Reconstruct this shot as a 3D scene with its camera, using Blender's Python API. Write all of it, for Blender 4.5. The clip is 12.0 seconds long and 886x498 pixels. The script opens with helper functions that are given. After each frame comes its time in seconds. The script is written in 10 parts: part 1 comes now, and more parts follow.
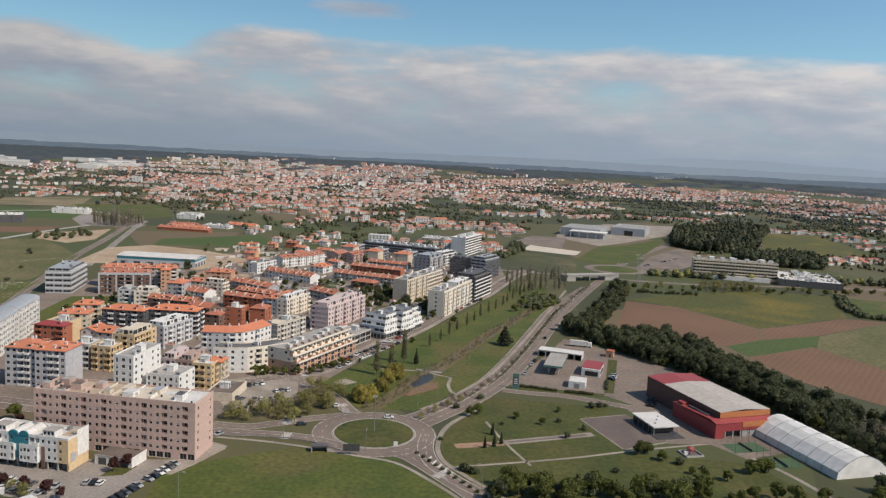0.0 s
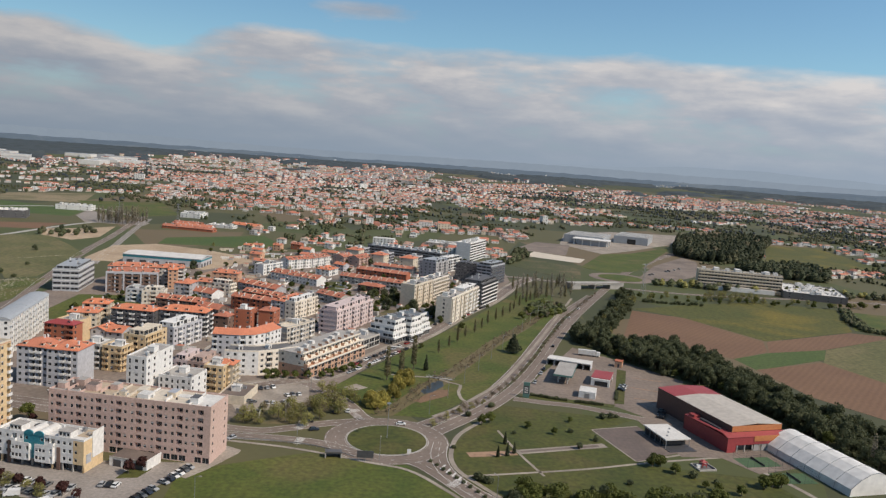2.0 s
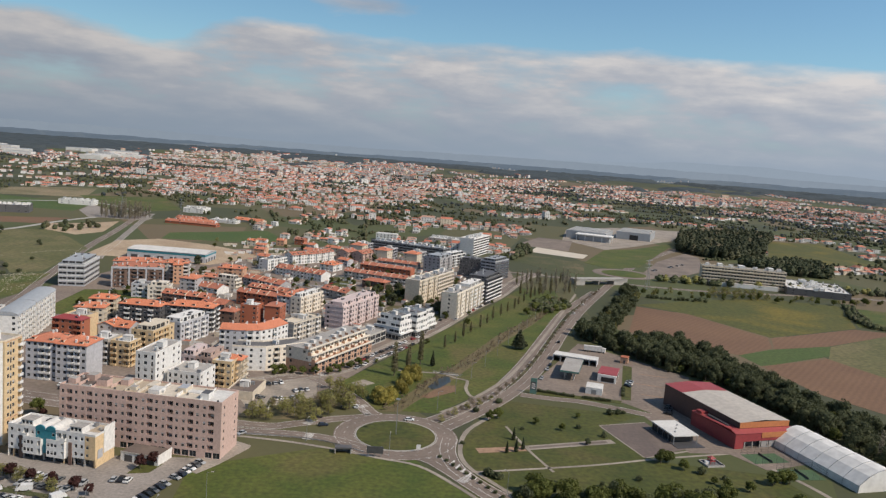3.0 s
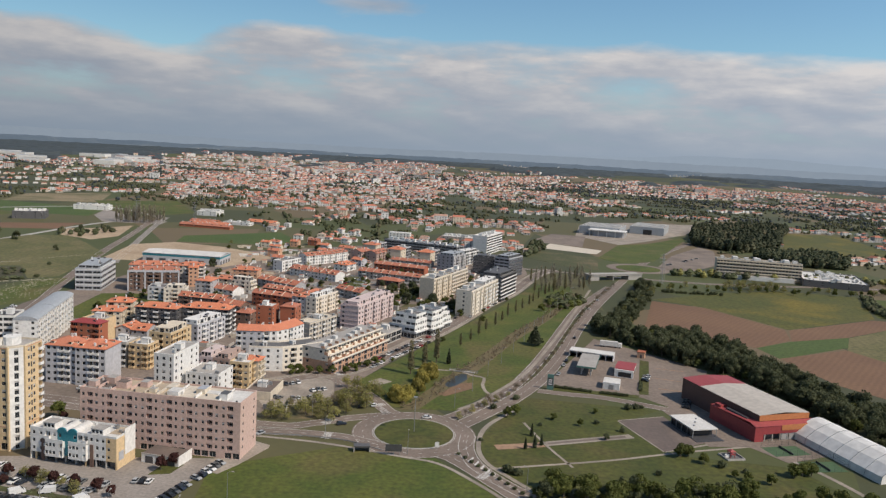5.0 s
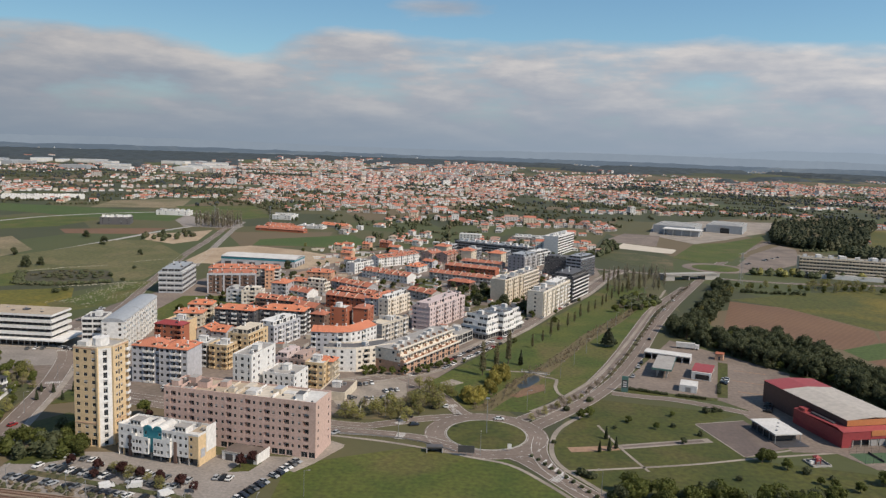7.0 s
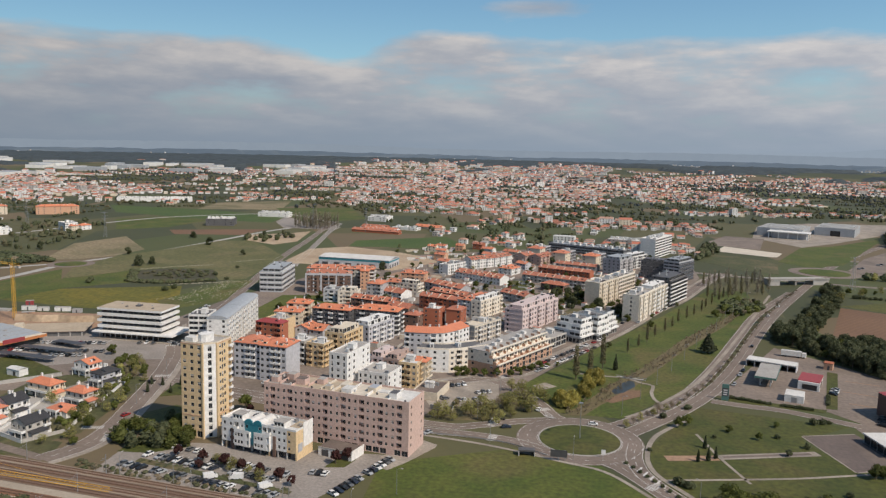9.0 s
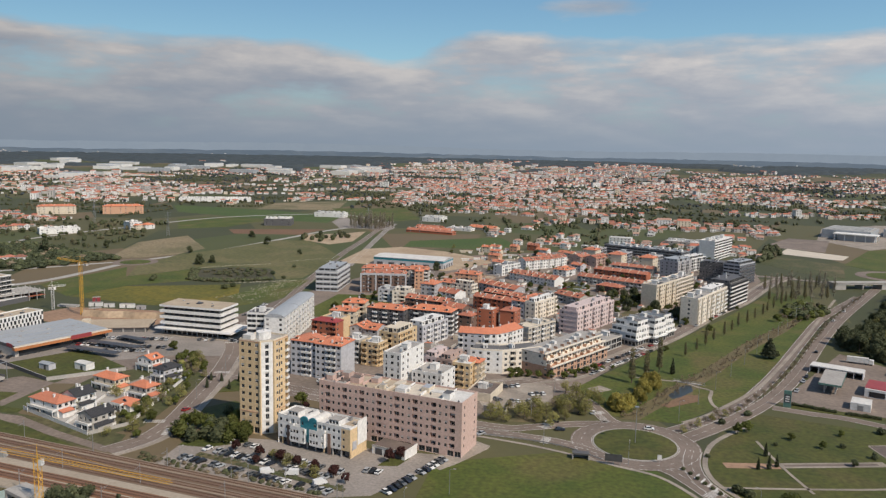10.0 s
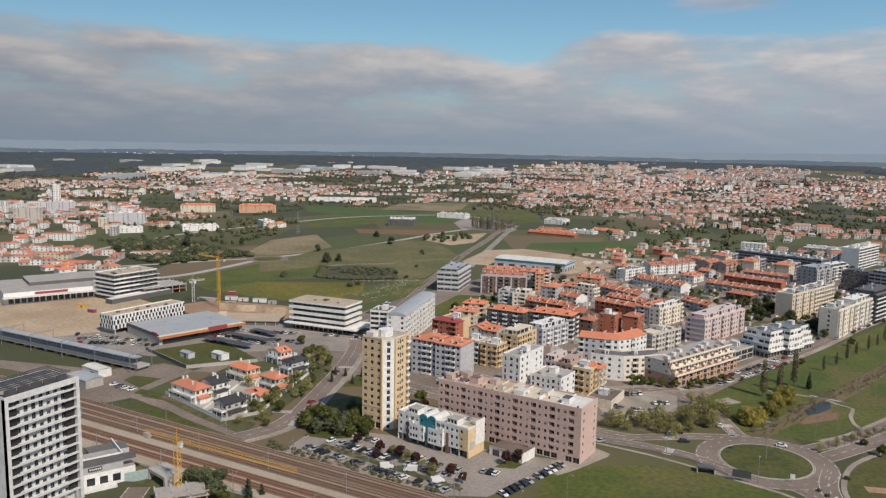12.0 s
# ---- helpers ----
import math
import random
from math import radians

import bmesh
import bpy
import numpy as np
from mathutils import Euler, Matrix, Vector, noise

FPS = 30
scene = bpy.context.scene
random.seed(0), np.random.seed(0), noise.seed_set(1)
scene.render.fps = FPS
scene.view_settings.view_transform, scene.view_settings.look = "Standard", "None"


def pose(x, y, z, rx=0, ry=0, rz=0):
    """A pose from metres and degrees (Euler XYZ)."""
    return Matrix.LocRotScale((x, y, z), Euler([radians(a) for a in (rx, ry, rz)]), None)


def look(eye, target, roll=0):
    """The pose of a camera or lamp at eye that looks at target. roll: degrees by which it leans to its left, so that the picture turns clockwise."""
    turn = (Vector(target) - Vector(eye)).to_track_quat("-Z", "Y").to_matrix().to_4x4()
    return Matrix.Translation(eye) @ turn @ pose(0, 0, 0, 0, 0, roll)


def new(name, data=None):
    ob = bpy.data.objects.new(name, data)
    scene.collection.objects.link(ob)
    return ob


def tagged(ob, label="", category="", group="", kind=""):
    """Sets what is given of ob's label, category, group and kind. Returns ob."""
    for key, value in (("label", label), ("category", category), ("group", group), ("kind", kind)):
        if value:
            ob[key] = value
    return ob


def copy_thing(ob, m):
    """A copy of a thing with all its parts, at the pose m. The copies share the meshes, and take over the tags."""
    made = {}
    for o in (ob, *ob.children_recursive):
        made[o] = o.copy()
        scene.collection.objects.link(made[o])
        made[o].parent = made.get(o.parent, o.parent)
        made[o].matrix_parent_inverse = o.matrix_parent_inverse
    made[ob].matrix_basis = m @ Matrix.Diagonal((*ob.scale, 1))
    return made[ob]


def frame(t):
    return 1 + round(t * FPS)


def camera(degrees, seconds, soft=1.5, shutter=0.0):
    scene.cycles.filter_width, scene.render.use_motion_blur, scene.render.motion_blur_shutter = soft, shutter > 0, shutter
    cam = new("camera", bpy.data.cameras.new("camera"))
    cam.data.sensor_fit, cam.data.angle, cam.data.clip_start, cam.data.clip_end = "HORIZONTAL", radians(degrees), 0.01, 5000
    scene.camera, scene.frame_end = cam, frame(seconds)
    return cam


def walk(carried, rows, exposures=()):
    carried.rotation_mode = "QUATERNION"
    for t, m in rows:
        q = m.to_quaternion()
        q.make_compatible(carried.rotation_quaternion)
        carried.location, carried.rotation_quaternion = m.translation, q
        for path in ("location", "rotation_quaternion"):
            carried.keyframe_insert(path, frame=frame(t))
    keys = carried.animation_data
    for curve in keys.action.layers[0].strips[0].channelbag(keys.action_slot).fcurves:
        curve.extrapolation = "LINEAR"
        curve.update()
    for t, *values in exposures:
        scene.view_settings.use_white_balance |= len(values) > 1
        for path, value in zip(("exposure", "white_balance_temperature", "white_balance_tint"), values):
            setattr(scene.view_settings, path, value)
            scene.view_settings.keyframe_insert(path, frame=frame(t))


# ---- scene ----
cam = camera(59.29, 12.0, soft=1.3)

# seconds, x, y, z, then yaw to the left, pitch and roll in degrees
ROWS = [
    (0.0, 0.00, -0.00, 118.00, 0.00, -7.12, 2.95),
    (0.5, -1.77, 0.21, 118.72, -0.07, -7.03, 3.33),
    (1.0, -3.63, 0.31, 119.26, -0.11, -6.97, 3.68),
    (1.5, -5.65, 0.21, 119.48, -0.12, -6.92, 3.96),
    (2.0, -8.03, 0.11, 119.52, -0.14, -6.88, 4.21),
    (2.5, -10.31, -0.03, 119.63, -0.08, -7.01, 3.94),
    (3.0, -11.87, -0.20, 119.75, -0.16, -7.24, 4.33),
    (5.0, -12.79, -0.21, 119.15, 0.75, -7.40, 3.16),
    (5.5, -12.79, -0.21, 119.15, 1.76, -7.46, 2.77),
    (6.0, -12.79, -0.21, 119.15, 3.14, -7.52, 2.44),
    (6.5, -12.79, -0.21, 119.15, 4.54, -7.54, 2.17),
    (7.0, -12.79, -0.21, 119.15, 5.99, -7.54, 1.93),
    (9.0, -12.79, -0.21, 119.15, 12.89, -7.60, 1.35),
    (9.5, -12.79, -0.21, 119.15, 14.83, -7.62, 1.27),
    (10.0, -12.79, -0.21, 119.15, 16.91, -7.64, 1.16),
    (10.5, -12.79, -0.21, 119.15, 19.18, -7.66, 1.05),
    (11.0, -12.79, -0.21, 119.15, 21.42, -7.67, 0.99),
    (11.5, -12.79, -0.21, 119.15, 23.65, -7.69, 0.94),
    (12.0, -12.79, -0.21, 119.15, 25.88, -7.68, 0.99),
]


def aim(x, y, z, yaw, pitch, roll):
    a, p = radians(yaw), radians(pitch)
    return look((x, y, z), (x - math.sin(a) * math.cos(p), y + math.cos(a) * math.cos(p), z + math.sin(p)), roll)


walk(cam, [(t, aim(*row)) for t, *row in ROWS], [(0.0, 0.0, 6650, 10.5), (12.0, 0.0, 6650, 10.5)])

# ---- light ----
SUN_DIR = Vector((0.895, -0.445, 0.0)).normalized()
SUN_ELEV = radians(45)
sun_data = bpy.data.lights.new("sun", "SUN")
sun_data.energy, sun_data.angle, sun_data.color = 4.25, radians(0.6), (1.0, 0.885, 0.75)
sun = new("sun", sun_data)
sun.matrix_world = look(tuple(SUN_DIR * 100 * math.cos(SUN_ELEV) + Vector((0, 0, 100 * math.sin(SUN_ELEV)))), (0, 0, 0))

world = bpy.data.worlds.new("sky")
scene.world = world
world.use_nodes = True
wn, wl = world.node_tree.nodes, world.node_tree.links
wn.clear()


def wmath(op, a, b=None, clamp=False):
    n = wn.new("ShaderNodeMath")
    n.operation, n.use_clamp = op, clamp
    for i, v in enumerate((a, b)):
        if v is None:
            continue
        if isinstance(v, (int, float)):
            n.inputs[i].default_value = v
        else:
            wl.new(v, n.inputs[i])
    return n.outputs[0]


def wramp(value, stops):
    n = wn.new("ShaderNodeValToRGB")
    while len(n.color_ramp.elements) < len(stops):
        n.color_ramp.elements.new(0.5)
    for e, (at, c) in zip(n.color_ramp.elements, stops):
        e.position, e.color = at, (*c, 1) if isinstance(c, tuple) else (c, c, c, 1)
    wl.new(value, n.inputs[0])
    return n.outputs[0]


nishita = wn.new("ShaderNodeTexSky")
nishita.sky_type, nishita.sun_disc = "NISHITA", False
nishita.sun_elevation = SUN_ELEV
nishita.sun_rotation = math.atan2(SUN_DIR.x, SUN_DIR.y)
nishita.air_density, nishita.dust_density, nishita.ozone_density, nishita.altitude = 1.0, 0.4, 2.0, 100
coords = wn.new("ShaderNodeTexCoord")
split = wn.new("ShaderNodeSeparateXYZ")
wl.new(coords.outputs["Generated"], split.inputs[0])
# bearing and height over the horizon, on which the cloud deck is drawn out into long banks
bearing = wmath("ARCTAN2", split.outputs[0], split.outputs[1])
up = wmath("ARCSINE", split.outputs[2])
place = wn.new("ShaderNodeCombineXYZ")
wl.new(wmath("MULTIPLY", bearing, 5.2), place.inputs[0])
wl.new(wmath("MULTIPLY", up, 19.0), place.inputs[1])


def cloud_noise(scale, detail, rough, shift=None):
    n = wn.new("ShaderNodeTexNoise")
    n.inputs["Scale"].default_value, n.inputs["Detail"].default_value, n.inputs["Roughness"].default_value = scale, detail, rough
    source = place.outputs[0]
    if shift:
        move = wn.new("ShaderNodeVectorMath")
        move.inputs[1].default_value = shift
        wl.new(source, move.inputs[0])
        source = move.outputs[0]
    wl.new(source, n.inputs["Vector"])
    return n.outputs["Fac"]


def bump_at(value, centre, spread):
    """A smooth hump of height 1 round a centre."""
    d = wmath("DIVIDE", wmath("SUBTRACT", value, centre), spread)
    return wmath("POWER", 2.718, wmath("MULTIPLY", wmath("MULTIPLY", d, d), -1.0))


bank = cloud_noise(1.0, 7, 0.52)
above = cloud_noise(1.0, 7, 0.52, (0.04, 0.22, 0.0))
puff = cloud_noise(2.3, 7, 0.55)
relief = wmath("MULTIPLY", wmath("SUBTRACT", bank, above), 1.5)
# the bank's upper edge sinks where two cloud masses part
edge = wmath("ADD", up, wmath("MULTIPLY", bump_at(bearing, -0.37, 0.075), 0.030))
edge = wmath("ADD", edge, wmath("MULTIPLY", wmath("SUBTRACT", cloud_noise(0.55, 3, 0.5, (3.1, 7.7, 0.0)), 0.5), -0.05))
# cover rises again above the view: unseen cloud added to lift the fill
cover = wramp(wmath("MULTIPLY", edge, 3.2), [(0.0, 0.84), (0.12, 0.77), (0.26, 0.77), (0.36, 0.77), (0.40, 0.68), (0.45, 0.40), (0.53, 0.31), (0.68, 0.35), (1.0, 0.52)])
cover = wmath("ADD", cover, wmath("MULTIPLY", wmath("MULTIPLY", bump_at(bearing, -0.115, 0.075), bump_at(up, 0.168, 0.013)), 0.50))
grain = wmath("ADD", wmath("MULTIPLY", bank, 0.66), wmath("MULTIPLY", puff, 0.34))
amount = wmath("MULTIPLY", wmath("ADD", wmath("SUBTRACT", grain, 1.0), cover), 3.7, True)
crown_light = wmath("MULTIPLY", bump_at(edge, 0.118, 0.026), 0.13)
shade = wramp(wmath("ADD", wmath("ADD", wmath("ADD", wmath("MULTIPLY", puff, 0.8), 0.06), relief), crown_light), [(0.27, (0.355, 0.40, 0.475)), (0.50, (0.445, 0.47, 0.52)), (0.78, (0.62, 0.61, 0.615))])
haze = wramp(wmath("MULTIPLY", up, 6.0), [(0.0, 0.92), (0.12, 0.74), (0.30, 0.32), (0.55, 0.0)])
clouded = wn.new("ShaderNodeMixRGB")
clear_sky = wn.new("ShaderNodeMixRGB")
clear_sky.blend_type = "MULTIPLY"
clear_sky.inputs[0].default_value = 1.0
clear_sky.inputs[2].default_value = (0.082, 0.106, 0.113, 1)
wl.new(nishita.outputs[0], clear_sky.inputs[1])
wl.new(amount, clouded.inputs[0])
wl.new(clear_sky.outputs[0], clouded.inputs[1])
sunward = wn.new("ShaderNodeMapRange")
for i, v in enumerate((-1.0, 0.5, 0.72, 1.08)):
    sunward.inputs[i + 1].default_value = v
wl.new(bearing, sunward.inputs[0])
lit = wn.new("ShaderNodeVectorMath")
lit.operation = "SCALE"
wl.new(shade, clouded.inputs[2])
hazy = wn.new("ShaderNodeMixRGB")
wl.new(haze, hazy.inputs[0])
wl.new(clouded.outputs[0], hazy.inputs[1])
hazy.inputs[2].default_value = (0.275, 0.345, 0.435, 1)
wl.new(hazy.outputs[0], lit.inputs[0])
wl.new(sunward.outputs[0], lit.inputs["Scale"])
background = wn.new("ShaderNodeBackground")
background.inputs["Strength"].default_value = 1.0
wl.new(lit.outputs[0], background.inputs["Color"])
out = wn.new("ShaderNodeOutputWorld")
wl.new(background.outputs[0], out.inputs["Surface"])


# ---- materials ----
def mat(name, a, b=None, big=0.12, fine=2.5, rough=0.85, metal=0.0, bump=0.0, jitter=0.0, glow=None, contrast=(0.2, 0.8), dry=None, grit=(0.86, 1.10)):
    """A surface that drifts between two colours at one scale and is grained at a finer one, in metres of the world."""
    m = bpy.data.materials.new(name)
    m.use_nodes = True
    n, l = m.node_tree.nodes, m.node_tree.links
    p = n["Principled BSDF"]
    p.inputs["Roughness"].default_value, p.inputs["Metallic"].default_value = rough, metal
    b = b or tuple(c * 0.75 for c in a)
    geo = n.new("ShaderNodeNewGeometry")
    n1, n2 = n.new("ShaderNodeTexNoise"), n.new("ShaderNodeTexNoise")
    n1.inputs["Scale"].default_value, n1.inputs["Detail"].default_value = big, 5
    n2.inputs["Scale"].default_value, n2.inputs["Detail"].default_value = fine, 3
    for t in (n1, n2):
        l.new(geo.outputs["Position"], t.inputs["Vector"])
    ramp = n.new("ShaderNodeMapRange")
    ramp.inputs[1].default_value, ramp.inputs[2].default_value = contrast
    l.new(n1.outputs["Fac"], ramp.inputs[0])
    mix = n.new("ShaderNodeMixRGB")
    l.new(ramp.outputs[0], mix.inputs[0])
    mix.inputs[1].default_value, mix.inputs[2].default_value = (*a, 1), (*b, 1)
    grain = n.new("ShaderNodeMapRange")
    grain.inputs[1].default_value, grain.inputs[2].default_value, grain.inputs[3].default_value, grain.inputs[4].default_value = 0.3, 0.7, *grit
    l.new(n2.outputs["Fac"], grain.inputs[0])
    hsv = n.new("ShaderNodeHueSaturation")
    l.new(mix.outputs[0], hsv.inputs["Color"])
    if dry:
        n3, r3, mix3 = n.new("ShaderNodeTexNoise"), n.new("ShaderNodeMapRange"), n.new("ShaderNodeMixRGB")
        n3.inputs["Scale"].default_value, n3.inputs["Detail"].default_value, n3.inputs["Distortion"].default_value = big * 0.45, 6, 1.2
        l.new(geo.outputs["Position"], n3.inputs["Vector"])
        r3.inputs[1].default_value, r3.inputs[2].default_value, r3.inputs[4].default_value = 0.50, 0.68, 0.8
        l.new(n3.outputs["Fac"], r3.inputs[0])
        l.new(r3.outputs[0], mix3.inputs[0])
        l.new(mix.outputs[0], mix3.inputs[1])
        mix3.inputs[2].default_value = (*dry, 1)
        l.new(mix3.outputs[0], hsv.inputs["Color"])
    value = grain.outputs[0]
    if jitter:
        info, per = n.new("ShaderNodeObjectInfo"), n.new("ShaderNodeMapRange")
        per.inputs[3].default_value, per.inputs[4].default_value = 1 - jitter, 1 + jitter
        l.new(info.outputs["Random"], per.inputs[0])
        mul = n.new("ShaderNodeMath")
        mul.operation = "MULTIPLY"
        l.new(value, mul.inputs[0])
        l.new(per.outputs[0], mul.inputs[1])
        value = mul.outputs[0]
    l.new(value, hsv.inputs["Value"])
    l.new(hsv.outputs[0], p.inputs["Base Color"])
    if bump:
        bp = n.new("ShaderNodeBump")
        bp.inputs["Strength"].default_value, bp.inputs["Distance"].default_value = bump, 0.1
        l.new(n2.outputs["Fac"], bp.inputs["Height"])
        l.new(bp.outputs[0], p.inputs["Normal"])
    # glow is plain emission; the horizon slopes use it to imitate haze
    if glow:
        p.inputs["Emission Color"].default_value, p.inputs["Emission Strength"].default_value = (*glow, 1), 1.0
    return m


def tile_mat(name, a, b, c):
    """Clay roof tiles: courses as relief, patches of newer and older tiles."""
    m = mat(name, a, b, big=0.35, fine=1.6, rough=0.8)
    n, l = m.node_tree.nodes, m.node_tree.links
    p = n["Principled BSDF"]
    hsv = [k for k in n if k.type == "HUE_SAT"][0]
    info = n.new("ShaderNodeObjectInfo")
    mix = n.new("ShaderNodeMixRGB")
    fac = n.new("ShaderNodeMath")
    fac.operation = "MULTIPLY"
    fac.inputs[1].default_value = 0.65
    l.new(info.outputs["Random"], fac.inputs[0])
    l.new(fac.outputs[0], mix.inputs[0])
    l.new(hsv.outputs[0], mix.inputs[1])
    mix.inputs[2].default_value = (*c, 1)
    l.new(mix.outputs[0], p.inputs["Base Color"])
    wave, geo, bp = n.new("ShaderNodeTexWave"), n.new("ShaderNodeTexCoord"), n.new("ShaderNodeBump")
    wave.inputs["Scale"].default_value, wave.inputs["Distortion"].default_value = 1.3, 0.6
    l.new(geo.outputs["Object"], wave.inputs["Vector"])
    bp.inputs["Strength"].default_value, bp.inputs["Distance"].default_value = 0.6, 0.1
    l.new(wave.outputs["Fac"], bp.inputs["Height"])
    l.new(bp.outputs[0], p.inputs["Normal"])
    return m


WHITE = mat("white_render", (0.74, 0.73, 0.70), (0.62, 0.61, 0.59), big=0.08, fine=0.8)
SLABWHITE = mat("dulled_white_render", (0.57, 0.57, 0.56), (0.51, 0.51, 0.50), big=0.05, fine=0.6)
GREYW = mat("pale_grey_render", (0.50, 0.50, 0.52), (0.40, 0.40, 0.42), big=0.08, fine=0.8)
GREYM = mat("mid_grey_render", (0.40, 0.395, 0.40), (0.34, 0.335, 0.34), big=0.08, fine=0.8)
GREYB = mat("grey_beige_render", (0.46, 0.43, 0.39), (0.36, 0.34, 0.31), big=0.08, fine=0.8)
CREAM = mat("cream_render", (0.66, 0.58, 0.46), (0.54, 0.47, 0.37), big=0.08, fine=0.8)
TERRA = mat("terracotta_render", (0.50, 0.31, 0.21), (0.42, 0.255, 0.175), big=0.08, fine=0.8)
MAROON = mat("dark_maroon_cladding", (0.115, 0.06, 0.052), (0.09, 0.05, 0.045), big=0.1, fine=1.0, rough=0.6)
# Far walls greyed in the base colour, standing in for distance haze.
HAZED_WALL = mat("haze_greyed_far_walls", (0.45, 0.43, 0.40), (0.36, 0.345, 0.325), big=0.02, fine=0.2)
OCHRE = mat("ochre_render", (0.63, 0.47, 0.28), (0.54, 0.41, 0.25), big=0.08, fine=0.8)
PEACH = mat("peach_render", (0.58, 0.34, 0.22), (0.50, 0.30, 0.20), big=0.08, fine=0.8)
# Near-black colour that imitates the shade inside deep loggias.
LOGGIA_SHADE = mat("loggia_shade_black", (0.016, 0.016, 0.017), (0.03, 0.03, 0.03), big=0.2, fine=1.0, rough=0.5)
PINK = mat("pink_tile_cladding", (0.555, 0.395, 0.34), (0.495, 0.355, 0.305), big=0.06, fine=1.2)
PINKB = mat("dusty_pink_render", (0.45, 0.32, 0.27), (0.38, 0.28, 0.24), big=0.08, fine=0.8)
MAUVE = mat("mauve_render", (0.60, 0.49, 0.47), (0.52, 0.425, 0.41), big=0.08, fine=0.8)
BRICK = mat("red_brick", (0.40, 0.13, 0.07), (0.32, 0.11, 0.06), big=0.15, fine=2.0)
BROWN = mat("dark_brown_tile", (0.14, 0.085, 0.065), (0.20, 0.13, 0.10), big=0.1, fine=1.0)
DARK = mat("dark_grey_cladding", (0.085, 0.085, 0.09), (0.12, 0.115, 0.115), big=0.1, fine=1.0, rough=0.6)
YELLOW = mat("yellow_tile_cladding", (0.66, 0.49, 0.29), (0.58, 0.435, 0.26), big=0.06, fine=1.0)
GLASSY = mat("silver_cladding", (0.42, 0.43, 0.45), (0.36, 0.37, 0.40), big=0.1, fine=1.0, rough=0.4)
TEAL = mat("teal_render", (0.02, 0.17, 0.22), (0.03, 0.22, 0.27), big=0.1, fine=1.0, rough=0.5)
TILE = tile_mat("orange_clay_tiles", (0.70, 0.245, 0.125), (0.58, 0.20, 0.105), (0.46, 0.18, 0.115))
OLDROOF = tile_mat("old_terracotta_tiles", (0.52, 0.185, 0.11), (0.42, 0.15, 0.09), (0.36, 0.15, 0.10))
BLACKTILE = tile_mat("black_slate_tiles", (0.03, 0.03, 0.034), (0.05, 0.05, 0.052), (0.04, 0.04, 0.045))
ROOFGREY = mat("grey_roof_screed", (0.40, 0.38, 0.35), (0.28, 0.265, 0.25), big=0.12, fine=1.0)
ROOFWHITE = mat("white_roof_membrane", (0.66, 0.65, 0.62), (0.50, 0.49, 0.47), big=0.12, fine=1.0)
ROOFDARK = mat("dark_roof_felt", (0.10, 0.10, 0.105), (0.16, 0.155, 0.15), big=0.12, fine=1.0)
HALLROOF = mat("beige_metal_roof", (0.46, 0.42, 0.37), (0.44, 0.40, 0.35), big=0.06, fine=0.5, rough=0.6)
REDPAVE = mat("red_paving", (0.26, 0.085, 0.07), (0.20, 0.07, 0.06), big=0.1, fine=0.9)
ROOFSAND = mat("sandy_roof_gravel", (0.45, 0.37, 0.275), (0.37, 0.30, 0.22), big=0.1, fine=0.8)
METALROOF = mat("grey_metal_roof", (0.38, 0.40, 0.42), (0.31, 0.33, 0.35), big=0.1, fine=1.0, rough=0.5)
GLASS = mat("window_glass", (0.018, 0.022, 0.026), (0.03, 0.035, 0.04), big=0.4, fine=2.0, rough=0.12)
SHUTTER = mat("pale_roller_shutter", (0.52, 0.50, 0.47), (0.44, 0.42, 0.40), big=0.3, fine=3.0, rough=0.6)
FRAME = mat("window_frame_paint", (0.36, 0.355, 0.35), (0.28, 0.275, 0.27), big=0.3, fine=3.0, rough=0.5)
CONCRETE = mat("concrete", (0.42, 0.40, 0.37), (0.32, 0.305, 0.285), big=0.15, fine=1.4, bump=0.2)
STEEL = mat("galvanised_steel", (0.40, 0.41, 0.42), (0.30, 0.31, 0.32), big=0.5, fine=3.0, rough=0.45, metal=0.6)
DARKSTEEL = mat("dark_steel", (0.05, 0.05, 0.055), (0.08, 0.08, 0.085), big=0.5, fine=3.0, rough=0.5)
REDPAINT = mat("red_metal_cladding", (0.30, 0.045, 0.05), (0.25, 0.04, 0.043), big=0.1, fine=1.0, rough=0.55)
REDROOF = mat("red_metal_roof", (0.33, 0.06, 0.06), (0.29, 0.055, 0.055), big=0.1, fine=1.0, rough=0.55)
ORANGE = mat("orange_metal_cladding", (0.47, 0.18, 0.065), (0.40, 0.155, 0.06), big=0.1, fine=1.0, rough=0.55)
CRANE = mat("yellow_crane_paint", (0.66, 0.36, 0.03), (0.55, 0.30, 0.04), big=0.4, fine=2.0, rough=0.5)
ASPHALT = mat("worn_asphalt", (0.158, 0.124, 0.102), (0.212, 0.168, 0.138), big=0.05, fine=0.9, bump=0.15, contrast=(0.34, 0.66), grit=(0.78, 1.16))
PAVING = mat("pale_paving", (0.35, 0.305, 0.255), (0.25, 0.215, 0.18), big=0.07, fine=0.9, bump=0.15, dry=(0.21, 0.18, 0.15), contrast=(0.34, 0.66), grit=(0.78, 1.16))
TOWNGROUND = mat("town_street_paving", (0.178, 0.142, 0.117), (0.235, 0.188, 0.154), big=0.04, fine=0.5, bump=0.1, dry=(0.125, 0.102, 0.083), contrast=(0.34, 0.66), grit=(0.78, 1.16))
LOTGREY = mat("pale_grey_lot_asphalt", (0.235, 0.209, 0.186), (0.295, 0.262, 0.234), big=0.05, fine=0.9, bump=0.15, dry=(0.19, 0.172, 0.152), contrast=(0.34, 0.66), grit=(0.78, 1.16))
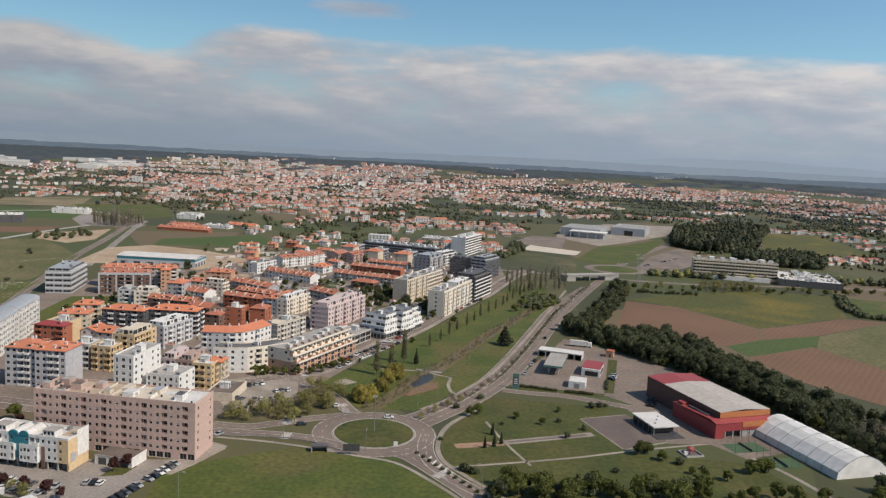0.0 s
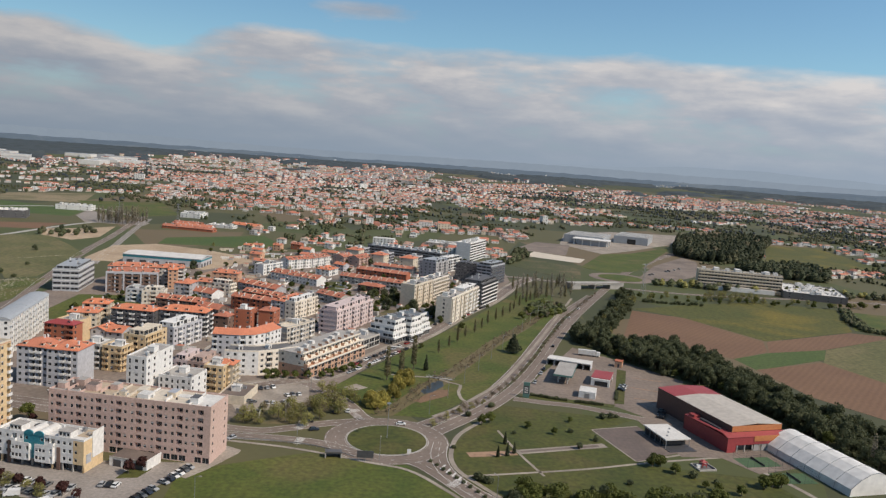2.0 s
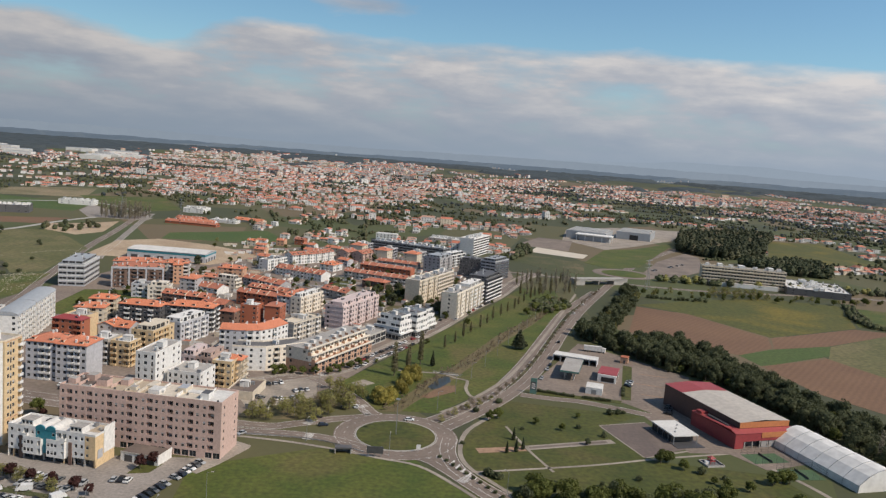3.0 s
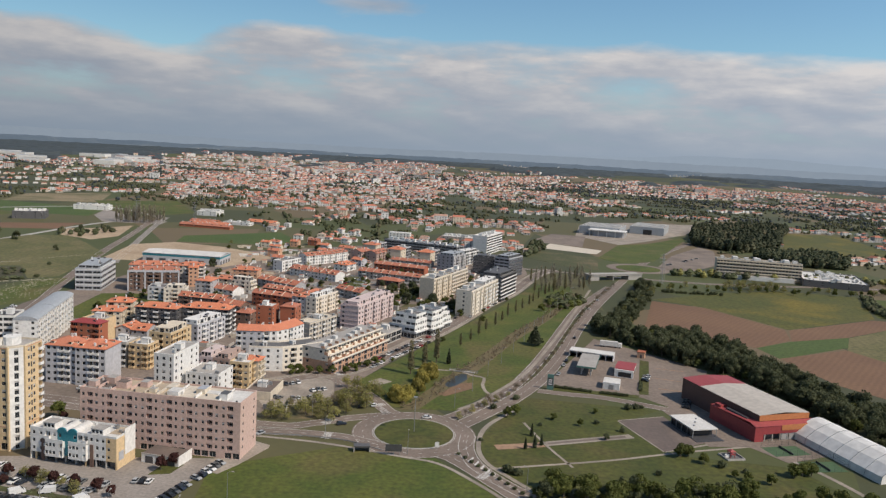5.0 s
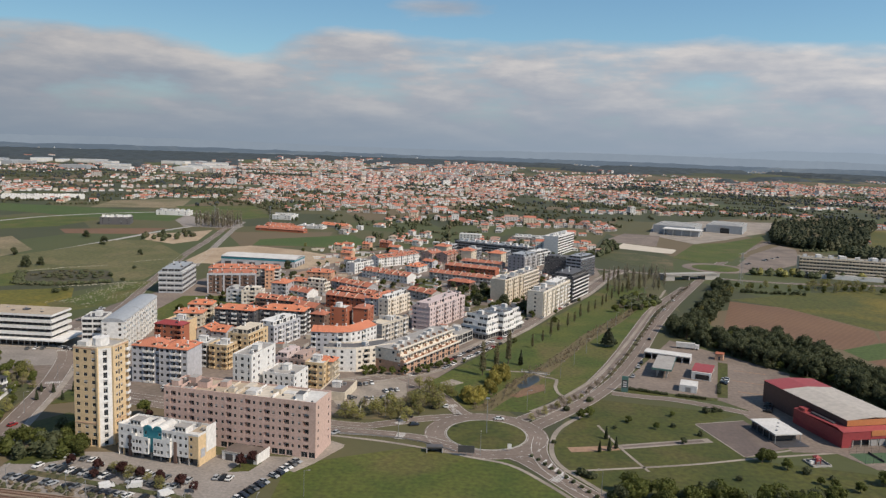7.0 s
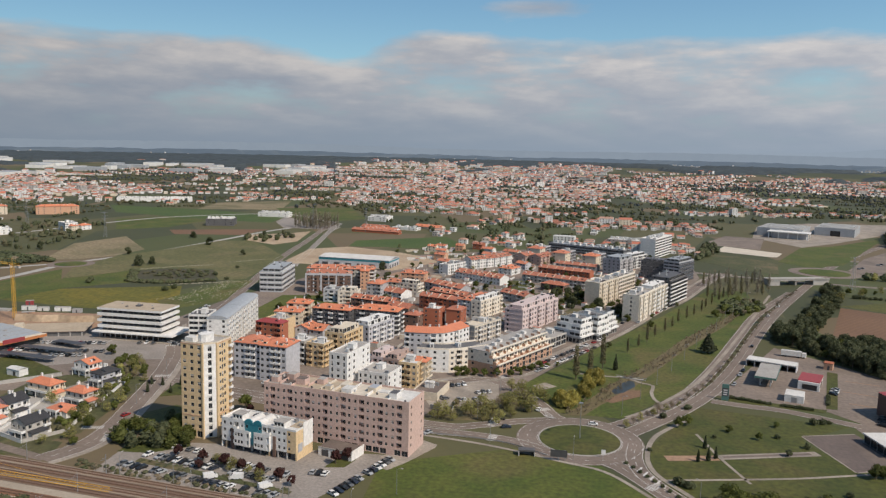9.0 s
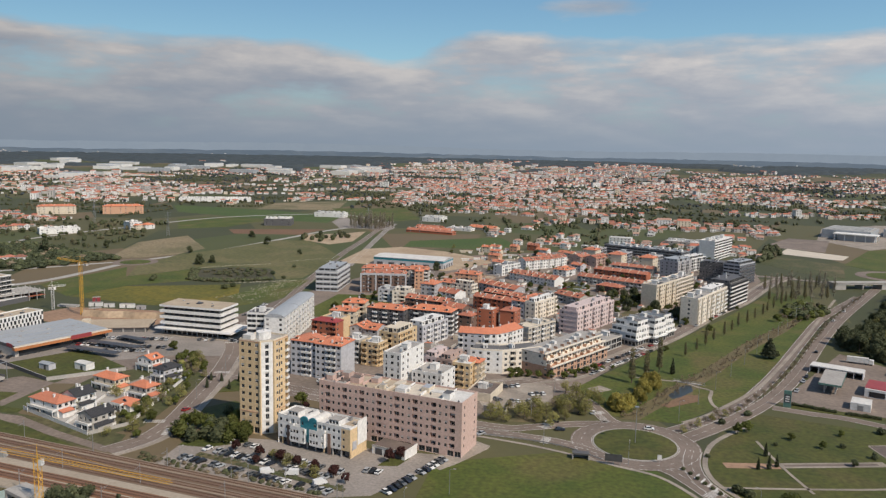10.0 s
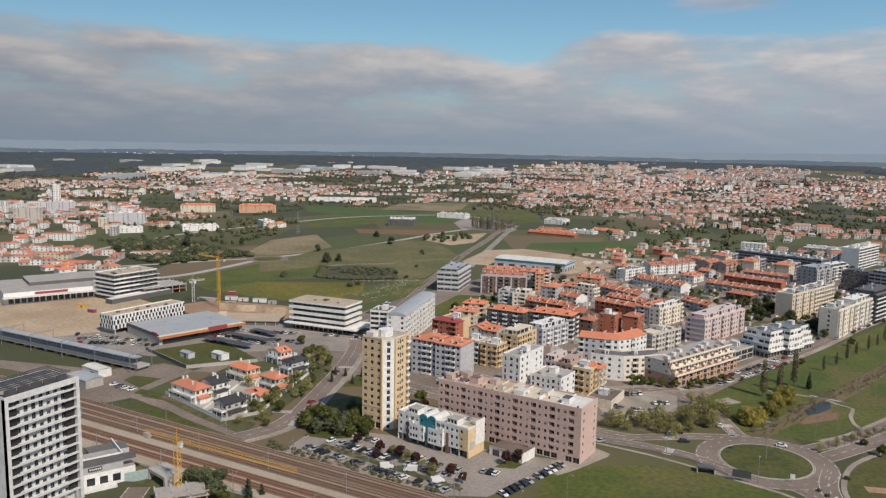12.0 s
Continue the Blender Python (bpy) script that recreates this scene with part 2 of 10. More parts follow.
SOFTCREAM = mat("pale_cream_render", (0.74, 0.67, 0.57), (0.64, 0.58, 0.49), big=0.08, fine=0.8)
SAND = mat("bare_sandy_earth", (0.44, 0.34, 0.235), (0.34, 0.25, 0.165), big=0.03, fine=0.4, bump=0.2, contrast=(0.34, 0.66), grit=(0.78, 1.16))
EARTH = mat("reddish_earth", (0.34, 0.215, 0.14), (0.26, 0.165, 0.105), big=0.04, fine=0.4, bump=0.2, contrast=(0.34, 0.66), grit=(0.78, 1.16))
BALLAST = mat("rusty_track_ballast", (0.40, 0.345, 0.275), (0.30, 0.25, 0.19), big=0.08, fine=0.9, bump=0.3)
RAIL = mat("rusty_rail_steel", (0.20, 0.12, 0.08), (0.28, 0.20, 0.15), big=0.3, fine=3.0, rough=0.5, metal=0.5)
MARK = mat("white_road_paint", (0.62, 0.61, 0.58), (0.48, 0.47, 0.45), big=0.5, fine=4.0)
WATER = mat("dark_pond_water", (0.03, 0.032, 0.026), (0.045, 0.045, 0.034), big=0.1, fine=1.0, rough=0.3)
GRASS = mat("mown_grass", (0.047, 0.060, 0.008), (0.076, 0.079, 0.014), big=0.05, fine=0.45, bump=0.3, dry=(0.096, 0.079, 0.024), contrast=(0.34, 0.66), grit=(0.66, 1.26))
MEADOW = mat("long_meadow_grass", (0.050, 0.076, 0.008), (0.092, 0.102, 0.016), big=0.04, fine=0.5, bump=0.4, dry=(0.125, 0.098, 0.034), contrast=(0.34, 0.66), grit=(0.66, 1.26))
LUSH = mat("lush_green_crop", (0.052, 0.088, 0.016), (0.07, 0.098, 0.022), big=0.02, fine=0.4, bump=0.3, contrast=(0.34, 0.66), grit=(0.66, 1.26))
YELLOWFIELD = mat("yellow_flowering_meadow", (0.066, 0.074, 0.012), (0.090, 0.086, 0.015), big=0.02, fine=0.3, bump=0.3, dry=(0.18, 0.135, 0.016), contrast=(0.34, 0.66), grit=(0.66, 1.26))
GOLDFIELD = mat("golden_flowering_meadow", (0.098, 0.096, 0.012), (0.125, 0.112, 0.014), big=0.02, fine=0.3, bump=0.3, dry=(0.21, 0.155, 0.016), contrast=(0.34, 0.66), grit=(0.66, 1.26))
PALEOLIVE = mat("pale_olive_grass", (0.125, 0.118, 0.045), (0.095, 0.096, 0.032), big=0.03, fine=0.3, bump=0.3, dry=(0.16, 0.135, 0.06), contrast=(0.34, 0.66), grit=(0.66, 1.26))
OLIVE = mat("rough_olive_grass", (0.088, 0.082, 0.034), (0.058, 0.068, 0.022), big=0.04, fine=0.35, bump=0.3, dry=(0.17, 0.13, 0.07), contrast=(0.34, 0.66), grit=(0.66, 1.26))
ROUGHSCRUB = mat("dark_brambly_grass", (0.050, 0.052, 0.026), (0.075, 0.066, 0.036), big=0.06, fine=0.4, bump=0.4, dry=(0.10, 0.082, 0.045), contrast=(0.34, 0.66), grit=(0.66, 1.26))
RUSTREED = mat("rusty_dead_reeds", (0.22, 0.13, 0.075), (0.16, 0.10, 0.06), big=0.15, fine=0.9, bump=0.4, grit=(0.7, 1.2))
STONE = mat("weathered_field_stone", (0.36, 0.33, 0.25), (0.24, 0.22, 0.16), big=0.05, fine=0.8)
GRAVEL = mat("white_gravel", (0.60, 0.54, 0.45), (0.50, 0.44, 0.36), big=0.05, fine=0.6, bump=0.2)
FALLOW = mat("pale_fallow_soil", (0.25, 0.195, 0.115), (0.195, 0.16, 0.088), big=0.02, fine=0.3, bump=0.2, dry=(0.10, 0.10, 0.04), contrast=(0.34, 0.66), grit=(0.66, 1.26))
REED = mat("dry_reeds", (0.17, 0.125, 0.065), (0.10, 0.09, 0.038), big=0.1, fine=0.8, bump=0.4)


def plough_mat():
    m = mat("ploughed_soil", (0.19, 0.108, 0.06), (0.145, 0.08, 0.046), big=0.02, fine=0.5, bump=0.3)
    n, l = m.node_tree.nodes, m.node_tree.links
    p = n["Principled BSDF"]
    wave, geo, turn, bp = n.new("ShaderNodeTexWave"), n.new("ShaderNodeNewGeometry"), n.new("ShaderNodeMapping"), n.new("ShaderNodeBump")
    turn.inputs["Rotation"].default_value = (0, 0, radians(35))
    l.new(geo.outputs["Position"], turn.inputs["Vector"])
    l.new(turn.outputs[0], wave.inputs["Vector"])
    wave.inputs["Scale"].default_value, wave.inputs["Distortion"].default_value, wave.inputs["Detail"].default_value = 0.085, 2.0, 3
    rows, shade_row = n.new("ShaderNodeMapRange"), n.new("ShaderNodeVectorMath")
    rows.inputs[3].default_value, rows.inputs[4].default_value = 0.92, 1.05
    l.new(wave.outputs["Fac"], rows.inputs[0])
    shade_row.operation = "SCALE"
    l.new([k for k in n if k.type == "HUE_SAT"][0].outputs[0], shade_row.inputs[0])
    l.new(rows.outputs[0], shade_row.inputs["Scale"])
    l.new(shade_row.outputs[0], p.inputs["Base Color"])
    bp.inputs["Strength"].default_value, bp.inputs["Distance"].default_value = 0.12, 0.3
    l.new(wave.outputs["Fac"], bp.inputs["Height"])
    l.new(bp.outputs[0], p.inputs["Normal"])
    return m


def country_mat():
    """Open country: a patchwork of meadows, crops and bare plots, with rough grass between."""
    m = mat("country_ground", (0.058, 0.066, 0.023), (0.104, 0.092, 0.040), big=0.012, fine=0.25, bump=0.3)
    n, l = m.node_tree.nodes, m.node_tree.links
    p = n["Principled BSDF"]
    hsv = [k for k in n if k.type == "HUE_SAT"][0]
    geo, cells, ramp, mix = n.new("ShaderNodeNewGeometry"), n.new("ShaderNodeTexVoronoi"), n.new("ShaderNodeValToRGB"), n.new("ShaderNodeMixRGB")
    cells.inputs["Scale"].default_value = 0.009
    bend = n.new("ShaderNodeMapping")
    bend.inputs["Rotation"].default_value, bend.inputs["Scale"].default_value = (0, 0, 0.35), (1.0, 0.55, 0)
    l.new(geo.outputs["Position"], bend.inputs["Vector"])
    l.new(bend.outputs[0], cells.inputs["Vector"])
    split_c = n.new("ShaderNodeSeparateColor")
    l.new(cells.outputs["Color"], split_c.inputs[0])
    stops = [(0.0, (0.040, 0.050, 0.021)), (0.28, (0.062, 0.080, 0.022)), (0.44, (0.098, 0.090, 0.038)), (0.66, (0.17, 0.118, 0.072)), (0.78, (0.075, 0.076, 0.028)), (0.9, (0.034, 0.044, 0.022))]
    ramp.color_ramp.interpolation = "CONSTANT"
    while len(ramp.color_ramp.elements) < len(stops):
        ramp.color_ramp.elements.new(0.5)
    for e, (at, c) in zip(ramp.color_ramp.elements, stops):
        e.position, e.color = at, (*c, 1)
    l.new(split_c.outputs[0], ramp.inputs[0])
    mix.inputs[0].default_value = 0.62
    l.new(hsv.outputs[0], mix.inputs[1])
    l.new(ramp.outputs[0], mix.inputs[2])
    l.new(mix.outputs[0], p.inputs["Base Color"])
    return m


PLOUGH, COUNTRY = plough_mat(), country_mat()


def leaf_mat(name, a, b):
    m = mat(name, a, b, big=0.5, fine=1.6, rough=0.7, jitter=0.25)
    n, l = m.node_tree.nodes, m.node_tree.links
    p = n["Principled BSDF"]
    p.inputs["Specular IOR Level"].default_value = 0.2
    thin, mix = n.new("ShaderNodeBsdfTranslucent"), n.new("ShaderNodeMixShader")
    l.new([k for k in n if k.type == "HUE_SAT"][0].outputs[0], thin.inputs["Color"])
    mix.inputs[0].default_value = 0.3
    l.new(p.outputs[0], mix.inputs[1])
    l.new(thin.outputs[0], mix.inputs[2])
    l.new(mix.outputs[0], n["Material Output"].inputs["Surface"])
    return m


LEAF_DARK = leaf_mat("dark_foliage", (0.082, 0.100, 0.052), (0.135, 0.145, 0.074))
LEAF_MID = leaf_mat("green_foliage", (0.082, 0.102, 0.025), (0.135, 0.145, 0.040))
SLABBROWN = mat("worn_brown_slab", (0.15, 0.115, 0.10), (0.11, 0.088, 0.078), big=0.1, fine=0.6, bump=0.1, dry=(0.19, 0.15, 0.125))
LEAF_SPRING = leaf_mat("fresh_spring_foliage", (0.25, 0.24, 0.075), (0.31, 0.285, 0.11))
LEAF_WILLOW = leaf_mat("yellow_willow_foliage", (0.40, 0.33, 0.09), (0.30, 0.27, 0.075))
LEAF_PINE = leaf_mat("dark_pine_needles", (0.054, 0.066, 0.038), (0.078, 0.090, 0.048))
LEAF_POPLAR = leaf_mat("thin_grey_green_foliage", (0.155, 0.145, 0.07), (0.21, 0.185, 0.105))
LEAF_RED = leaf_mat("dark_red_foliage", (0.055, 0.022, 0.02), (0.08, 0.035, 0.03))
TWIG = leaf_mat("bare_brown_twigs", (0.21, 0.17, 0.115), (0.27, 0.22, 0.15))
PALETWIG = leaf_mat("pale_bare_twigs", (0.26, 0.23, 0.17), (0.20, 0.18, 0.13))
BARK = mat("tree_bark", (0.10, 0.08, 0.06), (0.15, 0.12, 0.09), big=0.6, fine=4.0)
# Bluish base colour: the haze over distant foliage is painted in.
HAZE_BLUE_WOOD = mat("far_woods", (0.032, 0.044, 0.052), (0.048, 0.060, 0.062), big=0.02, fine=0.2)
SCRUB = mat("rough_scrub_foliage", (0.050, 0.058, 0.026), (0.092, 0.088, 0.042), big=0.05, fine=0.6, dry=(0.12, 0.095, 0.055))
# These three emit a bluish glow that imitates haze, paler with distance.
RIDGE = mat("haze_glow_ridge", (0.016, 0.022, 0.025), (0.034, 0.040, 0.038), big=0.008, fine=0.05, glow=(0.072, 0.102, 0.142), dry=(0.075, 0.078, 0.066))
HILL = mat("haze_glow_hills", (0.016, 0.022, 0.026), (0.03, 0.036, 0.038), big=0.006, fine=0.03, glow=(0.195, 0.243, 0.305))
MOUNTAIN = mat("haze_glow_mountains", (0.02, 0.025, 0.03), (0.03, 0.035, 0.04), big=0.002, fine=0.02, glow=(0.238, 0.298, 0.372))


# ---- building blocks ----
class Shape:
    def __init__(self):
        self.v, self.f, self.m = [], [], []

    def face(self, pts, slot=0):
        i = len(self.v)
        self.v += [tuple(p) for p in pts]
        self.f.append(tuple(range(i, i + len(pts))))
        self.m.append(slot)

    def box(self, x0, y0, z0, x1, y1, z1, slot=0, top=None):
        i = len(self.v)
        self.v += [(x0, y0, z0), (x1, y0, z0), (x1, y1, z0), (x0, y1, z0), (x0, y0, z1), (x1, y0, z1), (x1, y1, z1), (x0, y1, z1)]
        self.f += [(i + 3, i + 2, i + 1, i), (i + 4, i + 5, i + 6, i + 7)]
        self.f += [(i, i + 1, i + 5, i + 4), (i + 1, i + 2, i + 6, i + 5), (i + 2, i + 3, i + 7, i + 6), (i + 3, i, i + 4, i + 7)]
        self.m += [slot, slot if top is None else top, slot, slot, slot, slot]

    def prism(self, pts, z0, z1, slot=0, top=None):
        n = len(pts)
        self.face([(x, y, z1) for x, y in pts], slot if top is None else top)
        self.face([(x, y, z0) for x, y in reversed(pts)], slot)
        for k in range(n):
            (ax, ay), (bx, by) = pts[k], pts[(k + 1) % n]
            self.face([(ax, ay, z0), (bx, by, z0), (bx, by, z1), (ax, ay, z1)], slot)

    def tube(self, a, b, ra, rb, sides=6, slot=0):
        a, b = Vector(a), Vector(b)
        q = (b - a).to_track_quat("Z", "Y")
        i = len(self.v)
        for c, r in ((a, ra), (b, rb)):
            for k in range(sides):
                w = 2 * math.pi * k / sides
                self.v.append(tuple(c + q @ Vector((r * math.cos(w), r * math.sin(w), 0))))
        for k in range(sides):
            j = (k + 1) % sides
            self.f.append((i + k, i + j, i + sides + j, i + sides + k))
            self.m.append(slot)
        self.f += [tuple(i + k for k in reversed(range(sides))), tuple(i + sides + k for k in range(sides))]
        self.m += [slot, slot]

    def mesh(self, name, mats, weld=False):
        me = bpy.data.meshes.new(name)
        if weld:
            seen, place = {}, []
            for p in self.v:
                place.append(seen.setdefault((round(p[0], 3), round(p[1], 3), round(p[2], 3)), len(seen)))
            me.from_pydata(list(seen), [], [tuple(place[i] for i in f) for f in self.f])
        else:
            me.from_pydata(self.v, [], self.f)
        for m in mats if isinstance(mats, (list, tuple)) else [mats]:
            me.materials.append(m)
        me.polygons.foreach_set("material_index", self.m)
        me.update()
        return me


def part(name, shape, mats, parent=None, label="", m=None):
    ob = new(name, shape if isinstance(shape, bpy.types.Mesh) else shape.mesh(name, mats, name in ("wall", "storey", "podium", "stair_strip")))
    if parent:
        ob.parent = parent
    if m:
        ob.matrix_basis = m
    if label:
        tagged(ob, label)
    return ob


def thing(name, x, y, a, label, category, group="", z=0.0):
    ob = new(name)
    ob.empty_display_size = 0.5
    ob.matrix_basis = pose(x, y, z, 0, 0, a)
    return tagged(ob, label, category, group)


# ---- ground ----
def height(x, y):
    r = math.hypot(x, y)
    k = min(max((r - 2300) / 2200, 0), 1)
    return k * k * (3 - 2 * k) * 34


def ground():
    s = Shape()
    radii = [0, 150, 300, 450, 600, 800, 1000, 1300, 1600, 2000, 2300, 2600, 2900, 3200, 3600, 4000, 4400, 4940]
    n = 96
    for r in radii:
        for k in range(n):
            w = 2 * math.pi * k / n
            x, y = r * math.sin(w), r * math.cos(w)
            s.v.append((x, y, height(x, y)))
    for i in range(len(radii) - 1):
        for k in range(n):
            j = (k + 1) % n
            f = (i * n + k, (i + 1) * n + k, (i + 1) * n + j, i * n + j)
            s.f.append(f if i else (f[0], f[1], f[2]))
            s.m.append(0)
    tagged(part("ground", s, COUNTRY), "open country of meadows and plots", "ground", kind="structure")


ground()


def crest(w, base, swing, seed):
    q = Vector((math.sin(w) * 3.1 + seed, math.cos(w) * 3.1, seed))
    return base + swing * (noise.noise(q) + 0.5 * noise.noise(q * 3.1) + 0.25 * noise.noise(q * 9))


def ridge_z(r, w):
    """The wooded slope that closes the plain."""
    k = min(max((r - 4340) / 220, 0), 1)
    return 33 + k * k * (3 - 2 * k) * (crest(w, 64, 12, 2.0) - 33)


def ridge(name, rows, rise, rough, material, label, n=900):
    """A ring of hills as a slope, its outline broken by tree tops."""
    s = Shape()
    for i, r in enumerate(rows):
        for k in range(n):
            w = 2 * math.pi * k / n
            x, y = r * math.sin(w), r * math.cos(w)
            s.v.append((x, y, rise(r, w) + (rough * noise.noise(Vector((x / 26, y / 26, 2.0))) if i else 0)))
    for i in range(len(rows) - 1):
        for k in range(n):
            j = (k + 1) % n
            s.f.append((i * n + k, (i + 1) * n + k, (i + 1) * n + j, i * n + j))
            s.m.append(0)
    tagged(part(name, s, material), label, "hills", kind="structure")


# Horizon rings: their materials glow bluish in place of air haze.
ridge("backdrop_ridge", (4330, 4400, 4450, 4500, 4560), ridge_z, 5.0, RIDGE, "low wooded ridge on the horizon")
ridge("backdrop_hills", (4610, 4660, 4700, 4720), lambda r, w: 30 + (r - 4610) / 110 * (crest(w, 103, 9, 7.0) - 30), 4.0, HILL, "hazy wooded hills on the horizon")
ridge("backdrop_mountains", (4760, 4800, 4850), lambda r, w: 60 + (r - 4760) / 90 * (crest(w, 122 + 42 * math.sin(w - 0.1), 40, 4.4) - 60), 0.0, MOUNTAIN, "distant mountains paled by a blue haze glow", 360)


LAID = []


def patch(name, pts, material, z, label, category="ground", kind="structure"):
    s = Shape()
    LAID.append(name)
    s.prism(pts, -0.3, z + 0.0035 * (len(LAID) % 16))
    return tagged(part(name, s, material), label, category, kind=kind)


def curve_points(pts, step=4.0):
    """A smooth line through a few points."""
    res = []
    for i in range(len(pts) - 1):
        p0, p1, p2, p3 = (Vector(pts[min(max(k, 0), len(pts) - 1)]) for k in (i - 1, i, i + 1, i + 2))
        n = max(2, int((p2 - p1).length / step))
        for k in range(n):
            t = k / n
            res.append(0.5 * (2 * p1 + (p2 - p0) * t + (2 * p0 - 5 * p1 + 4 * p2 - p3) * t * t + (3 * p1 - p0 - 3 * p2 + p3) * t ** 3))
    res.append(Vector(pts[-1]))
    return res


def sides(line, off):
    res = []
    for i, p in enumerate(line):
        d = (line[min(i + 1, len(line) - 1)] - line[max(i - 1, 0)]).normalized()
        res.append(p + Vector((-d.y, d.x)) * off)
    return res


def strip(s, line, a, b, z0, z1, slot=0):
    """A raised band along a line between two offsets from it."""
    la, lb = sides(line, a), sides(line, b)
    for k in range(len(line) - 1):
        q = [la[k], la[k + 1], lb[k + 1], lb[k]]
        s.face([(*p, z1) for p in q], slot)
        s.face([(*la[k], z0), (*la[k + 1], z0), (*la[k + 1], z1), (*la[k], z1)], slot)
        s.face([(*lb[k], z0), (*lb[k + 1], z0), (*lb[k + 1], z1), (*lb[k], z1)], slot)


def road(name, pts, width, label, z=0.06, material=None, walks=(), dashes=True, edges=True):
    line = curve_points(pts)
    s = Shape()
    strip(s, line, -width / 2, width / 2, -0.2, z)
    ob = tagged(part(name, s, material or ASPHALT), label, "road", kind="structure")
    if dashes or edges:
        s = Shape()
        fine = curve_points(pts, 1.5)
        if dashes:
            for k in range(0, len(fine) - 2, 4):
                strip(s, fine[k:k + 3], -0.09, 0.09, z, z + 0.012)
        if edges:
            for side in (-1, 1):
                strip(s, line, side * (width / 2 - 0.45), side * (width / 2 - 0.27), z, z + 0.012)
        part("lane_marking", s, MARK, ob, "worn white lane paint")
    for side in walks:
        s = Shape()
        strip(s, line, side * (width / 2), side * (width / 2 + 2.6), -0.2, 0.17)
        tagged(part("pavement", s, PAVING), "pale paved footway with kerb beside the road", "pavement", kind="structure")
    return ob


# town ground, yards and fields
patch("pavement_town", [(-300, 296), (-190, 330), (-92, 318), (-60, 372), (-40, 430), (4, 560), (62, 760), (60, 905), (-120, 905), (-262, 780), (-300, 520)], TOWNGROUND, 0.02, "worn paved ground between the town buildings")
patch("pavement_parking", [(-197, 262), (-160, 268), (-92, 276), (-96, 262), (-108, 234), (-155, 212), (-193, 228)], LOTGREY, 0.03, "worn asphalt of a car park")
patch("pavement_parking_upper", [(-106, 358), (-70, 384), (-64, 350), (-92, 332)], PAVING, 0.035, "pale gravelled car park")
patch("pavement_filling_station", [(38, 392), (86, 381), (101, 363), (113, 372), (137, 438), (112, 470), (83, 502), (64, 455)], TOWNGROUND, 0.03, "worn paved filling station yard and car park")
patch("pavement_hall_yard", [(92, 362), (112, 392), (132, 332), (150, 338), (156, 318), (128, 305), (118, 320), (100, 318)], TOWNGROUND, 0.035, "pale paved yard around the sports hall")
patch("pavement_sports_slab", [(79, 309), (67, 344), (90, 353), (100, 322)], SLABBROWN, 0.05, "worn brown sports slab in the lawn")
patch("pavement_supermarket", [(-425, 303), (-399, 400), (-320, 420), (-250, 412), (-236, 372), (-276, 360), (-340, 306)], LOTGREY, 0.03, "grey asphalt car park of a supermarket")
patch("pavement_exhibition", [(168, 1158), (214, 1065), (267, 1130), (364, 1268), (405, 1362), (460, 1475), (300, 1440), (200, 1330)], PAVING, 0.03, "pale paved forecourt of exhibition halls")
patch("pavement_exhibition_lot", [(90, 1050), (133, 1165), (182, 1150), (156, 1016), (110, 1040)], TOWNGROUND, 0.035, "grey paved lot before the halls")
patch("ground_gravel_plaza", [(100, 981), (116, 1036), (177, 990), (164, 951), (153, 952)], GRAVEL, 0.04, "white gravelled plaza")
patch("ground_exhibition_lawn", [(158, 913), (212, 1062), (260, 1097), (340, 1207), (339, 1184), (222, 905), (180, 880)], MEADOW, 0.04, "green lawn before the exhibition halls")
patch("pavement_exhibition_parking", [(218, 868), (262, 975), (332, 1092), (340, 1054), (300, 912), (254, 852), (228, 842)], TOWNGROUND, 0.045, "large worn paved car park")
patch("ground_bridge_earth", [(60, 905), (84, 960), (120, 940), (155, 898), (142, 815), (108, 830)], OLIVE, 0.03, "rough reddish earth beside the link road")
patch("ground_field_pines", [(392, 1042), (470, 1140), (573, 1390), (674, 1416), (640, 1130), (539, 1085)], YELLOWFIELD, 0.04, "grass field between two pine stands")
patch("ground_sand", [(-560, 330), (-520, 430), (-425, 405), (-410, 330), (-430, 296), (-500, 296)], SAND, 0.03, "bare sandy building plot")
patch("ground_dig", [(-430, 405), (-420, 440), (-345, 455), (-318, 412), (-392, 396)], EARTH, 0.04, "excavated reddish building plot")
patch("ground_lawn_roundabout", [(2, 262), (-2, 300), (26, 370), (90, 362), (66, 340), (80, 306), (128, 300), (150, 250), (60, 240)], GRASS, 0.015, "mown park lawn")
patch("ground_meadow", [(-96, 268), (-50, 296), (-18, 292), (16, 246), (0, 200), (-90, 205)], MEADOW, 0.015, "green meadow below the avenue")
patch("ground_park", [(-46, 344), (-60, 374), (-40, 424), (20, 575), (64, 700), (95, 700), (92, 619), (53, 480), (22, 394), (-8, 344)], MEADOW, 0.03, "long mown park strip along the boulevard")
patch("ground_field_ploughed", [(158, 653), (197, 634), (234, 564), (224, 531), (190, 503), (128, 550)], PLOUGH, 0.02, "brown ploughed field")
patch("ground_field_meadow", [(160, 661), (240, 713), (300, 745), (372, 733), (333, 627), (237, 566), (197, 636)], YELLOWFIELD, 0.02, "green meadow with yellow flowers")
patch("ground_field_tilled_strip", [(237, 564), (328, 622), (362, 616), (268, 547), (224, 529)], PLOUGH, 0.02, "brown tilled wedge between meadows")
patch("ground_field_crop", [(190, 503), (222, 527), (274, 551), (258, 519), (195, 477)], LUSH, 0.025, "bright green crop strip")
patch("ground_field_olive", [(274, 550), (364, 618), (440, 590), (330, 440), (273, 463), (253, 510)], PALEOLIVE, 0.018, "rough olive-green field")
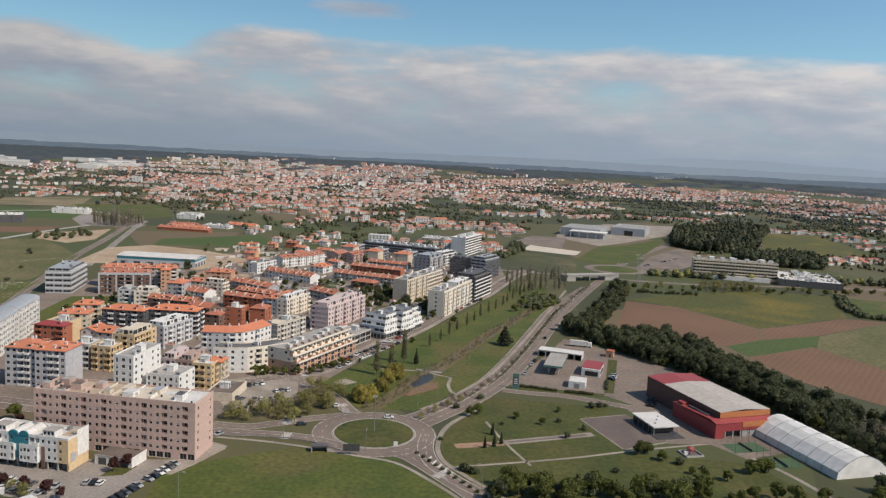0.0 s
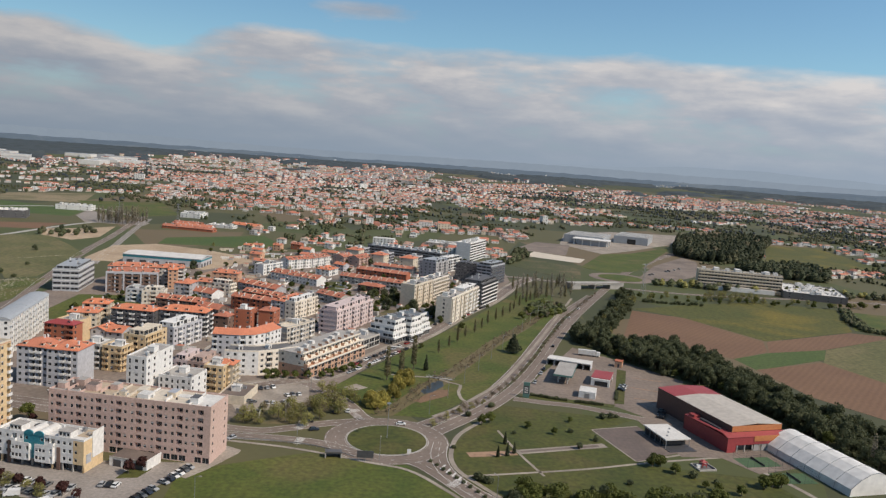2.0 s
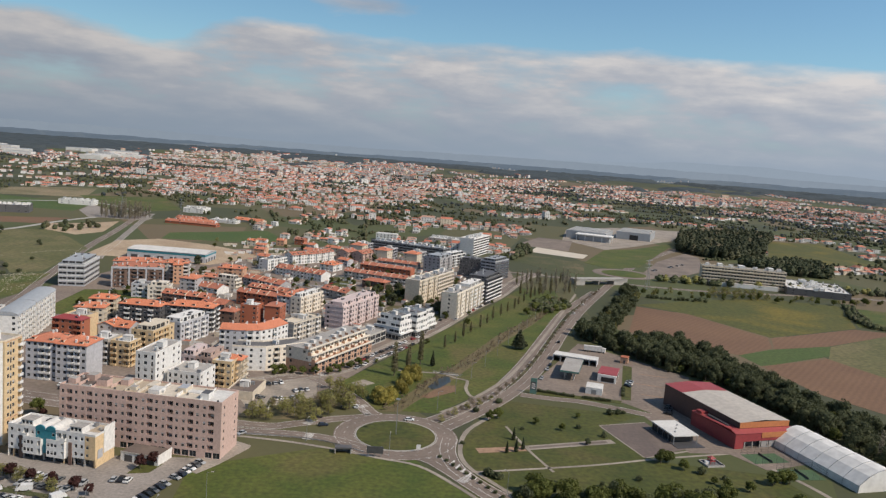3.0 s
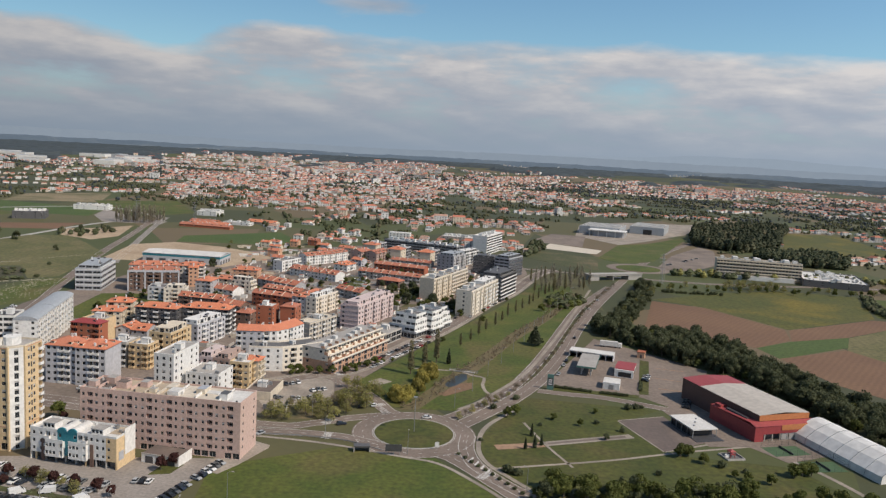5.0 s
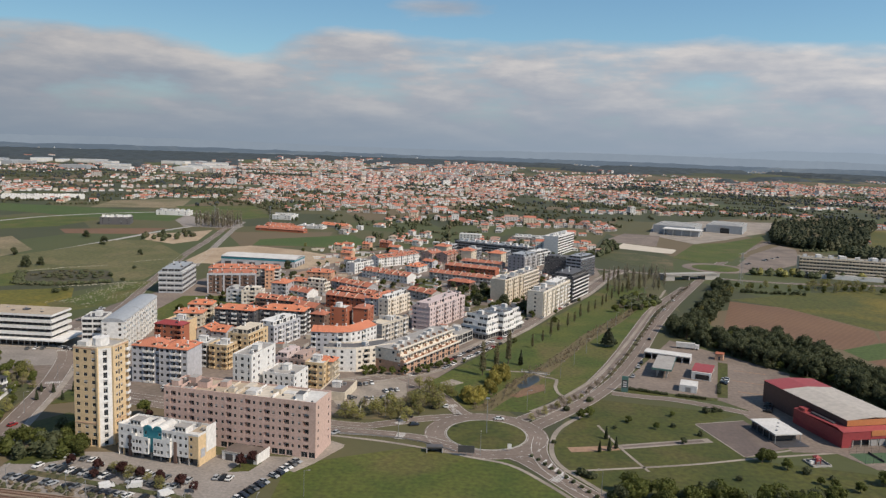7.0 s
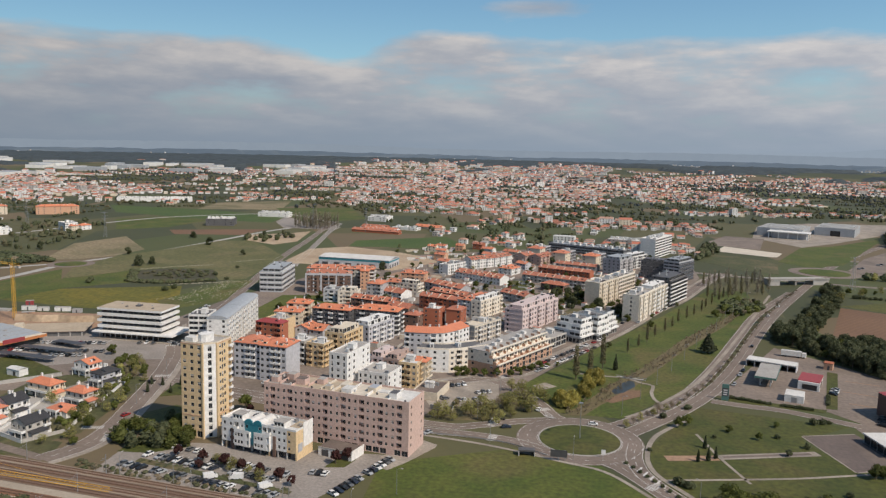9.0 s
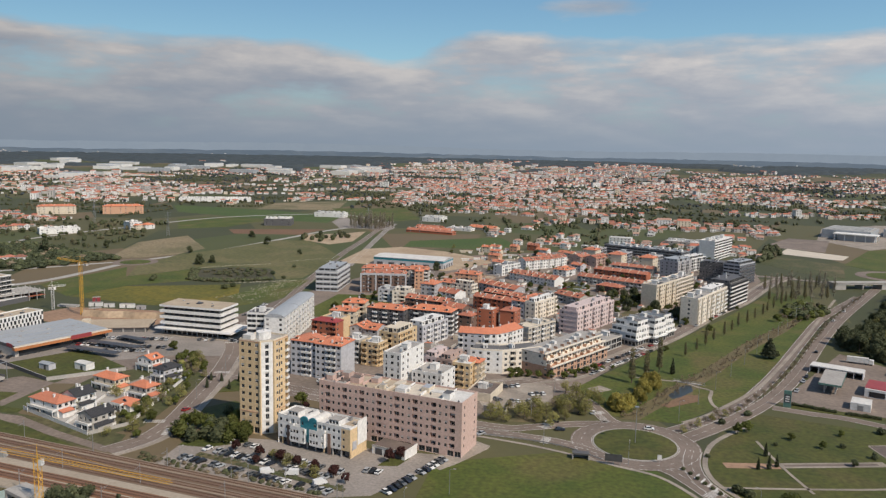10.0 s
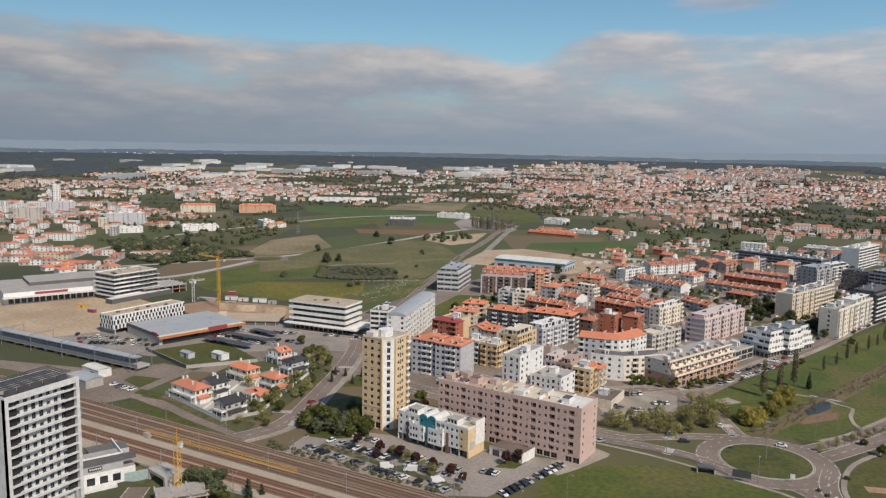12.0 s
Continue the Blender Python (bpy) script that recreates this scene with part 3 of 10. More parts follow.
patch("ground_field_ploughed_near", [(195, 478), (253, 511), (273, 463), (330, 440), (262, 360), (231, 388), (205, 425)], PLOUGH, 0.02, "brown ploughed field beside a wood")
patch("ground_field_far_green", [(375, 728), (440, 712), (420, 640), (367, 628), (338, 633)], MEADOW, 0.02, "green paddock behind a hedge")
patch("ground_field_yellow", [(-450, 470), (-440, 520), (-403, 540), (-360, 563), (-335, 518), (-326, 478), (-373, 466)], GOLDFIELD, 0.02, "yellow flowering meadow")
patch("ground_field_stony", [(-345, 505), (-338, 545), (-334, 600), (-318, 606), (-300, 520), (-320, 480)], MEADOW, 0.022, "stony green meadow beside the straight road")
patch("ground_field_bramble", [(-441, 615), (-420, 636), (-377, 644), (-346, 593), (-378, 569), (-410, 566)], ROUGHSCRUB, 0.03, "dark brambly plot in the meadow")
patch("ground_field_wide", [(-510, 690), (-492, 748), (-478, 838), (-440, 850), (-395, 800), (-352, 744), (-328, 612), (-345, 596), (-380, 648), (-420, 640), (-443, 618), (-470, 560), (-500, 610)], PALEOLIVE, 0.02, "wide rough olive meadow")
patch("ground_field_low_green", [(-508, 500), (-503, 600), (-470, 558), (-443, 612), (-408, 562), (-440, 524), (-452, 470)], MEADOW, 0.02, "long green meadow beside the road")
patch("ground_field_brown", [(-559, 641), (-611, 753), (-600, 832), (-513, 740), (-512, 690), (-530, 655)], FALLOW, 0.02, "pale brown fallow field")
patch("ground_plot_brown", [(-594, 915), (-478, 974), (-482, 901), (-562, 876)], PLOUGH, 0.02, "reddish brown tilled plot")
patch("ground_plot_dirt", [(-476, 905), (-440, 935), (-419, 975), (-392, 868), (-405, 830), (-455, 856)], SAND, 0.022, "rough sandy plot beside the straight road")
patch("ground_field_band", [(-900, 1215), (-704, 1206), (-537, 1158), (-515, 1053), (-630, 1061), (-808, 1102)], LUSH, 0.02, "long green field along a country road")
patch("ground_field_second", [(-740, 1007), (-686, 1082), (-611, 1043), (-612, 942), (-655, 889)], MEADOW, 0.022, "green field between roads")
patch("ground_field_far_brown", [(-766, 1352), (-665, 1466), (-596, 1266), (-726, 1210)], FALLOW, 0.02, "pale brown field before the houses")
patch("ground_field_north", [(-619, 1293), (-501, 1360), (-406, 1172), (-470, 1062), (-530, 1165)], MEADOW, 0.02, "green field beyond the road junction")
patch("pavement_junction", [(-515, 1071), (-470, 1000), (-396, 1004), (-400, 1040), (-450, 1062), (-537, 1158)], LOTGREY, 0.03, "grey paved yards at the road junction")
patch("ground_field_green", [(-320, 850), (-330, 905), (-235, 990), (-190, 900), (-225, 868)], LUSH, 0.02, "bright green sports field")
patch("ground_dirt", [(-338, 700), (-318, 710), (-222, 700), (-205, 735), (-190, 782), (-262, 830), (-320, 846), (-352, 812)], SAND, 0.03, "bare sandy ground round a warehouse")
patch("ground_dug_earth", [(-225, 640), (-170, 660), (-168, 690), (-215, 695)], EARTH, 0.032, "dark dug earth on a cleared plot")
patch("pavement_red_walk", [(-276, 406), (-281, 428), (-267, 418), (-264, 405)], REDPAVE, 0.05, "red paved walk beside the office")
patch("ground_garage_yard", [(-98, 300), (-80, 291), (-80, 288), (-87, 271), (-92, 262), (-96, 264)], PAVING, 0.05, "pale paved walk round the slab block")
patch("ground_garden_lot", [(-349, 316), (-331, 352), (-284, 330), (-308, 300)], GRASS, 0.04, "fenced grass plot")

patch("ground_court_green", [(-262, 478), (-212, 474), (-214, 536), (-226, 566), (-268, 556)], MEADOW, 0.03, "grass lot between the town blocks")
patch("ground_court_lawn", [(-108, 650), (-104, 697), (-84, 677), (-82, 645), (-98, 640)], GRASS, 0.03, "small lawn between town houses")
patch("ground_block_lawn", [(-18, 520), (2, 545), (-8, 566), (-34, 540)], GRASS, 0.03, "small lawn beside an apartment block")
patch("ground_slope", [(-94, 318), (-66, 324), (-46, 350), (-66, 350), (-92, 332)], OLIVE, 0.04, "rough grass slope below the car park")
patch("ground_gardens", [(-284, 262), (-232, 246), (-222, 262), (-236, 330), (-262, 348), (-290, 318)], OLIVE, 0.025, "gardens round the detached houses")
patch("ground_drive", [(-276, 262), (-268, 262), (-254, 320), (-264, 330)], PAVING, 0.045, "pale paved drive between the houses")
patch("ground_verge", [(-330, 236), (-216, 236), (-222, 252), (-290, 258), (-330, 244)], OLIVE, 0.02, "rough grass verge along the railway")
patch("ground_lane", [(-420, 258), (-340, 276), (-323, 300), (-300, 297), (-296, 263), (-296, 254), (-278, 255), (-249, 246), (-218, 239), (-217, 234.5), (-248, 241), (-289, 250), (-340, 256), (-420, 250)], TOWNGROUND, 0.03, "pale worn lane beside the station")
patch("pavement_shed_yard", [(-334, 246), (-311, 264), (-292, 256), (-298, 240), (-330, 241)], TOWNGROUND, 0.05, "worn yard between the sheds")
patch("ground_bank", [(-290, 249), (-266, 246), (-234, 236), (-230, 232.5), (-277, 238)], GRASS, 0.06, "grass bank between lane and railway")
patch("pavement_house_yards", [(-283, 262), (-255, 254), (-240, 250), (-247, 290), (-262, 300), (-280, 292)], CONCRETE, 0.055, "paved yards round the detached houses")
patch("ground_planting_strip", [(-184, 247), (-118, 236), (-118, 233.5), (-184, 243.5)], OLIVE, 0.12, "planted strip between parked cars")
patch("ground_planting_island", [(-196, 250), (-184, 252), (-172, 262), (-178, 270), (-196, 262)], GRASS, 0.12, "grass island at the foot of the tower")
patch("ground_tower_lawn", [(-206, 268), (-190, 272), (-186, 296), (-204, 304), (-212, 290)], GRASS, 0.05, "shaded lawn beside the tower")
patch("ground_street_island", [(-218, 312), (-208, 318), (-212, 334), (-222, 332)], GRASS, 0.2, "small grass traffic island")
patch("ground_parking_island", [(-115, 258), (-108, 260), (-106, 268), (-113, 268)], GRASS, 0.14, "small grass island in the car park")

# roads
CX, CY = -24.8, 313.0


def ring(name, r0, r1, z0, z1, material, label, category, n=72, at=(CX, CY)):
    s = Shape()
    for k in range(n):
        w0, w1 = 2 * math.pi * k / n, 2 * math.pi * (k + 1) / n
        q = [(at[0] + r * math.cos(w), at[1] + r * math.sin(w)) for r, w in ((r0, w0), (r1, w0), (r1, w1), (r0, w1))]
        s.face([(*p, z1) for p in q] if r0 else [(*p, z1) for p in q[1:3]] + [(*at, z1 + 0.5)])
        s.face([(*q[1], z0), (*q[2], z0), (*q[2], z1), (*q[1], z1)])
        if r0:
            s.face([(*q[0], z0), (*q[3], z0), (*q[3], z1), (*q[0], z1)])
    return tagged(part(name, s, material), label, category, kind="structure")


road("road_boulevard_east", [(-8, 322), (8, 346), (22, 369), (39, 406), (57, 460), (78, 534), (102, 610), (139, 712), (168, 790), (190, 850)], 8.5, "worn grey boulevard carriageway")
road("road_boulevard_west", [(-14, 330), (3, 352), (18, 378), (31, 411), (46, 458), (66, 528), (90, 607), (133, 712)], 7.0, "worn boulevard carriageway with parking bays")
road("road_avenue_upper", [(-36, 334), (-53, 327), (-68, 318), (-84, 313), (-140, 322), (-205, 333), (-232, 336)], 7.0, "avenue carriageway with worn markings", z=0.07)
road("road_avenue_lower", [(-34, 296), (-52, 304), (-70, 306), (-92, 306), (-140, 315), (-205, 326)], 7.0, "avenue carriageway with worn markings", z=0.075)
road("road_south_west", [(-24, 294), (-12, 292), (-4, 284), (9, 266), (24, 246), (60, 206), (120, 150)], 8.0, "road with dashed lanes leaving the roundabout", z=0.07)
road("road_south_east", [(-2, 314), (-3, 300), (0, 285), (9, 270), (21, 257), (36, 244), (70, 214), (130, 160)], 7.0, "road with dashed lanes leaving the roundabout", z=0.075)
road("road_north", [(-28, 332), (-37, 337), (-46, 354), (-59, 372), (-76, 384), (-96, 372)], 7.5, "town access road", z=0.07)
road("road_town_street", [(-104, 366), (-76, 388), (-63, 400), (-45, 435), (-26, 480), (-9, 524), (14, 593), (37, 649), (66, 745), (90, 800)], 9.0, "worn town street along the park", z=0.065, walks=(-1, 1))
road("road_tower_street", [(-290, 440), (-272, 408), (-255, 384), (-240, 351), (-230, 323), (-221, 295), (-214, 272), (-212, 252), (-218, 236)], 10.0, "curving street past the residential tower", z=0.065, walks=(1,))
road("road_straight", [(-281, 440), (-287, 495), (-318, 606), (-358, 760), (-383, 877), (-412, 1000), (-438, 1120)], 8.0, "long straight road between fields", z=0.06)
road("road_straight_east", [(-318, 690), (-326, 716), (-340, 772), (-369, 882), (-397, 990), (-420, 1090)], 7.0, "pale second carriageway of the straight road", z=0.06, material=LOTGREY)
road("road_country", [(-700, 300), (-600, 400), (-540, 462), (-518, 510), (-516, 560), (-519, 607)], 8.0, "pale country road through meadows", z=0.05, material=CONCRETE, dashes=False, edges=False)
road("road_country_north", [(-516, 648), (-505, 682), (-490, 744), (-480, 838), (-473, 933), (-462, 995), (-440, 1040)], 7.0, "pale country road climbing to the junction", z=0.052, material=CONCRETE, dashes=False, edges=False)
road("road_country_west", [(-533, 618), (-560, 580), (-600, 520), (-640, 470)], 6.0, "country lane from the small roundabout", z=0.048, material=CONCRETE, dashes=False, edges=False)
road("road_country_far", [(-690, 560), (-716, 603), (-740, 736), (-726, 872), (-690, 1060), (-560, 1190), (-430, 1090)], 7.0, "pale country road between plots", z=0.05, material=CONCRETE, dashes=False, edges=False)
road("road_filling_station", [(34, 382), (50, 379), (66, 377), (96, 364)], 6.5, "access road of a filling station", z=0.055, dashes=False)
road("road_overpass_link", [(40, 800), (120, 782), (170, 772), (260, 765), (420, 790), (700, 800)], 8.0, "road running over the underpass bridge", z=0.055)
road("road_underpass", [(-217, 184), (-210, 172), (-196, 150), (-180, 130)], 8.0, "road leading into a railway underpass", z=0.055, dashes=False)
road("road_exhibition", [(190, 850), (225, 930), (290, 1060), (380, 1210), (500, 1420)], 10.0, "road to the exhibition halls", z=0.055)
ring("road_country_roundabout", 14.0, 21.0, -0.2, 0.085, ASPHALT, "asphalt ring of a small country roundabout", "road", at=(-516, 628))
ring("country_roundabout_island", 0, 14.0, -0.2, 0.3, MEADOW, "round grass island in a country roundabout", "lawn", at=(-516, 628))
ring("road_hall_roundabout", 24.0, 34.0, -0.2, 0.085, TOWNGROUND, "worn ring of the roundabout before the halls", "road", at=(190, 844))
ring("hall_roundabout_island", 0, 24.0, -0.2, 0.3, MEADOW, "round grass island before the halls", "lawn", at=(190, 844))
ring("road_roundabout", 17.0, 26.0, -0.2, 0.085, ASPHALT, "worn asphalt ring of a roundabout", "road")
ring("kerb", 16.5, 17.0, -0.2, 0.24, CONCRETE, "pale concrete kerb of the roundabout island", "kerb")
ring("roundabout_island", 0, 16.5, -0.2, 0.3, GRASS, "round grass island of a roundabout", "lawn")
s = Shape()
for k in range(44):
    w = 2 * math.pi * k / 44
    if k % 2:
        continue
    for r in (21.5,):
        q = [(CX + rr * math.cos(w + d), CY + rr * math.sin(w + d)) for rr, d in ((r - 0.09, 0), (r + 0.09, 0), (r + 0.09, 0.075), (r - 0.09, 0.075))]
        s.prism(q, 0.08, 0.098)
for r0, r1 in ((17.35, 17.5), (25.3, 25.5)):
    for k in range(90):
        if r0 > 20 and k % 3 == 2:
            continue
        w0, w1 = 2 * math.pi * k / 90, 2 * math.pi * (k + 1) / 90
        s.face([(CX + rr * math.cos(w), CY + rr * math.sin(w), 0.1) for rr, w in ((r0, w0), (r1, w0), (r1, w1), (r0, w1))])
tagged(part("roundabout_marking", s, MARK), "dashed white lane paint on the roundabout", "road marking", kind="structure")


def footpath(name, pts, width, label, material=None, z=0.05):
    s = Shape()
    strip(s, curve_points(pts), -width / 2, width / 2, -0.2, z)
    tagged(part(name, s, material or PAVING), label, "path", kind="structure")


GARDENS = (("ground_court_back", [(-60, 590), (-38, 598), (-32, 640), (-52, 636)], GRASS, "garden lawn behind an apartment block"), ("ground_court_mid", [(-56, 545), (-34, 552), (-28, 584), (-46, 580)], OLIVE, "rough garden between apartment blocks"), ("ground_court_rows", [(-96, 600), (-72, 606), (-66, 634), (-92, 630)], OLIVE, "back gardens of the town houses"), ("ground_court_low", [(-40, 690), (-96, 712), (-94, 728), (-36, 708)], OLIVE, "back gardens between two rows of houses"), ("ground_court_upper", [(-34, 730), (-84, 748), (-82, 760), (-32, 744)], GRASS, "back gardens between two rows of houses"), ("ground_court_north", [(-150, 700), (-118, 712), (-122, 736), (-146, 724)], OLIVE, "rough plot behind white houses"), ("ground_edge_north", [(-200, 830), (-120, 850), (0, 905), (60, 905), (60, 870), (-100, 845), (-190, 800)], OLIVE, "rough grass at the edge of the town"))
for g_name, g_pts, g_mat, g_label in GARDENS:
    patch(g_name, g_pts, g_mat, 0.045, g_label)
road("road_inner_street", [(-205, 338), (-188, 380), (-176, 412), (-190, 440), (-188, 480), (-180, 540), (-172, 610), (-178, 690)], 6.5, "narrow town street between apartment blocks", z=0.062, edges=False)
road("road_inner_cross", [(-140, 352), (-142, 400), (-130, 440), (-118, 476), (-96, 500), (-78, 545), (-66, 600), (-52, 655)], 6.5, "narrow town street between apartment blocks", z=0.064, edges=False)
road("road_inner_lane", [(-250, 470), (-215, 500), (-170, 540), (-110, 618), (-84, 700), (-50, 712)], 6.0, "town lane between house rows", z=0.066, edges=False)
footpath("path_boulevard", [(-6.2, 346), (3.6, 358.8), (10.4, 371.3), (23.7, 397.3), (33, 420), (43.5, 452.4), (58, 500), (74.5, 557), (90, 612), (112, 690)], 2.0, "pale footpath along the boulevard", PAVING, 0.16)
footpath("path_winding", [(10.4, 370.1), (7.3, 376.1), (6.2, 387.4), (7.4, 398.6), (1.2, 402.2), (-6.2, 408.2), (-18.8, 408.8), (-30, 409)], 1.7, "pale winding footpath in the park", None, 0.13)
footpath("path_lawn", [(30, 310), (69, 325)], 4.6, "pale paved walk across the lawn")
footpath("path_lawn_middle", [(31, 310.4), (66, 323.9)], 1.8, "worn brown middle of the lawn walk", SLABBROWN, 0.06)
footpath("path_plot", [(9, 303), (29, 309)], 5.0, "bare brown plot on the lawn", EARTH, 0.045)
for k, (p, q) in enumerate((((79, 309), (67, 344)), ((67, 344), (90, 353)), ((79, 309), (100, 320)))):
    footpath(f"path_slab_edge_{k + 1}", [p, q], 1.3, "pale paved edge of the sports slab", None, 0.07)
patch("ground_station_strip", [(86, 386), (91, 386), (107, 452), (102, 454)], GRASS, 0.1, "grass strip beside the filling station")
patch("ground_station_bank", [(42, 384), (84, 379.5), (86, 384), (44, 390)], GRASS, 0.09, "grass bank in front of the filling station")
footpath("path_diagonal", [(23, 334), (30, 309), (38, 287)], 1.2, "narrow pale path across the lawn")
footpath("path_hall", [(6, 281), (53, 296), (85, 309), (119, 321)], 1.4, "narrow path along the lawn")
footpath("path_south", [(120, 322), (136, 298), (146, 270), (150, 240)], 2.2, "pale gravel path below the tennis courts")
patch("ground_reed_bed", [(-33.4, 341.7), (-28.4, 353.6), (-20.7, 374.6), (-13.9, 394.1), (-6.3, 410.1), (2.0, 429.3), (29.7, 507.0), (60.5, 574), (86, 640), (88, 634), (60, 553.4), (29.9, 483), (10.8, 429), (-1.7, 394.5), (-1.5, 379.4), (-12.7, 369.6), (-17.8, 359.7), (-24.7, 342.6)], REED, 0.045, "brown reed bed along the park stream", "reed bed")
patch("ground_rust_bank", [(-16.3, 366.9), (-5.6, 386.5), (0.8, 389), (1.2, 379.4), (-12.5, 364.6)], RUSTREED, 0.07, "rust-coloured dead reeds on the pond bank", "reed bed")
patch("water_pond", [(-13.2, 383.4), (-10.6, 391), (-8.0, 398.6), (-4.6, 404), (-2.0, 403.4), (-1.5, 394.6), (-4.4, 388.5), (-7.0, 383.0), (-11.2, 378.6)], WATER, 0.10, "dark still pond between reeds", "water")
footpath("pavement_meadow_walk", [(-90, 300), (-66, 297.5), (-46, 293), (-30, 288), (-14, 283), (0, 268), (12, 252)], 1.6, "pale footway along the avenue", None, 0.12)
footpath("path_end_walk", [(-94, 296), (-92, 284), (-97, 272)], 3.0, "pale paved walk at the end of the slab block", None, 0.06)
footpath("pavement_apron", [(26, 256), (12, 275), (4, 288), (2, 304), (6, 326), (20, 350)], 2.0, "pale footway round the roundabout", PAVING, 0.12)


def zebra(x, y, a, width, n, name="crossing"):
    """White bars of a pedestrian crossing."""
    s = Shape()
    u, v = Vector((math.cos(radians(a)), math.sin(radians(a)))), Vector((-math.sin(radians(a)), math.cos(radians(a))))
    for k in range(n):
        c = Vector((x, y)) + u * (k - n / 2) * 1.0
        s.prism([tuple(c - v * width / 2), tuple(c + u * 0.5 - v * width / 2), tuple(c + u * 0.5 + v * width / 2), tuple(c + v * width / 2)], 0.07, 0.105)
    tagged(part("crossing_marking", s, MARK), "white bars of a pedestrian crossing", "road marking", kind="structure")


for x, y, a, w, n in ((-62, 321.5, 70, 3.5, 7), (-60, 305, 85, 3.5, 7), (-221, 269, 20, 3.5, 9), (-209, 261, 110, 3.0, 8), (-234, 341, 25, 3.5, 9), (-43, 346, 35, 3.5, 7), (4, 275, 55, 3.5, 8), (-70, 393, 130, 4, 9), (-30, 470, 160, 4, 9), (10, 582, 160, 4, 9), (-262, 396, 30, 4, 10)):
    zebra(x, y, a, w, n)


def splitter(pts, label="hatched white paint of a traffic splitter"):
    """A painted wedge where two carriageways part."""
    s = Shape()
    (ax, ay), (bx, by), (cx, cy) = pts
    for k in range(1, 9):
        f, g = k / 9, k / 9 + 0.03
        q = [(ax + (bx - ax) * f, ay + (by - ay) * f), (ax + (bx - ax) * g, ay + (by - ay) * g), (ax + (cx - ax) * g, ay + (cy - ay) * g), (ax + (cx - ax) * f, ay + (cy - ay) * f)]
        s.prism(q, 0.07, 0.108)
    tagged(part("splitter_marking", s, MARK), label, "road marking", kind="structure")


splitter([(-44, 349), (-41, 336), (-36, 334.5)])
splitter([(16, 262), (-4, 289), (-2, 294)])

footpath("path_lot_strip", [(101, 418), (116, 413)], 0.9, "thin earth strip between parking rows", EARTH, 0.07)
footpath("path_lot_strip_far", [(107, 438), (123, 434)], 0.9, "thin earth strip between parking rows", EARTH, 0.07)
footpath("path_lot_strip_near", [(99, 398), (113, 394)], 0.9, "thin earth strip between parking rows", EARTH, 0.07)
# bays along the avenue and the car park
s = Shape()
for k in range(22):
    s.box(-186 + k * 2.8, 236.6 - k * 0.42, 0.03, -185.88 + k * 2.8, 241.4 - k * 0.42, 0.075)
    s.box(-184 + k * 2.8, 250.8 - k * 0.43, 0.03, -183.88 + k * 2.8, 255.6 - k * 0.43, 0.075)
tagged(part("bay_marking", s, MARK), "white painted parking bays", "road marking", kind="structure")
s = Shape()
for k in range(18):
    for x0, y0, dx, dy in ((-352, 376, 2.9, 0.8), (-346, 362, 2.9, 0.7), (-412, 318, 2.9, 0.15), (-420, 308, 2.9, 0.1)):
        s.box(x0 + k * dx, y0 + k * dy, 0.03, x0 + k * dx + 0.13, y0 + k * dy + 4.8, 0.085)
tagged(part("bay_marking", s, MARK), "white painted parking bays of the supermarket", "road marking", kind="structure")
patch("ground_lane_grass", [(-320, 276), (-304, 279), (-302, 263), (-318, 268)], GRASS, 0.07, "grass patch beside the station lane")
patch("ground_lane_verge", [(-300, 262), (-284, 262), (-284, 256.5), (-298, 256)], GRASS, 0.07, "grass verge in front of the houses")
patch("ground_pond_plot", [(-51.9, 380.6), (-46.5, 387.6), (-39.9, 382.7), (-46.8, 374.9)], PAVING, 0.06, "small paved play plot in the park")


# ---- buildings ----
rng = random.Random(7)


def window_mesh(name, shut):
    """One window of unit width and height, in one piece: frame, mullion, glass and a roller shutter let down by a share."""
    s = Shape()
    xs = [-0.5, -0.455, -0.018, 0.018, 0.455, 0.5]
    zs = [0, 0.045, 0.95 - shut, 0.95, 1] if shut else [0, 0.045, 0.955, 1]
    n = len(xs)
    s.v = [(x, 0.05 if k in (0, len(zs) - 1) or j in (0, 5) else 0.02, z) for k, z in enumerate(zs) for j, x in enumerate(xs)]
    for k in range(len(zs) - 1):
        for j in range(n - 1):
            s.f.append((k * n + j, k * n + j + 1, (k + 1) * n + j + 1, (k + 1) * n + j))
            edge = k in (0, len(zs) - 2) or j in (0, 4)
            s.m.append(0 if edge else 2 if shut and k == len(zs) - 3 else 0 if j == 2 else 1)
    return s.mesh(name, [FRAME, GLASS, SHUTTER])


WINDOWS = [window_mesh("window", q) for q in (0, 0, 0, 0, 0.25, 0.5)]
OPENINGS = {"L": (0, 2.35, 0.12, 1.3), "D": (1.45, 2.35, 0.1, 0.2), "w": (1.5, 1.45, 0.9, 0.16), "d": (0.95, 2.1, 0.35, 0.16), "W": (0, 1.7, 0.8, 0.12), "b": (0, 2.35, 0.12, 1.2), "s": (0, 2.7, 0.1, 0.25), "q": (1.05, 1.3, 0.9, 0.16), "g": (1.45, 2.25, 0.1, 0.4), "k": (1.15, 2.7, 0.35, 0.2)}
RAILS = {}


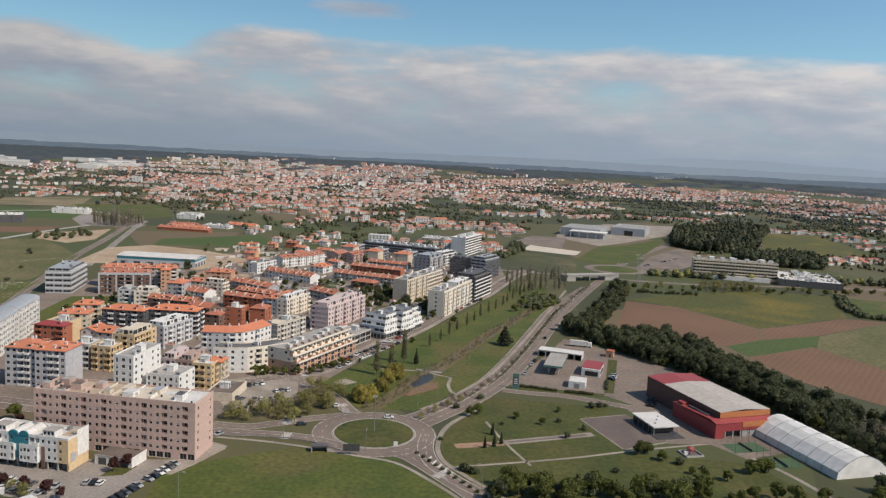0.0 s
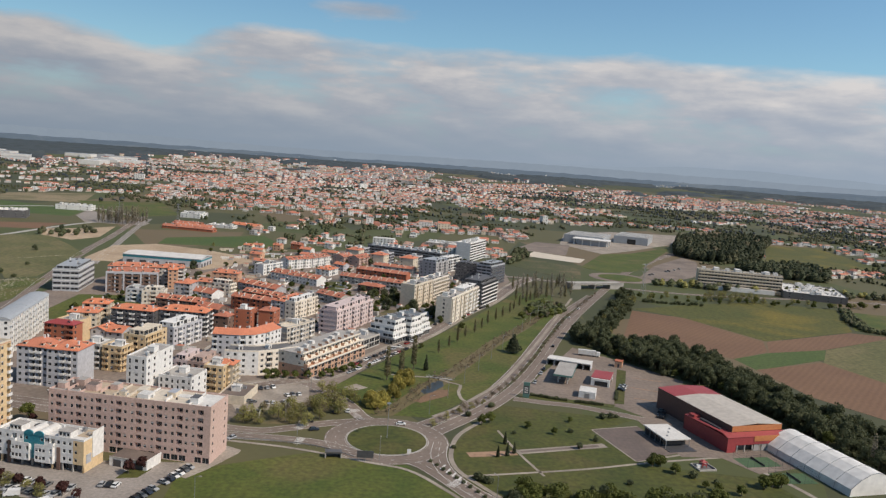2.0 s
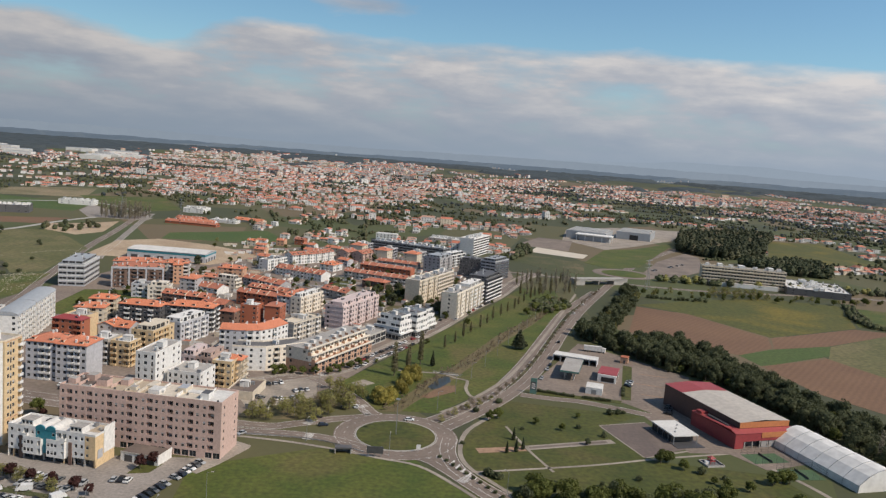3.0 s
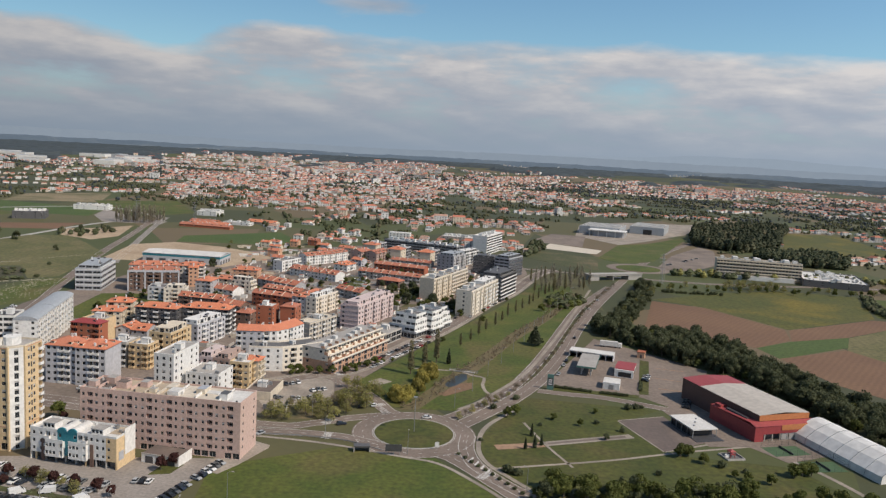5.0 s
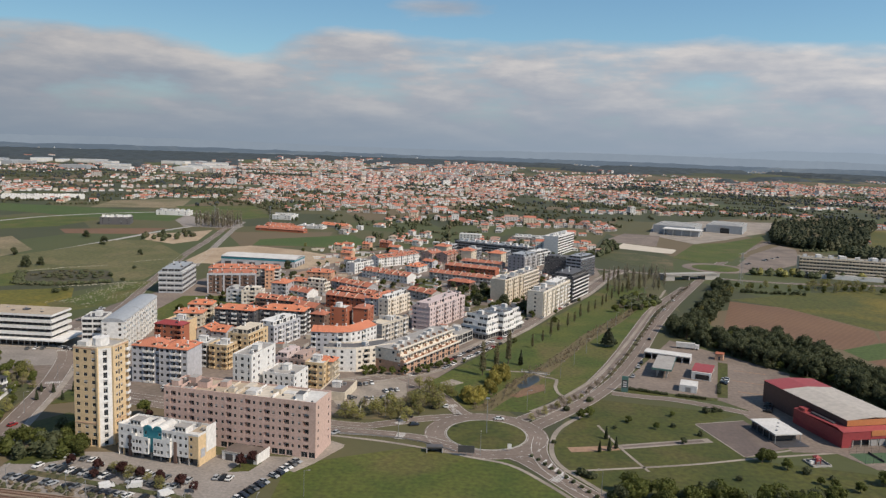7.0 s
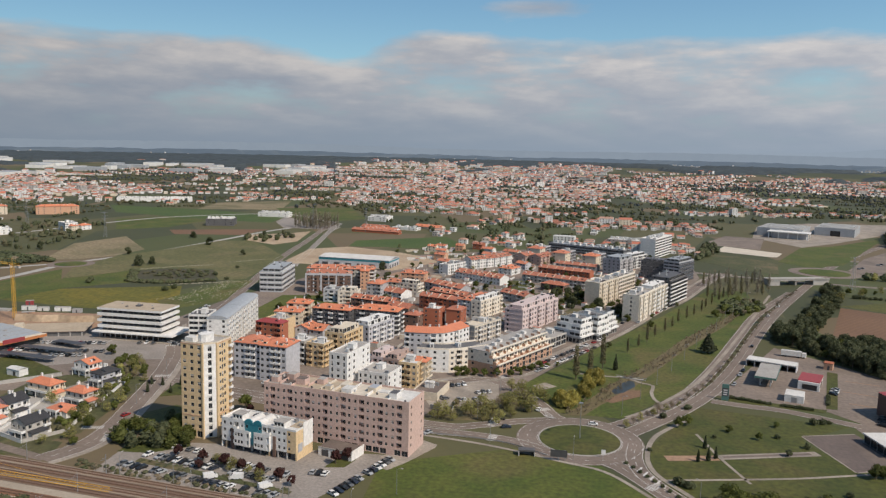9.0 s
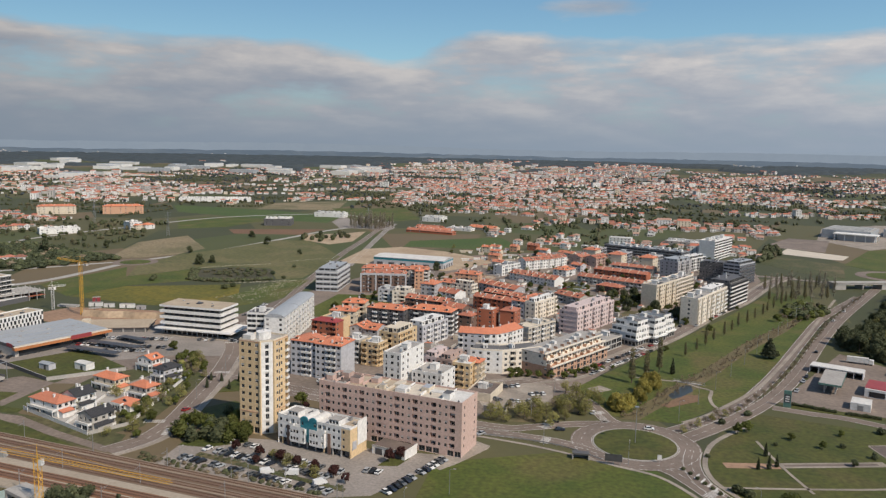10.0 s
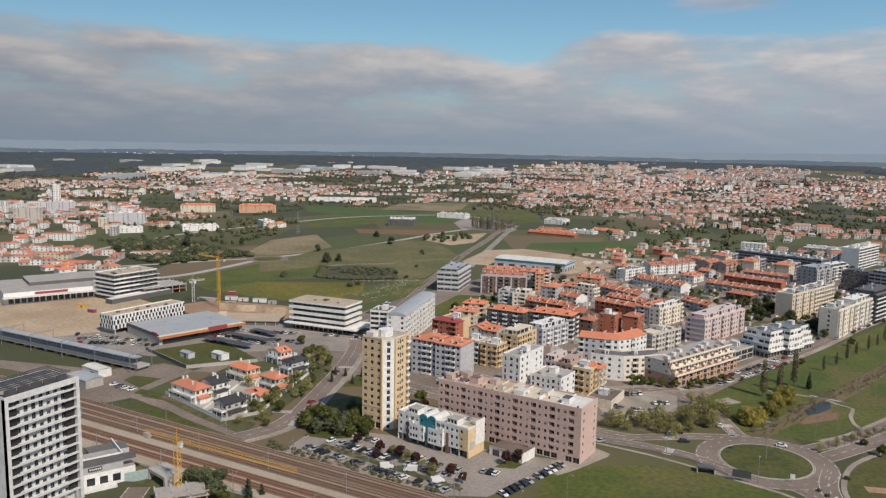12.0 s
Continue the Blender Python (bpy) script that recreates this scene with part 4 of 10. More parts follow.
def rail_mesh(width, material):
    """A balcony: slab with a solid parapet on three sides."""
    key = (round(width, 1), material.name)
    if key not in RAILS:
        s = Shape()
        w = key[0] / 2
        s.box(-w, 0, -0.18, w, 0.85, 0.0)
        s.box(-w, 0.75, 0.0, w, 0.87, 0.95)
        s.box(-w, 0, 0.0, -w + 0.1, 0.75, 0.95)
        s.box(w - 0.1, 0, 0.0, w, 0.75, 0.95)
        RAILS[key] = s.mesh("balcony", material)
    return RAILS[key]


def loggia_mesh(width, material):
    """The low front of a recessed balcony, with a handrail over it."""
    key = ("loggia", round(width, 1), material.name)
    if key not in RAILS:
        s = Shape()
        w = width / 2
        s.box(-w, -0.14, 0.0, w, 0.0, 0.62)
        s.box(-w, -0.10, 0.90, w, -0.04, 0.98)
        RAILS[key] = s.mesh("balcony", material)
    return RAILS[key]


def add_mesh(s, me, m, slots):
    """Adds a mesh to a shape, placed by m, with its slots renumbered."""
    i = len(s.v)
    s.v += [tuple(m @ v.co) for v in me.vertices]
    for p in me.polygons:
        s.f.append(tuple(i + k for k in p.vertices))
        s.m.append(slots[p.material_index])


FAR = []


def facade(s, home, o, u, n, length, z0, fh, floors, pattern, slot=0, ground="", rail=None):
    """A wall face with real openings, a window in each of them, and balconies on the deep ones."""
    o, u, n = Vector((*o, 0)), Vector((*u, 0)), Vector((*n, 0))
    up = Vector((0, 0, 1))
    bays = len(pattern)
    bw = length / bays
    at = lambda q, z, d=0.0: o + u * q + up * z - n * d
    for i in range(floors):
        row = ground if ground and i == 0 else pattern
        for k in range(bays):
            c = row[k % len(row)]
            x0, x1, za, zb = k * bw, (k + 1) * bw, z0 + i * fh, z0 + (i + 1) * fh
            if c == ".":
                s.face([at(x0, za), at(x1, za), at(x1, zb), at(x0, zb)], slot)
                continue
            w, h, sill, deep = OPENINGS[c]
            w = min(w or bw - (0.35 if c in "WsL" else 0.7), bw - 0.3)
            h = min(h, fh - sill - 0.25)
            a, b, lo, hi = (x0 + x1 - w) / 2, (x0 + x1 + w) / 2, za + sill, za + sill + h
            for q in (((x0, za), (x1, za), (x1, lo), (x0, lo)), ((x0, hi), (x1, hi), (x1, zb), (x0, zb)), ((x0, lo), (a, lo), (a, hi), (x0, hi)), ((b, lo), (x1, lo), (x1, hi), (b, hi))):
                s.face([at(*p) for p in q], slot)
            for q in (((a, lo), (b, lo)), ((b, lo), (b, hi)), ((b, hi), (a, hi)), ((a, hi), (a, lo))):
                s.face([at(*q[0]), at(*q[1]), at(*q[1], deep), at(*q[0], deep)], slot)
            s.face([at(a, lo, deep), at(b, lo, deep), at(b, hi, deep), at(a, hi, deep)], slot)
            ww = w - 0.06 if c not in "bL" else w * 0.62
            hh = h - 0.04 if c not in "bL" else h * 0.9
            m = Matrix((( *(u * ww), 0), (*(n), 0), (*(up * hh), 0), (0, 0, 0, 1))).transposed()
            m.translation = at((a + b) / 2, lo + 0.02, deep - 0.01)
            pane = rng.choice(WINDOWS[:3] if c in "Ws" else WINDOWS)
            if FAR:
                add_mesh(FAR[0], pane, m, (0, 1, 2))
            else:
                part("window", pane, None, home, m=m)
            if c == "L":
                m = Matrix(((*u, 0), (*n, 0), (*up, 0), (0, 0, 0, 1))).transposed()
                m.translation = at((a + b) / 2, lo, 0.04)
                part("balcony", loggia_mesh(w, rail or WHITE), None, home, m=m)
            if c == "b":
                m = Matrix(((*u, 0), (*n, 0), (*up, 0), (0, 0, 0, 1))).transposed()
                m.translation = at((a + b) / 2, lo)
                if FAR:
                    add_mesh(FAR[1], rail_mesh(w + 0.2, rail or WHITE), m, (0,))
                else:
                    part("balcony", rail_mesh(w + 0.2, rail or WHITE), None, home, m=m)


def hip_roof(r, l, z, h, over=0.45):
    s = Shape()
    x0, y0, x1, y1 = -over, -over, r + over, l + over
    d = min(x1 - x0, y1 - y0) / 2
    if r > l:
        a, b = (x0 + d, (y0 + y1) / 2, z + h), (x1 - d, (y0 + y1) / 2, z + h)
        s.face([(x0, y0, z), (x1, y0, z), b, a])
        s.face([(x1, y0, z), (x1, y1, z), b])
        s.face([(x1, y1, z), (x0, y1, z), a, b])
        s.face([(x0, y1, z), (x0, y0, z), a])
    else:
        a, b = ((x0 + x1) / 2, y0 + d, z + h), ((x0 + x1) / 2, y1 - d, z + h)
        s.face([(x0, y0, z), (x1, y0, z), a])
        s.face([(x1, y0, z), (x1, y1, z), b, a])
        s.face([(x1, y1, z), (x0, y1, z), b])
        s.face([(x0, y1, z), (x0, y0, z), a, b])
    s.box(x0, y0, z - 0.22, x1, y1, z)
    return s


def gable_roof(r, l, z, h, along_l, over=0.4):
    s = Shape()
    t = 0.18
    if along_l:
        x0, x1, y0, y1, c = -over, r + over, -over, l + over, r / 2
        for a, b in (((x0, z), (c, z + h)), ((c, z + h), (x1, z))):
            q = [(a[0], y0, a[1]), (b[0], y0, b[1]), (b[0], y1, b[1]), (a[0], y1, a[1])]
            s.face(q)
            s.face([(x, y, zz - t) for x, y, zz in q])
            s.face([q[0], q[1], (b[0], y0, b[1] - t), (a[0], y0, a[1] - t)])
            s.face([q[3], q[2], (b[0], y1, b[1] - t), (a[0], y1, a[1] - t)])
        walls = [[(0, y, z), (r, y, z), (c, y, z + h - 0.2)] for y in (0, l)]
    else:
        x0, x1, y0, y1, c = -over, r + over, -over, l + over, l / 2
        for a, b in (((y0, z), (c, z + h)), ((c, z + h), (y1, z))):
            q = [(x0, a[0], a[1]), (x1, a[0], a[1]), (x1, b[0], b[1]), (x0, b[0], b[1])]
            s.face(q)
            s.face([(x, y, zz - t) for x, y, zz in q])
            s.face([q[0], q[3], (x0, b[0], b[1] - t), (x0, a[0], a[1] - t)])
            s.face([q[1], q[2], (x1, b[0], b[1] - t), (x1, a[0], a[1] - t)])
        walls = [[(x, 0, z), (x, l, z), (x, c, z + h - 0.2)] for x in (0, r)]
    return s, walls


def barrel_roof(r, l, z, h):
    s = Shape()
    n = 10
    pts = [(l / 2 - (l / 2 + 0.3) * math.cos(math.pi * k / n), z + h * math.sin(math.pi * k / n)) for k in range(n + 1)]
    for k in range(n):
        (ya, za), (yb, zb) = pts[k], pts[k + 1]
        s.face([(-0.2, ya, za), (r + 0.2, ya, za), (r + 0.2, yb, zb), (-0.2, yb, zb)])
    for x in (-0.2, r + 0.2):
        s.face([(x, y, zz) for y, zz in pts])
    return s


CHIMNEY = Shape()
CHIMNEY.box(-0.35, -0.35, -0.8, 0.35, 0.35, 1.0)
CHIMNEY.box(-0.45, -0.45, 1.0, 0.45, 0.45, 1.15)
CHIMNEY = CHIMNEY.mesh("chimney", WHITE)
BOXES = []
for bx, by, bz in ((3.2, 4.2, 2.6), (2.2, 2.6, 1.8), (1.4, 1.0, 1.0)):
    q = Shape()
    q.box(-bx / 2, -by / 2, 0, bx / 2, by / 2, bz)
    q.box(-bx / 2 - 0.12, -by / 2 - 0.12, bz, bx / 2 + 0.12, by / 2 + 0.12, bz + 0.15, 1)
    q.box(-bx * 0.2, -by / 2 - 0.04, 0.1, bx * 0.2, -by / 2, bz * 0.8, 2)
    BOXES.append(q.mesh("roof_house", [WHITE, ROOFWHITE, DARKSTEEL]))


DORMER = Shape()
DORMER.box(-0.75, -0.1, -0.9, 0.75, 2.0, 0.85)
DORMER.box(-0.95, -0.35, 0.85, 0.95, 2.4, 1.0, 1)
DORMER.box(-0.5, -0.14, 0.0, 0.5, -0.1, 0.75, 2)
DORMER = DORMER.mesh("dormer", [CREAM, TILE, GLASS])
SKYLIGHT = Shape()
SKYLIGHT.box(-0.6, -0.9, 0.0, 0.6, 0.9, 0.16)
SKYLIGHT = SKYLIGHT.mesh("skylight", GLASS)
TANKS = []
for tw, td, th, tm in ((1.1, 0.9, 1.0, ROOFGREY), (1.6, 1.1, 1.3, STEEL), (2.6, 1.4, 0.5, DARKSTEEL), (0.7, 0.7, 1.9, WHITE)):
    q = Shape()
    q.box(-tw / 2, -td / 2, 0, tw / 2, td / 2, th)
    q.box(-tw / 2 - 0.06, -td / 2 - 0.06, th, tw / 2 + 0.06, td / 2 + 0.06, th + 0.1)
    TANKS.append(q.mesh("roof_unit", tm))


def roof_dress(home, r, l, z, h, kind, dormers, walls):
    """Dormers, skylights, chimneys and party walls on a tiled roof whose eaves lie at z."""
    over = 0.45

    def top(x, y):
        dx, dy = min(x + over, r + over - x), min(y + over, l + over - y)
        if kind == "hip":
            d = (min(r, l) + 2 * over) / 2
            return z + h * min(min(dx, dy) / d, 1)
        return z + h * (dx / (r / 2 + over) if kind == "gable_l" else dy / (l / 2 + over))

    q = random.Random(int(abs(home.matrix_basis.translation.x) * 10) + int(home.matrix_basis.translation.y))
    front, side = l, r
    if dormers:
        for k in range(max(1, int(front / 6.5))):
            y = front * (k + q.uniform(0.35, 0.65)) / max(1, int(front / 6.5))
            if kind != "gable" and 2.2 < y < l - 2.2 or kind == "gable_l":
                part("dormer", DORMER, None, home, m=pose(0.9, y, top(0.9, y) + 0.25, 0, 0, -90))
        for k in range(max(1, int(side / 6.5))):
            x = side * (k + q.uniform(0.35, 0.65)) / max(1, int(side / 6.5))
            if kind != "gable_l" and 2.5 < x < r - 2.5:
                part("dormer", DORMER, None, home, m=pose(x, 0.9, top(x, 0.9) + 0.25))
    n = max(2, int(r * l / 62))
    for k in range(n):
        x, y = r * q.uniform(0.18, 0.82), l * (k + q.uniform(0.25, 0.75)) / n
        if r > l:
            x, y = r * (k + q.uniform(0.25, 0.75)) / n, l * q.uniform(0.18, 0.82)
        if q.random() < 0.72:
            part("chimney", CHIMNEY, None, home, m=pose(x, y, top(x, y) + q.uniform(0.0, 0.5)))
        else:
            tilt = math.degrees(math.atan2(h, min(r, l) / 2))
            part("skylight", SKYLIGHT, None, home, m=pose(r * 0.22, y, top(r * 0.22, y) + 0.05, 0, -tilt, 0) if kind == "gable_l" else pose(x, l * 0.22, top(x, l * 0.22) + 0.05, tilt, 0, 0))
    if walls and kind != "hip":
        long = l if kind == "gable_l" else r
        m = max(1, int(long / 7.5))
        for k in range(1, m):
            c = long * k / m
            s = Shape()
            half = (r if kind == "gable_l" else l) / 2
            outline = [(-over, z - 0.1), (half, z + h - 0.1), (2 * half + over, z - 0.1), (2 * half + over, z + 0.32), (half, z + h + 0.42), (-over, z + 0.32)]
            for d in (-0.14, 0.14):
                s.face([(a, c + d, b) if kind == "gable_l" else (c + d, a, b) for a, b in outline])
            for i in range(6):
                (a0, b0), (a1, b1) = outline[i], outline[(i + 1) % 6]
                quad = [(a0, c - 0.14, b0), (a1, c - 0.14, b1), (a1, c + 0.14, b1), (a0, c + 0.14, b0)]
                s.face(quad if kind == "gable_l" else [(b, a, e) for a, b, e in quad])
            part("party_wall", s, CREAM, home)


def flat_top(home, r, l, z, wall, surface, houses=True):
    s = Shape()
    t, h = 0.28, 0.75
    rim = [(0, 0), (r, 0), (r, l), (0, l)]
    inner = [(t, t), (r - t, t), (r - t, l - t), (t, l - t)]
    for k in range(4):
        j = (k + 1) % 4
        s.face([(*rim[k], z + h), (*rim[j], z + h), (*inner[j], z + h), (*inner[k], z + h)])
        s.face([(*rim[k], z), (*rim[j], z), (*rim[j], z + h), (*rim[k], z + h)])
        s.face([(*inner[j], z), (*inner[k], z), (*inner[k], z + h), (*inner[j], z + h)])
    part("parapet", s, wall, home)
    s = Shape()
    s.box(t, t, z - 0.1, r - t, l - t, z + 0.06)
    part("roof", s, surface, home)
    if not houses:
        return
    n = max(1, int(r * l / 150))
    for k in range(n):
        f = (k + 0.5) / n
        x, y = (r * f, l * rng.uniform(0.35, 0.65)) if r > l else (r * rng.uniform(0.35, 0.65), l * f)
        if min(r, l) > 6:
            part("roof_house", BOXES[0 if min(r, l) > 9 else 1], None, home, m=pose(x, y, z + 0.06, 0, 0, rng.choice((0, 90))))
    for k in range(int(r * l / 55)):
        part("roof_unit", rng.choice(TANKS), None, home, m=pose(rng.uniform(1.3, max(r - 1.3, 1.4)), rng.uniform(1.3, max(l - 1.3, 1.4)), z + 0.06, 0, 0, rng.choice((0, 90))))


FOOT = [(-87.6, 275.1, 83, 15.8, 63.9), (-167.4, 270.3, 85, 14.2, 14.1), (-127.0, 259.9, 80, 11.4, 34.3), (-72.5, 390.0, 66, 56.0, 15), (-31.0, 472.0, 62, 45.0, 22.0), (-227.5, 708, 88, 30, 73)]


def block(x, y, a, r, l, label, floors, wall, roof, south, west, fh=3.0, rail=None, surface=None, ground="", name="apartment_building", rise=None, category="building", dormers=False, walls=False, bands=None, piers=None, attic=None, tile=None):
    """A building with its near corner at x, y: r metres towards the bearing a, and l metres to the left of that."""
    home = thing(name, x, y, a, label, category)
    FOOT.append((x, y, a, r, l))
    z = floors * fh + 0.3
    s = Shape()
    s.face([(0, 0, 0), (r, 0, 0), (r, 0, 0.3), (0, 0, 0.3)])
    s.face([(0, l, 0), (0, 0, 0), (0, 0, 0.3), (0, l, 0.3)])
    rail = rail or (WHITE if wall in (DARK, GREYW, GREYB) else wall)
    far = math.hypot(x, y) > 560
    if far:
        FAR.extend((Shape(), Shape()))
    facade(s, home, (0, 0), (1, 0), (0, -1), r, 0.3, fh, floors, south, 0, ground, rail)
    facade(s, home, (0, l), (0, -1), (-1, 0), l, 0.3, fh, floors, west, 0, ground, rail)
    if attic:
        top_s, i = Shape(), 1.9
        facade(top_s, home, (i, i), (1, 0), (0, -1), r - 2 * i, z, 2.7, 1, south.replace("b", "s"), 0, "", rail)
        facade(top_s, home, (i, l - i), (0, -1), (-1, 0), l - 2 * i, z, 2.7, 1, west.replace("b", "s"), 0, "", rail)
    if FAR:
        tagged(part("glazing", FAR[0], [FRAME, GLASS, SHUTTER], home), kind="stuff")
        if FAR[1].f:
            tagged(part("balcony_strip", FAR[1], rail, home), kind="stuff")
        FAR.clear()
    s.face([(r, 0, 0), (r, l, 0), (r, l, z), (r, 0, z)])
    s.face([(r, l, 0), (0, l, 0), (0, l, z), (r, l, z)])
    s.face([(0, 0, z), (r, 0, z), (r, l, z), (0, l, z)])
    black = roof.endswith("b")
    tile = tile or (BLACKTILE if black else OLDROOF if walls or wall in (BROWN, BRICK, PINKB) else TILE)
    said = "black slate roof" if black else "dark red metal roof" if tile is REDROOF else "orange clay tile roof"
    small = min(r, l)
    kind = "hip" if roof.startswith("hip") else "gable_l" if roof == "gable_l" else "gable"
    h = rise or (small * 0.2 if kind == "hip" else (r if kind == "gable_l" else l) * 0.22)
    if roof.startswith("hip"):
        part("roof", hip_roof(r, l, z, h), tile, home, said)
    elif roof.startswith("gable"):
        q, ends = gable_roof(r, l, z, h, roof == "gable_l")
        part("roof", q, tile, home, said)
        for w in ends:
            s.face(w)
    elif roof == "barrel":
        part("roof", barrel_roof(r, l, z, 2.0), METALROOF, home, "rounded grey metal roof")
    part("wall", s, wall, home)
    if bands:
        for i in range(1, floors + 1):
            zz = 0.3 + fh * i
            plain_box(home, "floor_band", -0.14, -0.14, zz - 0.42, r + 0.02, l + 0.14, zz + 0.12, bands)
    if piers:
        n = max(2, int(l / 6))
        for k in range(n + 1):
            c = l * k / n
            plain_box(home, "pier", -0.45, c - 0.55, 0.0, 0.02, c + 0.55, z + 0.4, piers)
        plain_box(home, "cornice", -0.5, -0.3, z - 1.1, 0.02, l + 0.3, z + 0.5, piers)
    if attic:
        i, zt = 1.9, z + 2.7
        top_s.face([(r - i, i, z), (r - i, l - i, z), (r - i, l - i, zt), (r - i, i, zt)])
        top_s.face([(r - i, l - i, z), (i, l - i, z), (i, l - i, zt), (r - i, l - i, zt)])
        top_s.face([(i, i, zt), (r - i, i, zt), (r - i, l - i, zt), (i, l - i, zt)])
        part("attic_storey", top_s, attic, home)
        flat_top(home, r, l, z, wall, surface or ROOFGREY, False)
        for k in range(max(1, int(r * l / 90))):
            part("roof_unit", rng.choice(TANKS), None, home, m=pose(rng.uniform(i + 1, r - i - 1), rng.uniform(i + 1, l - i - 1), zt))
    elif roof == "flat":
        flat_top(home, r, l, z, wall, surface or rng.choice((ROOFGREY, ROOFWHITE, ROOFGREY)))
    elif roof != "barrel":
        roof_dress(home, r, l, z, h, kind, dormers and not black, walls)
    return home


def plain_box(home, name, x0, y0, z0, x1, y1, z1, m, label="", top=None):
    s = Shape()
    s.box(x0, y0, z0, x1, y1, z1, 0, 1 if top else None)
    return part(name, s, [m, top] if top else m, home, label)


def pink_block(x, y, a, r, l):
    home = thing("apartment_building", x, y, a, "long pink tiled apartment slab with recessed balconies", "building")
    s = Shape()
    z0, fh, n = 2.6, 3.05, 6
    z = z0 + fh * n + 0.4
    s.face([(0, 0, 0), (r, 0, 0), (r, 0, z0), (0, 0, z0)])
    facade(s, home, (0, 0), (1, 0), (0, -1), r, z0, fh, n, "q.q")
    bays = "qLqqLqqLqqLqqLqqLqqLqqL."
    facade(s, home, (0, l), (0, -1), (-1, 0), l, z0, fh, n, bays, rail=PINK)
    facade(s, home, (0, l), (0, -1), (-1, 0), l, 0, z0, 1, ".sss.ss" * 3)
    facade(s, home, (r, 0), (0, 1), (1, 0), l, z0, fh, n, "wbwwbwwbwwbw", rail=PINK)
    s.face([(r, 0, 0), (r, l, 0), (r, l, z0), (r, 0, z0)])
    s.face([(r, l, 0), (0, l, 0), (0, l, z), (r, l, z)])
    for q in ([(0, 0, z - 0.4), (r, 0, z - 0.4), (r, 0, z), (0, 0, z)], [(0, l, z - 0.4), (0, 0, z - 0.4), (0, 0, z), (0, l, z)], [(r, 0, z - 0.4), (r, l, z - 0.4), (r, l, z), (r, 0, z)]):
        s.face(q)
    s.face([(0, 0, z - 0.1), (r, 0, z - 0.1), (r, l, z - 0.1), (0, l, z - 0.1)])
    part("wall", s, PINK, home)
    flat_top(home, r, l, z, PINK, ROOFGREY, False)
    # terraces of the top flats: sand-coloured, brown and white floors between low walls, with small roof rooms
    plain_box(home, "terrace_floor", 0.4, 0.4, z + 0.06, r - 0.4, l * 0.13, z + 0.1, ROOFWHITE)
    plain_box(home, "terrace_floor", 0.4, l * 0.15, z + 0.06, r - 0.4, l * 0.42, z + 0.1, GRAVEL)
    plain_box(home, "terrace_floor", 0.4, l * 0.44, z + 0.06, r - 0.4, l * 0.80, z + 0.1, ROOFSAND)
    plain_box(home, "terrace_floor", 4.0, l * 0.82, z + 0.06, r - 0.4, l - 0.4, z + 0.1, SLABBROWN)
    for k, (f, fx, w, d, h, m, cap) in enumerate(((0.10, 0.18, 4.6, 3.2, 2.4, WHITE, DARK), (0.19, 0.5, 3.2, 5.0, 0.6, WHITE, ROOFWHITE), (0.27, 0.45, 5.0, 3.4, 2.0, CREAM, GLASSY), (0.40, 0.15, 5.2, 4.4, 1.7, WHITE, ROOFWHITE), (0.48, 0.5, 6.0, 3.0, 1.2, GRAVEL, GRAVEL), (0.55, 0.2, 2.6, 2.6, 1.6, CREAM, ROOFGREY), (0.64, 0.5, 4.0, 3.0, 2.2, PINK, ROOFGREY), (0.74, 0.25, 4.0, 4.2, 2.6, PINK, SLABBROWN), (0.86, 0.55, 4.2, 3.4, 2.4, PINKB, ROOFGREY), (0.93, 0.2, 3.0, 3.0, 2.2, PINK, ROOFGREY))):
        plain_box(home, "roof_house", r * fx, l * f, z + 0.1, r * fx + w, l * f + d, z + h, m, top=cap)
    for k, f in enumerate((0.14, 0.29, 0.43, 0.52, 0.61, 0.71, 0.81, 0.90)):
        plain_box(home, "party_wall", 0.4 + (k % 3) * 1.5, l * f - 0.15, z + 0.06, r - 0.4, l * f + 0.15, z + 0.8 + 0.3 * (k % 2), WHITE if k < 3 else GRAVEL if k < 5 else PINK)
    for k in range(14):
        plain_box(home, "roof_vent", 1.2 + (k * 5 % 11), l * (k + 0.4) / 14, z + 0.1, 1.7 + (k * 5 % 11), l * (k + 0.4) / 14 + 0.6, z + 0.9 + 0.2 * (k % 3), ROOFWHITE if k % 3 else DARKSTEEL)


